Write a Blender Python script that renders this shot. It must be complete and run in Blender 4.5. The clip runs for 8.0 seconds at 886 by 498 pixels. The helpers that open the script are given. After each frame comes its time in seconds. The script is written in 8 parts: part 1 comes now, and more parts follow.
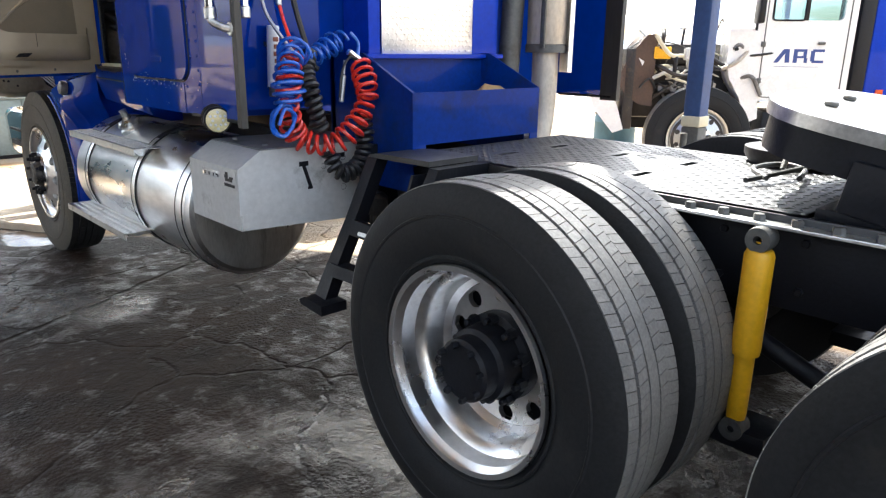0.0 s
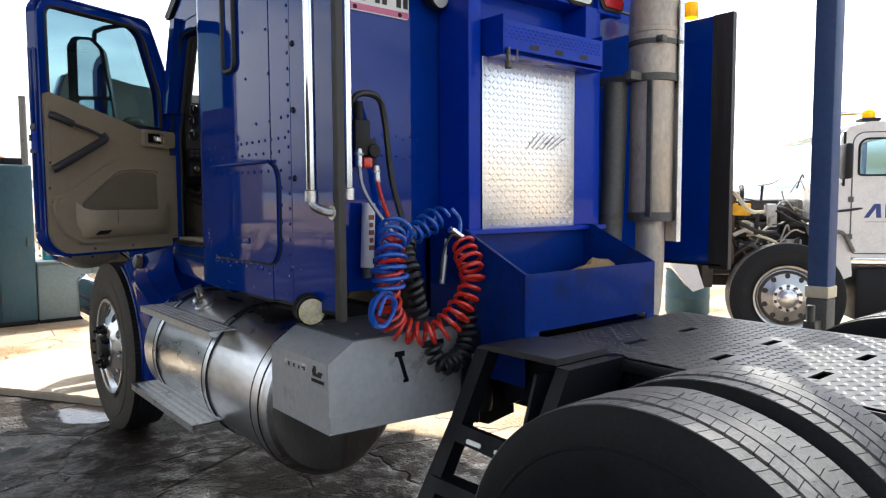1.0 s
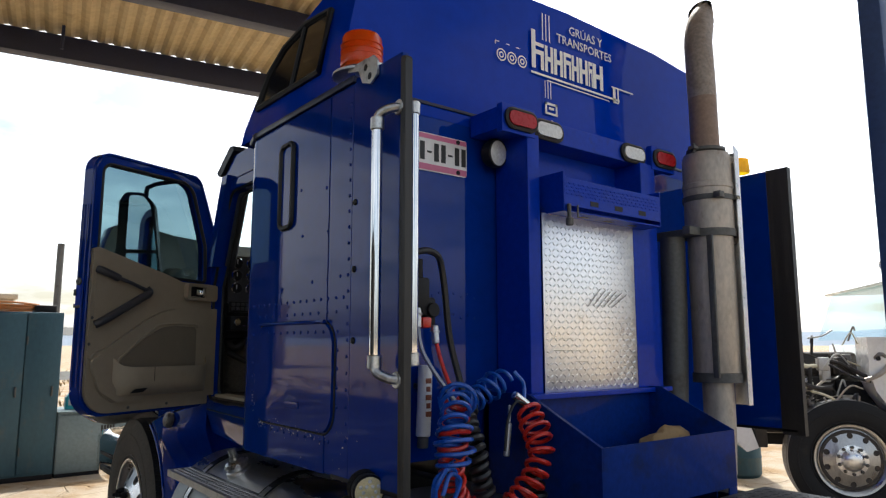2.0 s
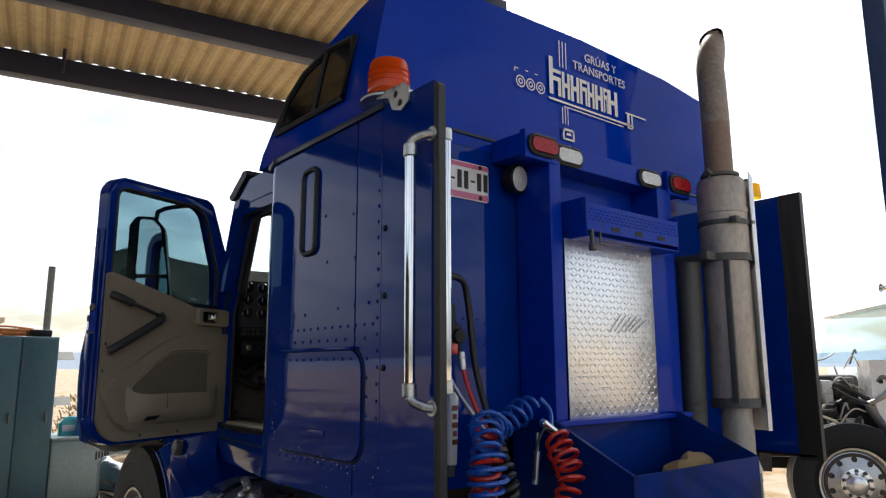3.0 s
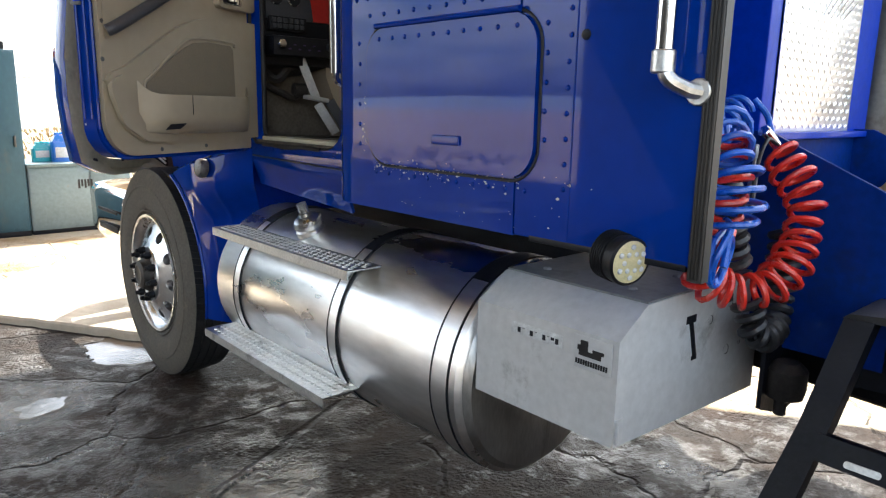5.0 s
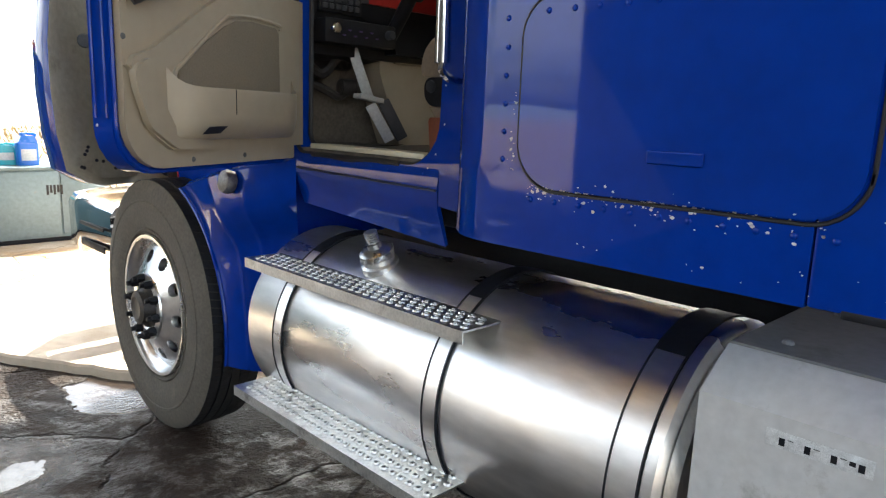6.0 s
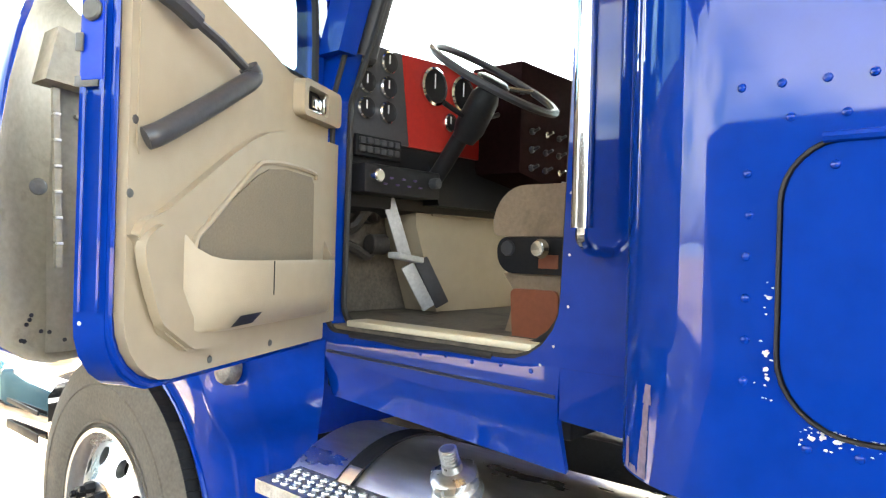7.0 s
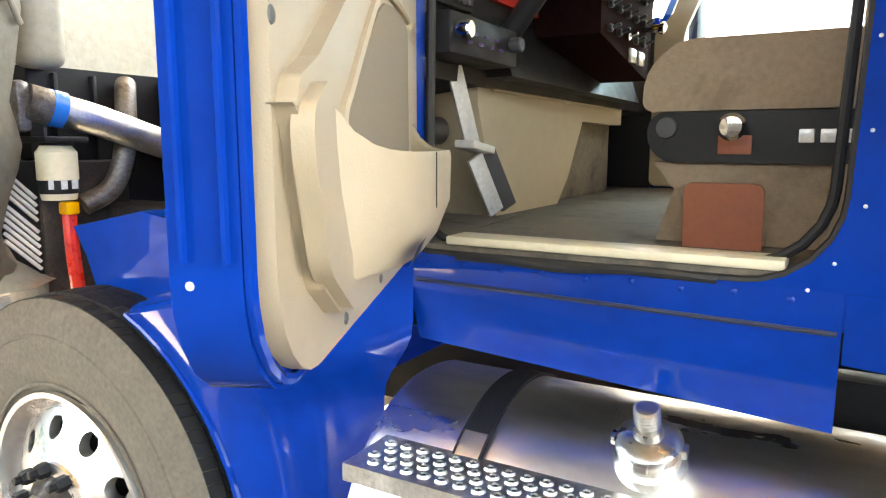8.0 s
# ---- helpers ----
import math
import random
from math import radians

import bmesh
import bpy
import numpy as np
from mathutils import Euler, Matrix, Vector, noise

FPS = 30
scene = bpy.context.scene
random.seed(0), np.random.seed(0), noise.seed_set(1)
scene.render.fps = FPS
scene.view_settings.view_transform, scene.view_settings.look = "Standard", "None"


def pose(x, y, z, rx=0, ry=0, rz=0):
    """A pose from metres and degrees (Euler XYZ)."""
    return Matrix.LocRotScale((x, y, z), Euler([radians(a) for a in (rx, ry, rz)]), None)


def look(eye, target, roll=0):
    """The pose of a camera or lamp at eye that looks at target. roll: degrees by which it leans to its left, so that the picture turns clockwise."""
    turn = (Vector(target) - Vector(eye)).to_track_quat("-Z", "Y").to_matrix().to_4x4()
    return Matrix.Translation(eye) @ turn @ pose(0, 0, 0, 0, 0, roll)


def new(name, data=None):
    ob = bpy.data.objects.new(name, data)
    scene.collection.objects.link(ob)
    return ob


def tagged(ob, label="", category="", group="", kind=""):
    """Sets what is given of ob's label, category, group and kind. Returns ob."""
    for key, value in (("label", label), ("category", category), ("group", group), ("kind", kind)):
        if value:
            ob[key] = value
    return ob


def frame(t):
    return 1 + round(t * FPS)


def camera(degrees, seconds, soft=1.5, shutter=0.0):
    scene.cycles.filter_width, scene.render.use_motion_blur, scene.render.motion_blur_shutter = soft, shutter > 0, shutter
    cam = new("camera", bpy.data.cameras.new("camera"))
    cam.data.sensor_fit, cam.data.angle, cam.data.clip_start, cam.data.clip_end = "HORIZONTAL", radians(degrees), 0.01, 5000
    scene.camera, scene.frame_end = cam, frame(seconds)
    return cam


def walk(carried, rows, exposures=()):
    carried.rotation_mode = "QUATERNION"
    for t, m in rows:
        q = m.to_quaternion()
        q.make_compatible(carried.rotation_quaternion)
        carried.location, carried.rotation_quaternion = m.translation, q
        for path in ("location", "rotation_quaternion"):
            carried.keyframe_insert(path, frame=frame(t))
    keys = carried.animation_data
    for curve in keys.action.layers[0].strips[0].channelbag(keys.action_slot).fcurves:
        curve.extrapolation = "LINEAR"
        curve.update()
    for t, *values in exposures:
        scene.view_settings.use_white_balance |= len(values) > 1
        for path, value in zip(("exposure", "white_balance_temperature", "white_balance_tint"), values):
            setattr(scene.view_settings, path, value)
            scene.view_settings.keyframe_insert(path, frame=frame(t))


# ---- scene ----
# The world: metres, z up. The blue truck stands along +y, its middle at x = 0, its first drive axle at y = 0.
cam = camera(65.6, 8.0, soft=1.25)
PATH = [
    (0, (-2.409, -1.27, 1.443), (-1.087, 0.122, 0.882), 0.7),
    (0.5, (-2.327, -1.065, 1.471), (-1.088, 0.448, 1.051), 1.0),
    (1, (-2.333, -0.822, 1.536), (-1.061, 0.716, 1.393), -0.3),
    (1.5, (-2.3, -0.711, 1.571), (-1.116, 0.899, 1.65), -0.0),
    (2, (-2.356, -0.615, 1.597), (-1.139, 0.947, 1.873), 0.0),
    (2.2, (-2.385, -0.611, 1.637), (-1.177, 0.952, 1.951), -0.5),
    (3.3, (-2.46, -0.48, 1.591), (-1.213, 1.046, 1.929), -0.3),
    (3.5, (-2.42, -0.44, 1.576), (-1.17, 1.101, 1.826), -0.3),
    (4, (-2.322, -0.236, 1.532), (-1.111, 1.355, 1.484), -0.4),
    (4.5, (-2.374, 0.058, 1.464), (-1.097, 1.567, 1.166), 1.4),
    (4.7, (-2.401, 0.196, 1.471), (-1.099, 1.669, 1.104), 0.4),
    (5.8, (-2.322, 0.97, 1.415), (-0.987, 2.405, 1.017), 3.1),
    (6, (-2.317, 1.124, 1.441), (-0.938, 2.522, 1.062), 2.1),
    (6.5, (-2.26, 1.458, 1.495), (-0.797, 2.818, 1.391), 1.2),
    (7, (-2.197, 1.764, 1.522), (-0.677, 3.063, 1.526), 1.6),
    (7.5, (-2.210, 2.136, 1.515), (-0.532, 3.220, 1.407), 1.43),
    (8, (-2.100, 2.471, 1.499), (-0.387, 3.459, 1.203), 0.04),
]
walk(cam, [(t, look(eye, target, roll)) for t, eye, target, roll in PATH],
     exposures=[(0, 1.75, 6250, 8), (0.5, 1.5, 6250, 8), (1, 0.95, 6250, 8), (1.5, 0.3, 6250, 8), (2, 0.15, 6250, 8), (3.5, 0.15, 6250, 8), (4, 0.5, 6250, 7), (4.5, 1.65, 6250, 6), (6, 2.1, 6400, 6), (6.5, 3.3, 6600, 4), (7, 3.75, 6700, 3), (8, 4.0, 7100, 3)])

# ---- light ----
SUN_TO = Vector((1.33, 1.45, 2.12)).normalized()
world = bpy.data.worlds.new("sky")
scene.world = world
world.use_nodes = True
wn = world.node_tree.nodes
wsky = wn.new("ShaderNodeTexSky")
wsky.sky_type = "NISHITA"
wsky.sun_disc = False
wsky.sun_elevation = math.asin(SUN_TO.z)
wsky.sun_rotation = math.atan2(SUN_TO.x, SUN_TO.y)
wsky.air_density, wsky.dust_density, wsky.ozone_density = 1.0, 3.0, 1.0
wl = world.node_tree.links
# broken white cloud over a hazy sky
wco, wsep, wadd = wn.new("ShaderNodeTexCoord"), wn.new("ShaderNodeSeparateXYZ"), wn.new("ShaderNodeMath")
wl.new(wco.outputs["Generated"], wsep.inputs[0])
wadd.operation = "ADD"
wadd.inputs[1].default_value = 0.22
wl.new(wsep.outputs["Z"], wadd.inputs[0])
wcomb = wn.new("ShaderNodeCombineXYZ")
for axis in ("X", "Y"):
    wdiv = wn.new("ShaderNodeMath")
    wdiv.operation = "DIVIDE"
    wl.new(wsep.outputs[axis], wdiv.inputs[0])
    wl.new(wadd.outputs[0], wdiv.inputs[1])
    wl.new(wdiv.outputs[0], wcomb.inputs[axis])
wnoise = wn.new("ShaderNodeTexNoise")
wnoise.inputs["Scale"].default_value, wnoise.inputs["Detail"].default_value, wnoise.inputs["Roughness"].default_value = 1.1, 7, 0.55
wl.new(wcomb.outputs[0], wnoise.inputs["Vector"])
wramp = wn.new("ShaderNodeMapRange")
wramp.inputs["From Min"].default_value, wramp.inputs["From Max"].default_value = 0.40, 0.56
wl.new(wnoise.outputs["Fac"], wramp.inputs["Value"])
wwhite = wn.new("ShaderNodeHueSaturation")
wwhite.inputs["Saturation"].default_value, wwhite.inputs["Value"].default_value = 0.12, 1.7
wl.new(wsky.outputs["Color"], wwhite.inputs["Color"])
wmix = wn.new("ShaderNodeMix")
wmix.data_type = "RGBA"
wl.new(wramp.outputs["Result"], wmix.inputs["Factor"])
wl.new(wsky.outputs["Color"], wmix.inputs["A"])
wl.new(wwhite.outputs["Color"], wmix.inputs["B"])
wl.new(wmix.outputs["Result"], wn["Background"].inputs["Color"])
wn["Background"].inputs["Strength"].default_value = 0.15
sun_data = bpy.data.lights.new("sun", "SUN")
sun_data.energy, sun_data.angle, sun_data.color = 4.5, radians(0.53), (1.0, 0.95, 0.86)
sun = new("sun", sun_data)
sun.matrix_world = look(SUN_TO * 30, (0, 0, 0))

# ---- materials ----
def material(name, base, rough=0.5, metal=0.0, vary=0.12, scale=6.0, bump=0.0, bump_scale=60.0, coat=0.0, dirt=None, dirt_at=0.6, dirt_scale=3.0, spec=0.5, rough_vary=0.1, stretch=(1, 1, 1), random_tone=0.0):
    m = bpy.data.materials.new(name)
    m.use_nodes = True
    n, l = m.node_tree.nodes, m.node_tree.links
    b = n["Principled BSDF"]
    tc = n.new("ShaderNodeTexCoord")
    mp = n.new("ShaderNodeMapping")
    mp.inputs["Scale"].default_value = stretch
    l.new(tc.outputs["Object"], mp.inputs["Vector"])
    n1 = n.new("ShaderNodeTexNoise")
    n1.inputs["Scale"].default_value, n1.inputs["Detail"].default_value, n1.inputs["Roughness"].default_value = scale, 6, 0.6
    l.new(mp.outputs["Vector"], n1.inputs["Vector"])
    n2 = n.new("ShaderNodeTexNoise")
    n2.inputs["Scale"].default_value, n2.inputs["Detail"].default_value = scale * 9, 4
    l.new(mp.outputs["Vector"], n2.inputs["Vector"])
    add = n.new("ShaderNodeMath")
    add.operation = "ADD"
    l.new(n1.outputs["Fac"], add.inputs[0])
    l.new(n2.outputs["Fac"], add.inputs[1])
    mr = n.new("ShaderNodeMapRange")
    mr.inputs["From Min"].default_value, mr.inputs["From Max"].default_value = 0.7, 1.3
    mr.inputs["To Min"].default_value, mr.inputs["To Max"].default_value = 1 - vary, 1 + vary
    l.new(add.outputs[0], mr.inputs["Value"])
    tone = mr.outputs["Result"]
    if random_tone:
        oi = n.new("ShaderNodeObjectInfo")
        r2 = n.new("ShaderNodeMapRange")
        r2.inputs["To Min"].default_value, r2.inputs["To Max"].default_value = 1 - random_tone, 1 + random_tone
        l.new(oi.outputs["Random"], r2.inputs["Value"])
        mu = n.new("ShaderNodeMath")
        mu.operation = "MULTIPLY"
        l.new(tone, mu.inputs[0])
        l.new(r2.outputs["Result"], mu.inputs[1])
        tone = mu.outputs[0]
    hsv = n.new("ShaderNodeHueSaturation")
    hsv.inputs["Color"].default_value = (*base, 1)
    l.new(tone, hsv.inputs["Value"])
    colour = hsv.outputs["Color"]
    if dirt is not None:
        n3 = n.new("ShaderNodeTexNoise")
        n3.inputs["Scale"].default_value, n3.inputs["Detail"].default_value, n3.inputs["Roughness"].default_value = dirt_scale, 9, 0.68
        l.new(mp.outputs["Vector"], n3.inputs["Vector"])
        r3 = n.new("ShaderNodeMapRange")
        r3.inputs["From Min"].default_value, r3.inputs["From Max"].default_value = dirt_at, dirt_at + 0.16
        l.new(n3.outputs["Fac"], r3.inputs["Value"])
        mx = n.new("ShaderNodeMix")
        mx.data_type = "RGBA"
        l.new(r3.outputs["Result"], mx.inputs["Factor"])
        l.new(colour, mx.inputs["A"])
        mx.inputs["B"].default_value = (*dirt, 1)
        colour = mx.outputs["Result"]
    l.new(colour, b.inputs["Base Color"])
    rr = n.new("ShaderNodeMapRange")
    rr.inputs["From Min"].default_value, rr.inputs["From Max"].default_value = 0.3, 0.7
    rr.inputs["To Min"].default_value, rr.inputs["To Max"].default_value = max(0.02, rough - rough_vary), min(1, rough + rough_vary)
    l.new(n1.outputs["Fac"], rr.inputs["Value"])
    l.new(rr.outputs["Result"], b.inputs["Roughness"])
    b.inputs["Metallic"].default_value = metal
    b.inputs["Specular IOR Level"].default_value = spec
    b.inputs["Coat Weight"].default_value = coat
    b.inputs["Coat Roughness"].default_value = 0.035
    if bump:
        n4 = n.new("ShaderNodeTexNoise")
        n4.inputs["Scale"].default_value, n4.inputs["Detail"].default_value = bump_scale, 5
        l.new(mp.outputs["Vector"], n4.inputs["Vector"])
        bp = n.new("ShaderNodeBump")
        bp.inputs["Strength"].default_value, bp.inputs["Distance"].default_value = bump, 0.01
        l.new(n4.outputs["Fac"], bp.inputs["Height"])
        l.new(bp.outputs["Normal"], b.inputs["Normal"])
    return m


def glassy(name, colour, rough=0.02, alpha=0.25):
    m = bpy.data.materials.new(name)
    m.use_nodes = True
    n, l = m.node_tree.nodes, m.node_tree.links
    n.remove(n["Principled BSDF"])
    tr, gl, mix = n.new("ShaderNodeBsdfTransparent"), n.new("ShaderNodeBsdfGlossy"), n.new("ShaderNodeMixShader")
    tr.inputs["Color"].default_value = (*colour, 1)
    gl.inputs["Roughness"].default_value = rough
    mix.inputs["Fac"].default_value = 0.06
    l.new(tr.outputs[0], mix.inputs[1])
    l.new(gl.outputs[0], mix.inputs[2])
    l.new(mix.outputs[0], n["Material Output"].inputs["Surface"])
    return m


def lens_plastic(name, colour, rough, through_share):
    """Coloured plastic that lets part of the light through."""
    m = material(name, colour, rough, coat=0.5, vary=0.12, scale=30)
    n, l = m.node_tree.nodes, m.node_tree.links
    tl, mix = n.new("ShaderNodeBsdfTranslucent"), n.new("ShaderNodeMixShader")
    tl.inputs["Color"].default_value = (*colour, 1)
    mix.inputs["Fac"].default_value = through_share
    l.new(n["Principled BSDF"].outputs[0], mix.inputs[1])
    l.new(tl.outputs[0], mix.inputs[2])
    l.new(mix.outputs[0], n["Material Output"].inputs["Surface"])
    return m


blue = material("blue_paint", (0.0010, 0.029, 0.265), 0.45, 0.0, 0.12, 2.0, 0.038, 5, coat=0.65, rough_vary=0.06, spec=0.0, dirt=(0.002, 0.020, 0.24), dirt_at=0.66, dirt_scale=2.2)
# Roof cap: the body blue again, brighter and less glossy.
blue_cap = material("blue_fibreglass_paint", (0.0008, 0.034, 0.40), 0.4, 0.0, 0.10, 2.0, 0.022, 6, coat=0.35, rough_vary=0.06, spec=0.0, dirt=(0.002, 0.022, 0.30), dirt_at=0.66, dirt_scale=2.2)
blue_bin = material("grimy_blue_bin_paint", (0.0012, 0.026, 0.20), 0.5, 0.0, 0.2, 5.0, 0.05, 90, coat=0.1, spec=0.08, dirt=(0.010, 0.020, 0.075), dirt_at=0.52, dirt_scale=4)
blue_flat = material("blue_steel_paint", (0.0015, 0.034, 0.40), 0.42, 0.0, 0.14, 5.0, 0.05, 90, coat=0.2, spec=0.08, dirt=(0.02, 0.03, 0.09), dirt_at=0.62, dirt_scale=5)
blue_post = material("post_blue_paint", (0.035, 0.075, 0.20), 0.55, 0.0, 0.15, 5.0, 0.06, 60, dirt=(0.10, 0.10, 0.11), dirt_at=0.66)
alu = material("polished_aluminium", (0.84, 0.83, 0.82), 0.32, 1.0, 0.12, 4.0, 0.03, 14, stretch=(1, 0.3, 1), rough_vary=0.15, dirt=(0.70, 0.68, 0.66), dirt_at=0.6, dirt_scale=4)
alu_end = material("tank_end_aluminium", (0.50, 0.50, 0.49), 0.36, 1.0, 0.15, 7.0, 0.02, 30, stretch=(2.5, 1, 0.5), dirt=(0.25, 0.24, 0.23), dirt_at=0.55, dirt_scale=5)
alu_rim = material("wheel_aluminium", (0.84, 0.84, 0.84), 0.31, 1.0, 0.08, 5.0, 0.01, 30, rough_vary=0.08, dirt=(0.60, 0.59, 0.57), dirt_at=0.64, dirt_scale=7)
chrome = material("chrome", (0.78, 0.78, 0.78), 0.08, 1.0, 0.04, 4.0, rough_vary=0.04)
step_metal = material("step_aluminium", (0.66, 0.66, 0.64), 0.40, 1.0, 0.18, 14.0, 0.06, 120, dirt=(0.22, 0.21, 0.20), dirt_at=0.55, dirt_scale=10)
tread_plate = material("diamond_plate_aluminium", (0.95, 0.95, 0.95), 0.36, 1.0, 0.10, 9.0, 0.02, 80, dirt=(0.75, 0.75, 0.74), dirt_at=0.66, dirt_scale=6)
deck_black = material("black_deck_paint", (0.009, 0.0095, 0.0105), 0.46, 0.0, 0.25, 7.0, 0.10, 110, dirt=(0.040, 0.039, 0.038), dirt_at=0.58, dirt_scale=5, rough_vary=0.06, spec=1.0)
black = material("black_chassis_paint", (0.007, 0.008, 0.012), 0.5, 0.0, 0.3, 9.0, 0.12, 80, dirt=(0.02, 0.019, 0.018), dirt_at=0.62, dirt_scale=6, spec=0.3)
rubber = material("tyre_rubber", (0.017, 0.0175, 0.019), 0.62, 0.0, 0.25, 10.0, 0.10, 120, dirt=(0.028, 0.027, 0.025), dirt_at=0.60, dirt_scale=7, spec=0.22)
rubber_dusty = material("dusty_tyre_rubber", (0.105, 0.091, 0.072), 0.85, 0.0, 0.25, 9.0, 0.10, 120, dirt=(0.17, 0.14, 0.105), dirt_at=0.58, dirt_scale=6)
tread_rubber = material("tread_rubber", (0.17, 0.167, 0.162), 0.5, 0.0, 0.3, 14.0, 0.12, 160, dirt=(0.26, 0.255, 0.245), dirt_at=0.58, dirt_scale=9, random_tone=0.15)
trim_rubber = material("black_rubber_trim", (0.022, 0.021, 0.020), 0.42, 0.0, 0.25, 8.0, 0.08, 70, stretch=(1, 1, 0.12), dirt=(0.055, 0.048, 0.040), dirt_at=0.55, dirt_scale=16)
grey_box = material("silver_painted_steel", (0.50, 0.505, 0.50), 0.46, 0.0, 0.10, 5.0, 0.05, 90, dirt=(0.20, 0.195, 0.18), dirt_at=0.58, dirt_scale=5)
grey_top = material("dusty_box_top", (0.17, 0.175, 0.18), 0.55, 0.3, 0.15, 6.0, 0.06, 90, dirt=(0.08, 0.08, 0.08), dirt_at=0.55, dirt_scale=5)
beige = material("beige_plastic", (0.35, 0.29, 0.205), 0.5, 0.0, 0.05, 3.0, 0.10, 400, dirt=(0.315, 0.255, 0.178), dirt_at=0.66, dirt_scale=3)
beige_mesh = material("speaker_cloth", (0.20, 0.165, 0.115), 0.8, 0.0, 0.12, 20.0, 0.25, 500)
fabric = material("tan_seat_fabric", (0.25, 0.19, 0.13), 0.9, 0.0, 0.14, 9.0, 0.25, 320, dirt=(0.15, 0.11, 0.075), dirt_at=0.56, dirt_scale=5)
floor_mat = material("worn_floor_mat", (0.13, 0.11, 0.085), 0.8, 0.0, 0.3, 9.0, 0.2, 120, dirt=(0.05, 0.043, 0.036), dirt_at=0.52, dirt_scale=8)
dark_plastic = material("dark_plastic", (0.012, 0.012, 0.014), 0.5, 0.0, 0.2, 10.0, 0.06, 200, spec=0.25)
charcoal = material("charcoal_grip", (0.045, 0.045, 0.05), 0.5, 0.0, 0.15, 10.0, 0.06, 200)
dash_wood = material("dark_red_dash", (0.015, 0.006, 0.006), 0.85, 0.0, 0.3, 7.0, spec=0.03)
dash_red = material("red_dash_panel", (0.42, 0.022, 0.018), 0.5, 0.0, 0.1, 7.0, spec=0.25)
red_lens = material("red_lens", (0.36, 0.008, 0.014), 0.3, coat=0.15, spec=0.2, vary=0.15, scale=60)
white_lens = material("white_lens", (0.60, 0.62, 0.62), 0.2, coat=0.8, vary=0.25, scale=70)
orange_lens = lens_plastic("orange_lens", (0.95, 0.13, 0.008), 0.15, 0.5)
yellow_lens = lens_plastic("yellow_lens", (1.0, 0.68, 0.01), 0.3, 0.6)
amber_grey = material("work_lamp_lens", (0.62, 0.56, 0.33), 0.2, coat=0.5, vary=0.2, scale=60)
shock_yellow = material("yellow_paint", (0.80, 0.43, 0.012), 0.42, 0.0, 0.12, 6.0, 0.04, 90, dirt=(0.30, 0.15, 0.02), dirt_at=0.62, dirt_scale=6)
hose_blue = material("blue_hose", (0.012, 0.10, 0.50), 0.3, coat=0.3, vary=0.12, scale=20)
hose_red = material("red_hose", (0.62, 0.028, 0.016), 0.3, coat=0.3, vary=0.12, scale=20)
hose_black = material("black_hose", (0.016, 0.016, 0.018), 0.45, vary=0.2, scale=20)
silver_hose = material("braided_hose", (0.40, 0.40, 0.41), 0.4, 0.7, 0.2, 60)
brown_pipe = material("scorched_pipe", (0.27, 0.19, 0.145), 0.6, 0.3, 0.2, 6.0, 0.06, 60, dirt=(0.16, 0.11, 0.08), dirt_at=0.58, dirt_scale=5)
pipe_grey = material("weathered_pipe", (0.33, 0.28, 0.24), 0.6, 0.35, 0.3, 7.0, 0.1, 60, dirt=(0.20, 0.14, 0.10), dirt_at=0.55, dirt_scale=6)
rusty_steel = material("heat_stained_steel", (0.47, 0.42, 0.36), 0.5, 0.45, 0.2, 6.0, 0.06, 60, stretch=(1, 1, 0.5), dirt=(0.17, 0.115, 0.075), dirt_at=0.55, dirt_scale=5)
dull_steel = material("dull_steel", (0.13, 0.13, 0.125), 0.6, 0.6, 0.2, 7.0, 0.08, 70, dirt=(0.07, 0.055, 0.045), dirt_at=0.55)
brown_card = material("brown_cardboard", (0.33, 0.215, 0.10), 0.85, 0.0, 0.15, 7.0, 0.1, 90)
red_board = material("rust_red_board", (0.24, 0.075, 0.038), 0.6, 0.0, 0.1, 8.0, 0.03, 60)
white_paint = material("white_truck_paint", (0.78, 0.78, 0.77), 0.3, 0.0, 0.06, 4.0, coat=0.4, dirt=(0.55, 0.53, 0.50), dirt_at=0.64)
logo_white = material("white_vinyl", (0.80, 0.80, 0.80), 0.4, vary=0.04)
logo_black = material("black_print", (0.015, 0.015, 0.016), 0.5, vary=0.1)
sign_blue = material("blue_vinyl", (0.02, 0.05, 0.22), 0.4, vary=0.05)
pink = material("pink_band", (0.60, 0.16, 0.30), 0.4, vary=0.05)
fibreglass = material("bare_fibreglass", (0.26, 0.24, 0.19), 0.62, 0.0, 0.16, 4.0, 0.14, 50, dirt=(0.15, 0.135, 0.105), dirt_at=0.57, dirt_scale=4)
engine_grey = material("engine_metal", (0.20, 0.19, 0.18), 0.5, 0.6, 0.35, 12.0, 0.1, 60, dirt=(0.06, 0.045, 0.035), dirt_at=0.5, dirt_scale=9)
engine_dark = material("oily_engine", (0.035, 0.03, 0.027), 0.5, 0.2, 0.4, 12.0, 0.12, 60, dirt=(0.11, 0.075, 0.05), dirt_at=0.55, dirt_scale=10)
cream = material("cream_plastic", (0.62, 0.57, 0.42), 0.4, vary=0.06)
locker_blue = material("locker_paint", (0.040, 0.102, 0.138), 0.5, 0.15, 0.15, 3.0, 0.05, 60, stretch=(1, 1, 0.5), dirt=(0.09, 0.11, 0.11), dirt_at=0.56, dirt_scale=4)
locker_pale = material("bench_paint", (0.20, 0.27, 0.29), 0.5, 0.15, 0.15, 3.0, 0.05, 60, dirt=(0.36, 0.20, 0.13), dirt_at=0.64, dirt_scale=3)
jug_blue = material("blue_jug", (0.02, 0.16, 0.62), 0.3, vary=0.06, coat=0.3)
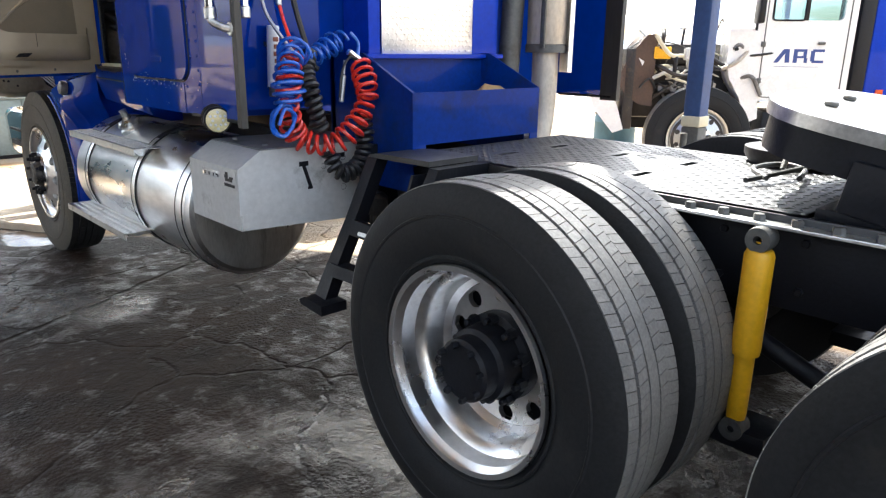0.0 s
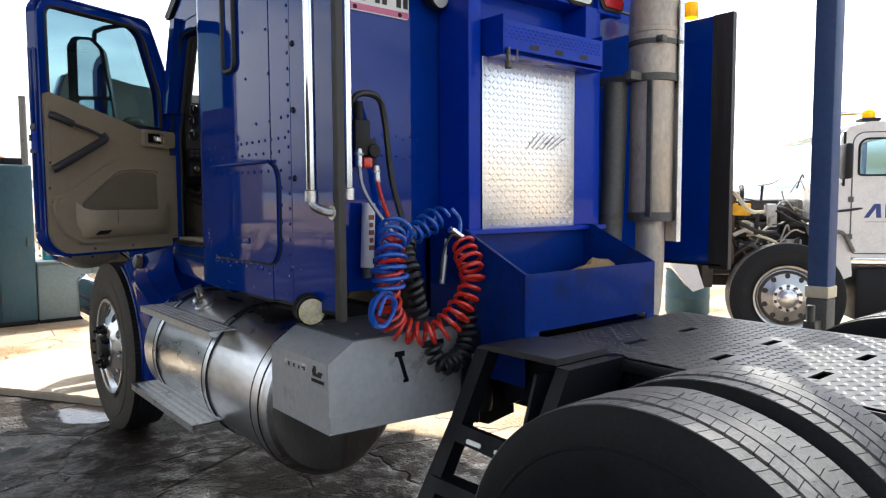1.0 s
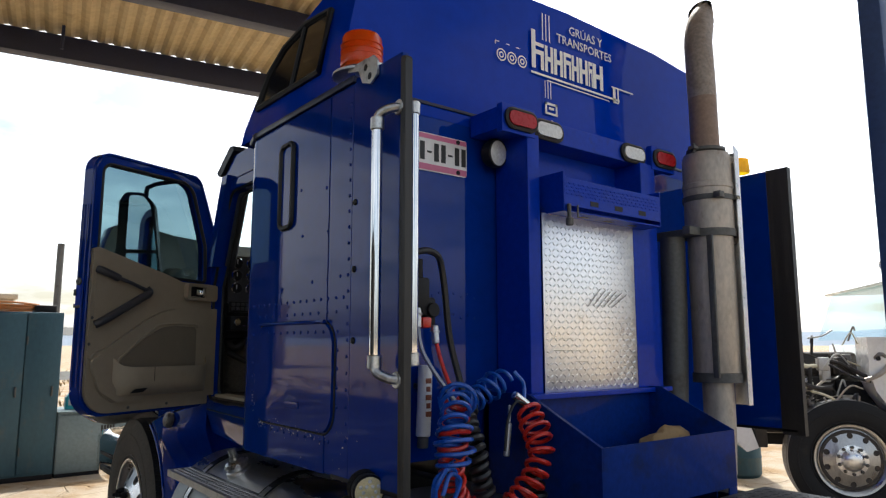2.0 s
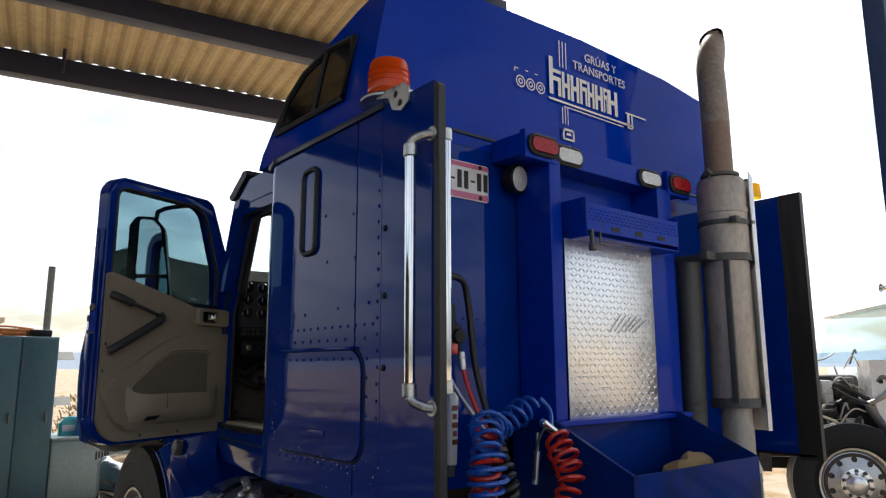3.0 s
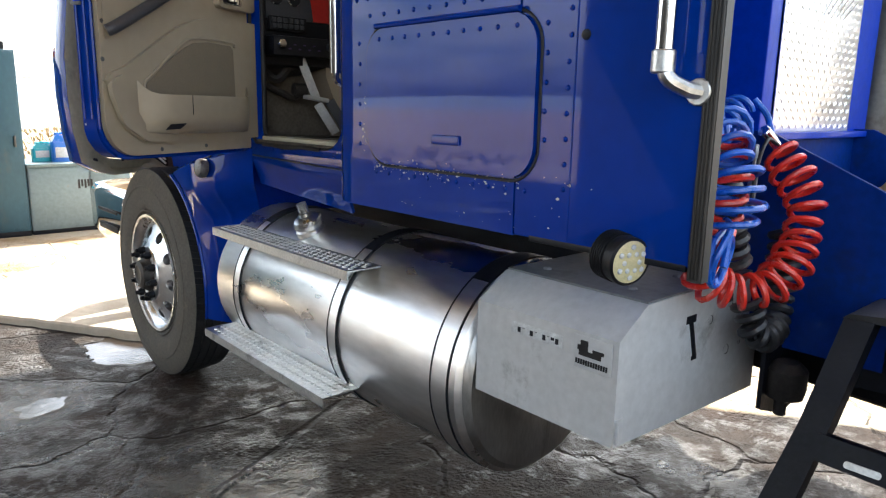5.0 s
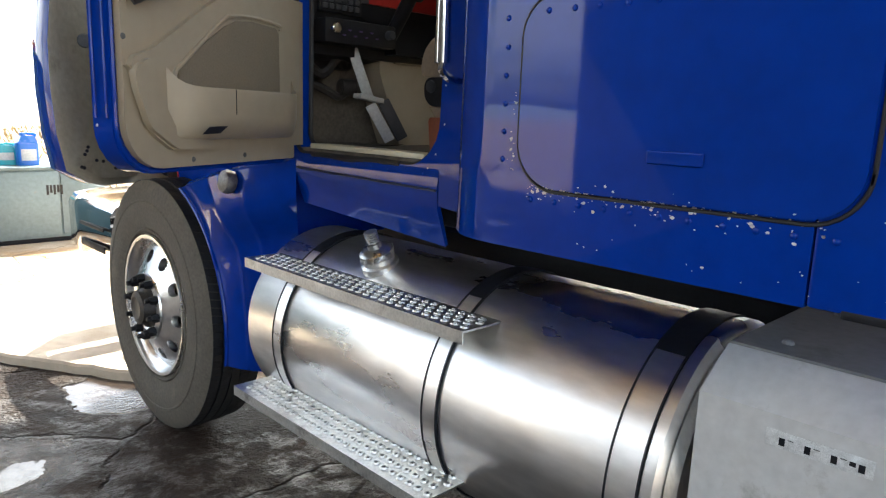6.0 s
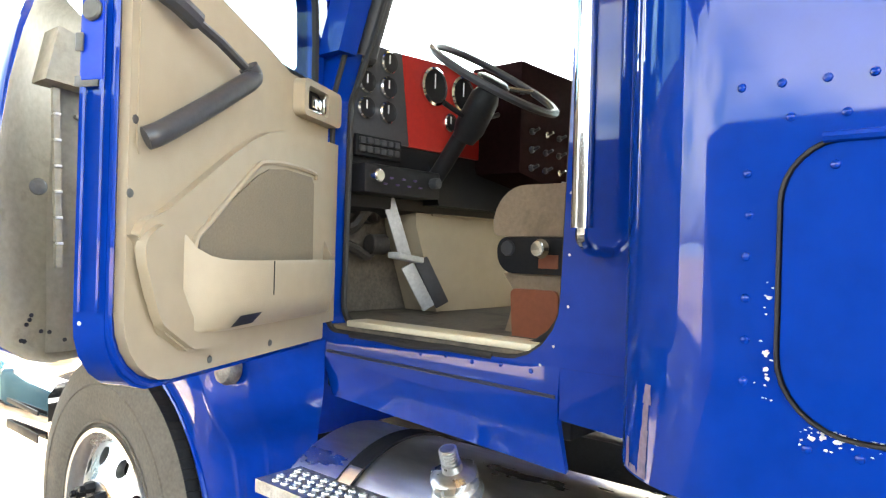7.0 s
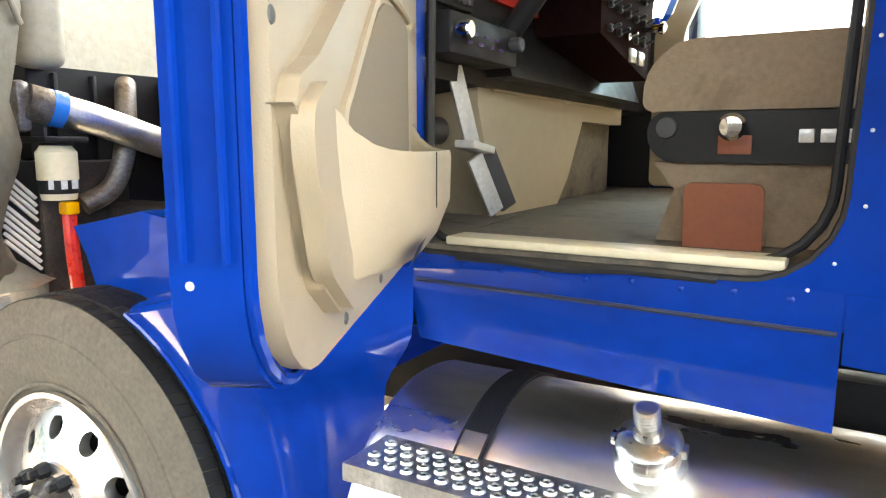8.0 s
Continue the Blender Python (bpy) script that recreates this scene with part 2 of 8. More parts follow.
jug_teal = material("teal_jug", (0.03, 0.42, 0.50), 0.3, vary=0.06, coat=0.3)
cord_orange = material("orange_cable", (0.55, 0.20, 0.05), 0.6, vary=0.15)
plaster = material("sandy_wall", (0.46, 0.38, 0.28), 0.9, 0.0, 0.14, 1.5, 0.1, 30, dirt=(0.34, 0.27, 0.19), dirt_at=0.58, dirt_scale=1.2)
scrub = material("dry_scrub", (0.24, 0.17, 0.08), 0.95, 0.0, 0.4, 3.0, 0.3, 12)
# Distance haze is put into the hills' pale bluish base colour.
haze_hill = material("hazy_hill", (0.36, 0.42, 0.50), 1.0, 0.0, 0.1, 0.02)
sheet = material("corrugated_sheet", (0.50, 0.38, 0.20), 0.6, 0.0, 0.15, 1.5, 0.04, 40, dirt=(0.34, 0.24, 0.12), dirt_at=0.56, dirt_scale=2)
beam_blue = material("beam_paint", (0.016, 0.022, 0.055), 0.5, 0.0, 0.2, 4.0, 0.04, 50)
seal = material("black_door_seal", (0.012, 0.012, 0.013), 0.6, vary=0.2)
glass = glassy("window_glass", (0.80, 0.90, 0.93))
tinted_glass = glassy("blue_tinted_glass", (0.42, 0.54, 0.57))
dark_glass = glassy("tinted_glass", (0.05, 0.05, 0.055))
mirror_mat = material("mirror", (0.85, 0.88, 0.88), 0.03, 1.0, 0.0, rough_vary=0.0)
primer = material("bare_primer", (0.17, 0.135, 0.21), 0.6, vary=0.3, scale=14, dirt=(0.03, 0.05, 0.26), dirt_at=0.58, dirt_scale=30)
chip = material("chipped_primer", (0.52, 0.53, 0.55), 0.7, vary=0.2, scale=80)



# Dark colour for the unseen wall that darkens the paint's reflections.
wall_grey = material("grimy_block_wall", (0.045, 0.043, 0.042), 0.9, 0.0, 0.2, 2.0, 0.1, 30, dirt=(0.065, 0.06, 0.057), dirt_at=0.55, dirt_scale=1.0)
dry_slab = material("dry_sandy_slab", (0.50, 0.42, 0.32), 0.9, 0.0, 0.15, 1.6, 0.25, 40, dirt=(0.33, 0.25, 0.16), dirt_at=0.56, dirt_scale=1.8)


def ground_material():
    m = bpy.data.materials.new("oily_wet_concrete")
    m.use_nodes = True
    n, l = m.node_tree.nodes, m.node_tree.links
    b = n["Principled BSDF"]
    tc = n.new("ShaderNodeTexCoord")

    def noise_(scale, detail, rough=0.6):
        t = n.new("ShaderNodeTexNoise")
        t.inputs["Scale"].default_value, t.inputs["Detail"].default_value, t.inputs["Roughness"].default_value = scale, detail, rough
        l.new(tc.outputs["Object"], t.inputs["Vector"])
        return t.outputs["Fac"]

    def ramp(src, a, c, lo=0.0, hi=1.0):
        r = n.new("ShaderNodeMapRange")
        for k, v in (("From Min", a), ("From Max", c), ("To Min", lo), ("To Max", hi)):
            r.inputs[k].default_value = v
        l.new(src, r.inputs["Value"])
        return r.outputs["Result"]

    def mix(f, a, c):
        x = n.new("ShaderNodeMix")
        x.data_type = "RGBA"
        for k, v in (("Factor", f), ("A", a), ("B", c)):
            if isinstance(v, tuple):
                x.inputs[k].default_value = (*v, 1)
            else:
                l.new(v, x.inputs[k])
        return x.outputs["Result"]

    big, mid, fine = noise_(0.55, 5), noise_(3.2, 8, 0.65), noise_(26, 6, 0.7)
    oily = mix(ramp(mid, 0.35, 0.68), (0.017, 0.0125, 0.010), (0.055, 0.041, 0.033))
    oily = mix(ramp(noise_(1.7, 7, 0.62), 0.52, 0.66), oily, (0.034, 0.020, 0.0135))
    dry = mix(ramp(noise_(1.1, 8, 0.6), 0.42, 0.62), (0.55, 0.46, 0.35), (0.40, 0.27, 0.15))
    # The oil-soaked, wet part lies round the truck; past a rough line ahead the slab is dry; beside it the colour turns
    # pale.
    geo = n.new("ShaderNodeSeparateXYZ")
    l.new(tc.outputs["Object"], geo.inputs[0])

    def math_(op, a, c):
        x = n.new("ShaderNodeMath")
        x.operation = op
        for i, v in enumerate((a, c)):
            if isinstance(v, (int, float)):
                x.inputs[i].default_value = v
            else:
                l.new(v, x.inputs[i])
        return x.outputs[0]

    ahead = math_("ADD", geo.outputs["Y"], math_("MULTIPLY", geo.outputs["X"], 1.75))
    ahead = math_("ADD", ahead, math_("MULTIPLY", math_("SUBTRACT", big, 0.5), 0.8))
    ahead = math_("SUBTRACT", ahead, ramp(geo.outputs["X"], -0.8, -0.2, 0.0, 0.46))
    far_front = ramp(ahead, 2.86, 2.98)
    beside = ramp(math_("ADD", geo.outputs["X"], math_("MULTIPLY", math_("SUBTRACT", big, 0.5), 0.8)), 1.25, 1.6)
    # Unseen ground far left and behind is made pale to brighten reflections.
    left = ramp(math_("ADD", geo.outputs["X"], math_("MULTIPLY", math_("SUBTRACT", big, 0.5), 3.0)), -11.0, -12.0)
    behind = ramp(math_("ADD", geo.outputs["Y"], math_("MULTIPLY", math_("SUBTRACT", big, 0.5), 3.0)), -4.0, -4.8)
    dry_pale = math_("MAXIMUM", math_("MAXIMUM", far_front, beside), math_("MAXIMUM", left, behind))
    col = mix(dry_pale, oily, dry)
    l.new(col, b.inputs["Base Color"])
    wet = math_("MULTIPLY", ramp(math_("ADD", noise_(0.9, 2.5, 0.5), math_("MULTIPLY", mid, 0.22)), 0.65, 0.80), math_("SUBTRACT", 1.0, dry_pale))
    # a shallow pool of water by the front wheel
    px_ = math_("MULTIPLY", math_("ADD", geo.outputs["X"], 1.20), 4.6)
    py_ = math_("MULTIPLY", math_("SUBTRACT", geo.outputs["Y"], 4.60), 3.0)
    pool = math_("ADD", math_("ADD", math_("MULTIPLY", px_, px_), math_("MULTIPLY", py_, py_)), math_("MULTIPLY", math_("SUBTRACT", noise_(4.5, 6, 0.6), 0.5), 3.2))
    wet = math_("MAXIMUM", wet, ramp(pool, 0.95, 0.75))
    film = ramp(math_("ADD", noise_(8.0, 6, 0.7), math_("MULTIPLY", math_("SUBTRACT", noise_(0.8, 3), 0.5), 0.7)), 0.50, 0.62)
    l.new(math_("ADD", math_("ADD", 0.08, math_("MULTIPLY", film, 0.26)), math_("MULTIPLY", wet, 0.30)), b.inputs["Specular IOR Level"])
    damp = math_("SUBTRACT", ramp(mid, 0.3, 0.7, 0.46, 0.70), math_("MULTIPLY", film, 0.24))
    rough = math_("ADD", math_("MULTIPLY", math_("SUBTRACT", 1.0, wet), math_("ADD", damp, math_("MULTIPLY", dry_pale, 0.4))), 0.035)
    l.new(rough, b.inputs["Roughness"])
    crack = n.new("ShaderNodeTexVoronoi")
    crack.feature = "DISTANCE_TO_EDGE"
    crack.inputs["Scale"].default_value = 1.5
    warp = n.new("ShaderNodeMix")
    warp.data_type = "RGBA"
    warp.inputs["Factor"].default_value = 0.3
    nw = n.new("ShaderNodeTexNoise")
    nw.inputs["Scale"].default_value, nw.inputs["Detail"].default_value = 2.2, 6
    l.new(tc.outputs["Object"], nw.inputs["Vector"])
    l.new(tc.outputs["Object"], warp.inputs["A"])
    l.new(nw.outputs["Color"], warp.inputs["B"])
    l.new(warp.outputs["Result"], crack.inputs["Vector"])
    lines = ramp(crack.outputs["Distance"], 0.0, 0.018)
    # pitted patches where the cement skin has worn off the stones
    pits = n.new("ShaderNodeTexVoronoi")
    pits.inputs["Scale"].default_value = 55.0
    l.new(tc.outputs["Object"], pits.inputs["Vector"])
    worn = ramp(noise_(1.3, 6, 0.65), 0.47, 0.60)
    grit = math_("MULTIPLY", worn, math_("MULTIPLY", math_("SUBTRACT", 1.0, pits.outputs["Distance"]), 0.55))
    h = math_("ADD", math_("MULTIPLY", mid, 0.8), math_("ADD", math_("MULTIPLY", noise_(11, 5, 0.65), 0.6), math_("MULTIPLY", fine, 0.5)))
    h = math_("MULTIPLY", math_("ADD", math_("ADD", h, grit), math_("MULTIPLY", lines, 0.9)), math_("SUBTRACT", 1.0, math_("MULTIPLY", wet, 0.93)))
    # slab joint: a wandering groove across the slab
    across = math_("ADD", math_("ADD", math_("MULTIPLY", geo.outputs["X"], -0.4509), math_("MULTIPLY", geo.outputs["Y"], 0.8926)), math_("ADD", -3.0964, math_("MULTIPLY", math_("SUBTRACT", noise_(2.4, 5), 0.5), 0.12)))
    groove = ramp(math_("ABSOLUTE", across, 0.0), 0.008, 0.03)
    h = math_("ADD", h, math_("MULTIPLY", groove, 1.1))
    bp = n.new("ShaderNodeBump")
    bp.inputs["Strength"].default_value, bp.inputs["Distance"].default_value = 0.85, 0.035
    l.new(h, bp.inputs["Height"])
    l.new(bp.outputs["Normal"], b.inputs["Normal"])
    return m


wet_ground = ground_material()


FLAT_PANELS = (blue, blue_cap, blue_flat, beige)


# ---- mesh helpers ----
def mesh_object(name, bm, mat, smooth=True, angle=35):
    bmesh.ops.recalc_face_normals(bm, faces=bm.faces)
    me = bpy.data.meshes.new(name)
    bm.to_mesh(me)
    bm.free()
    mats = mat if isinstance(mat, (list, tuple)) else [mat]
    for x in mats:
        me.materials.append(x)
    if smooth:
        me.shade_smooth()
        me.set_sharp_from_angle(angle=radians(angle))
    ob = new(name, me)
    # flat painted panels keep true flat reflections up to their rounded edges
    if smooth and mats[0] in FLAT_PANELS and len(me.polygons) > 12:
        ob.modifiers.new("panel_normals", "WEIGHTED_NORMAL").keep_sharp = True
    return ob


def part(name, bm, mat, parent, label="", smooth=True, angle=35):
    ob = mesh_object(name, bm, mat, smooth, angle)
    ob.parent = parent
    ob.matrix_parent_inverse = parent.matrix_basis.inverted() if parent.parent is None else Matrix.Identity(4)
    if label:
        ob["label"] = label
    return ob


def twin(ob, parent, m):
    """Another part on the same mesh, moved by m in the parent's space."""
    c = ob.copy()
    scene.collection.objects.link(c)
    c.parent = parent
    c.matrix_parent_inverse = ob.matrix_parent_inverse
    c.matrix_basis = m @ ob.matrix_basis
    return c


def thing(name, label, category, at=(0, 0, 0), group="", kind=""):
    ob = new(name)
    ob.empty_display_size = 0.1
    ob.location = at
    return tagged(ob, label, category, group, kind)


def thing_mesh(name, bm, mat, label, category, group="", kind="", smooth=True):
    return tagged(mesh_object(name, bm, mat, smooth), label, category, group, kind)


def bevel(bm, width, segments=2, edges=None, angle=30):
    if width <= 0:
        return bm
    es = edges if edges is not None else [e for e in bm.edges if len(e.link_faces) == 2 and e.calc_face_angle(0) > radians(angle)]
    bmesh.ops.bevel(bm, geom=es, offset=width, segments=segments, profile=0.5, affect="EDGES", clamp_overlap=True)
    return bm


def box(x0, x1, y0, y1, z0, z1, bev=0.004, seg=2):
    bm = bmesh.new()
    bmesh.ops.create_cube(bm, size=1)
    for v in bm.verts:
        v.co = Vector(((x0 + x1) / 2 + v.co.x * (x1 - x0), (y0 + y1) / 2 + v.co.y * (y1 - y0), (z0 + z1) / 2 + v.co.z * (z1 - z0)))
    return bevel(bm, bev, seg)


def join(*bms):
    out = bms[0]
    for b in bms[1:]:
        me = bpy.data.meshes.new("tmp")
        b.to_mesh(me)
        b.free()
        out.from_mesh(me)
        bpy.data.meshes.remove(me)
    return out


def moved(bm, m):
    bmesh.ops.transform(bm, matrix=m, verts=bm.verts)
    return bm


def prism(poly, axis, a0, a1, bev=0.004, seg=2):
    """A polygon, in the two other axes in order, pushed along axis from a0 to a1."""
    bm = bmesh.new()
    rings = []
    for a in (a0, a1):
        ring = []
        for u, v in poly:
            co = {"x": (a, u, v), "y": (u, a, v), "z": (u, v, a)}[axis]
            ring.append(bm.verts.new(co))
        rings.append(ring)
    k = len(poly)
    bm.faces.new(rings[0])
    bm.faces.new(rings[1])
    for i in range(k):
        bm.faces.new((rings[0][i], rings[0][(i + 1) % k], rings[1][(i + 1) % k], rings[1][i]))
    return bevel(bm, bev, seg)


def frame_of(axis):
    a = Vector(axis).normalized()
    u = a.cross(Vector((0, 0, 1))) if abs(a.z) < 0.9 else a.cross(Vector((1, 0, 0)))
    u.normalize()
    return a, u, a.cross(u)


def lathe(centre, axis, profile, n=40, closed=False):
    """Rings of (radius, distance along axis) about the axis through centre."""
    bm = bmesh.new()
    c = Vector(centre)
    a, u, w = frame_of(axis)
    rings = []
    for r, h in profile:
        if r < 1e-6:
            rings.append([bm.verts.new(c + a * h)])
        else:
            rings.append([bm.verts.new(c + a * h + (u * math.cos(2 * math.pi * i / n) + w * math.sin(2 * math.pi * i / n)) * r) for i in range(n)])
    pairs = list(zip(rings, rings[1:])) + ([(rings[-1], rings[0])] if closed else [])
    for p, q in pairs:
        for i in range(n):
            j = (i + 1) % n
            if len(p) == 1 and len(q) == 1:
                continue
            if len(p) == 1:
                bm.faces.new((p[0], q[i], q[j]))
            elif len(q) == 1:
                bm.faces.new((p[i], p[j], q[0]))
            else:
                bm.faces.new((p[i], p[j], q[j], q[i]))
    return bm


def cyl(p, q, r, n=20, r2=None, bev=0.003):
    p, q = Vector(p), Vector(q)
    d = (q - p).length
    r2 = r if r2 is None else r2
    b = min(bev, r * 0.4, d * 0.3)
    return lathe(p, q - p, [(0, 0), (r - b, 0), (r, b), (r2, d - b), (r2 - b, d), (0, d)], n)


def tube(points, r, n=8, radii=None, closed=False):
    """A round tube swept along points."""
    bm = bmesh.new()
    pts = [Vector(p) for p in points]
    k = len(pts)
    t0 = (pts[1] - pts[0]).normalized()
    _, u, _ = frame_of(t0)
    rings = []
    for i, p in enumerate(pts):
        t = (pts[min(i + 1, k - 1)] - pts[max(i - 1, 0)]).normalized()
        u = (u - t * u.dot(t)).normalized()
        w = t.cross(u)
        rr = radii[i] if radii else r
        rings.append([bm.verts.new(p + (u * math.cos(2 * math.pi * j / n) + w * math.sin(2 * math.pi * j / n)) * rr) for j in range(n)])
    for a, b in zip(rings, rings[1:]):
        for j in range(n):
            bm.faces.new((a[j], a[(j + 1) % n], b[(j + 1) % n], b[j]))
    if not closed:
        bm.faces.new(rings[0])
        bm.faces.new(rings[-1])
    return bm


def spline(ctrl, steps=10):
    """Catmull-Rom points through the control points."""
    c = [Vector(p) for p in ctrl]
    c = [c[0] * 2 - c[1]] + c + [c[-1] * 2 - c[-2]]
    out = []
    for i in range(1, len(c) - 2):
        for s in range(steps):
            t = s / steps
            p0, p1, p2, p3 = c[i - 1], c[i], c[i + 1], c[i + 2]
            out.append(0.5 * ((2 * p1) + (p2 - p0) * t + (2 * p0 - 5 * p1 + 4 * p2 - p3) * t * t + (3 * p1 - p0 - 3 * p2 + p3) * t ** 3))
    out.append(c[-2])
    return out


def rounded(u0, u1, v0, v1, r, k=6):
    """A rectangle with rounded corners; r is one radius or four, from (u0, v0) round."""
    rs = r if isinstance(r, (tuple, list)) else (r,) * 4
    out = []
    for (cu, cv, a0), q in zip(((u0 + rs[0], v0 + rs[0], 180), (u1 - rs[1], v0 + rs[1], 270), (u1 - rs[2], v1 - rs[2], 0), (u0 + rs[3], v1 - rs[3], 90)), rs):
        for i in range(k + 1):
            a = radians(a0 + 90 * i / k)
            out.append((cu + q * math.cos(a), cv + q * math.sin(a)))
    return out


def round_poly(corners, radii, k=6):
    """A polygon with each corner rounded by its radius; k + 1 points a corner."""
    out = []
    m = len(corners)
    for i in range(m):
        p, a, b = Vector(corners[i]), Vector(corners[i - 1]), Vector(corners[(i + 1) % m])
        da, db = (a - p).normalized(), (b - p).normalized()
        half = da.angle(db) / 2
        r = radii[i]
        cut = r / math.tan(half)
        c = p + (da + db).normalized() * (r / math.sin(half))
        u, w = p + da * cut - c, p + db * cut - c
        for j in range(k + 1):
            f = j / k
            d = u.lerp(w, f).normalized() * r if r > 1e-6 else Vector((0, 0))
            out.append(tuple(c + d))
    return out


def plate_with_hole(outer, inner, axis, a0, a1, bev=0.0):
    """A plate with one opening; both outlines have the same number of points."""
    bm = bmesh.new()
    co = lambda u, v, a: {"x": (a, u, v), "y": (u, a, v), "z": (u, v, a)}[axis]
    R = [[bm.verts.new(co(u, v, a)) for u, v in poly] for a in (a0, a1) for poly in (outer, inner)]
    k = len(outer)
    for i in range(k):
        j = (i + 1) % k
        bm.faces.new((R[0][i], R[0][j], R[1][j], R[1][i]))
        bm.faces.new((R[2][i], R[2][j], R[3][j], R[3][i]))
        bm.faces.new((R[0][i], R[0][j], R[2][j], R[2][i]))
        bm.faces.new((R[1][i], R[1][j], R[3][j], R[3][i]))
    return bevel(bm, bev, 2, angle=50)


def ring_of(poly, axis, a, r, n=6):
    """A round bead that follows a closed outline lying across axis at a."""
    pts = [{"x": (a, u, v), "y": (u, a, v), "z": (u, v, a)}[axis] for u, v in poly]
    return tube(pts + [pts[0], pts[1]], r, n, closed=True)


def dome(p, axis, r, h=0.5, n=8):
    return lathe(p, axis, [(r, 0), (r * 0.85, r * h * 0.6), (r * 0.45, r * h * 0.95), (0, r * h)], n)


# ---- the place ----
def build_ground():
    bm = bmesh.new()
    xs = [-2500, -400, -60, -14] + [-6 + 0.25 * i for i in range(57)] + [12, 20, 60, 400, 2500]
    ys = [-2500, -400, -60, -14] + [-6 + 0.25 * i for i in range(65)] + [14, 24, 60, 400, 2500]
    grid = []
    for x in xs:
        row = []
        for y in ys:
            near = max(0.0, 1 - max(abs(x), abs(y - 2)) / 11)
            z = near * 0.012 * noise.noise(Vector((x * 0.6, y * 0.6, 0.3)))
            row.append(bm.verts.new((x, y, z)))
        grid.append(row)
    for i in range(len(xs) - 1):
        for j in range(len(ys) - 1):
            bm.faces.new((grid[i][j], grid[i + 1][j], grid[i + 1][j + 1], grid[i][j + 1]))
    return tagged(mesh_object("ground", bm, wet_ground), "oily wet dark concrete yard, dry and sandy ahead, pale farther off", "ground", kind="structure")


build_ground()


def raised_slab():
    # a higher pour of dry concrete ahead of the front wheel, with a broken edge
    rng = random.Random(8)
    a, d, n = Vector((-0.93, 4.50, 0)), Vector((-0.53, 0.848, 0)), Vector((0.848, 0.53, 0))
    bm = bmesh.new()
    rows = []
    for i in range(29):
        s = i * 0.085
        h = 0.055 * min(1.0, (2.38 - s) / 0.5, (s + 0.1) / 0.1)
        j = rng.uniform(-0.010, 0.010)
        rows.append([bm.verts.new(a + d * s + n * v + Vector((0, 0, z))) for v, z in ((j, -0.01), (j + 0.004, h * 0.75), (j + 0.016, h), (0.5, h + 0.002), (1.0, h), (1.7, -0.01))])
    for p, q in zip(rows, rows[1:]):
        for k in range(5):
            bm.faces.new((p[k], q[k], q[k + 1], p[k + 1]))
    bmesh.ops.recalc_face_normals(bm, faces=bm.faces)
    return tagged(mesh_object("pavement", bm, dry_slab), "raised dry sandy concrete slab with a broken edge", "slab", kind="structure")


raised_slab()

ROOF_Z = 5.08


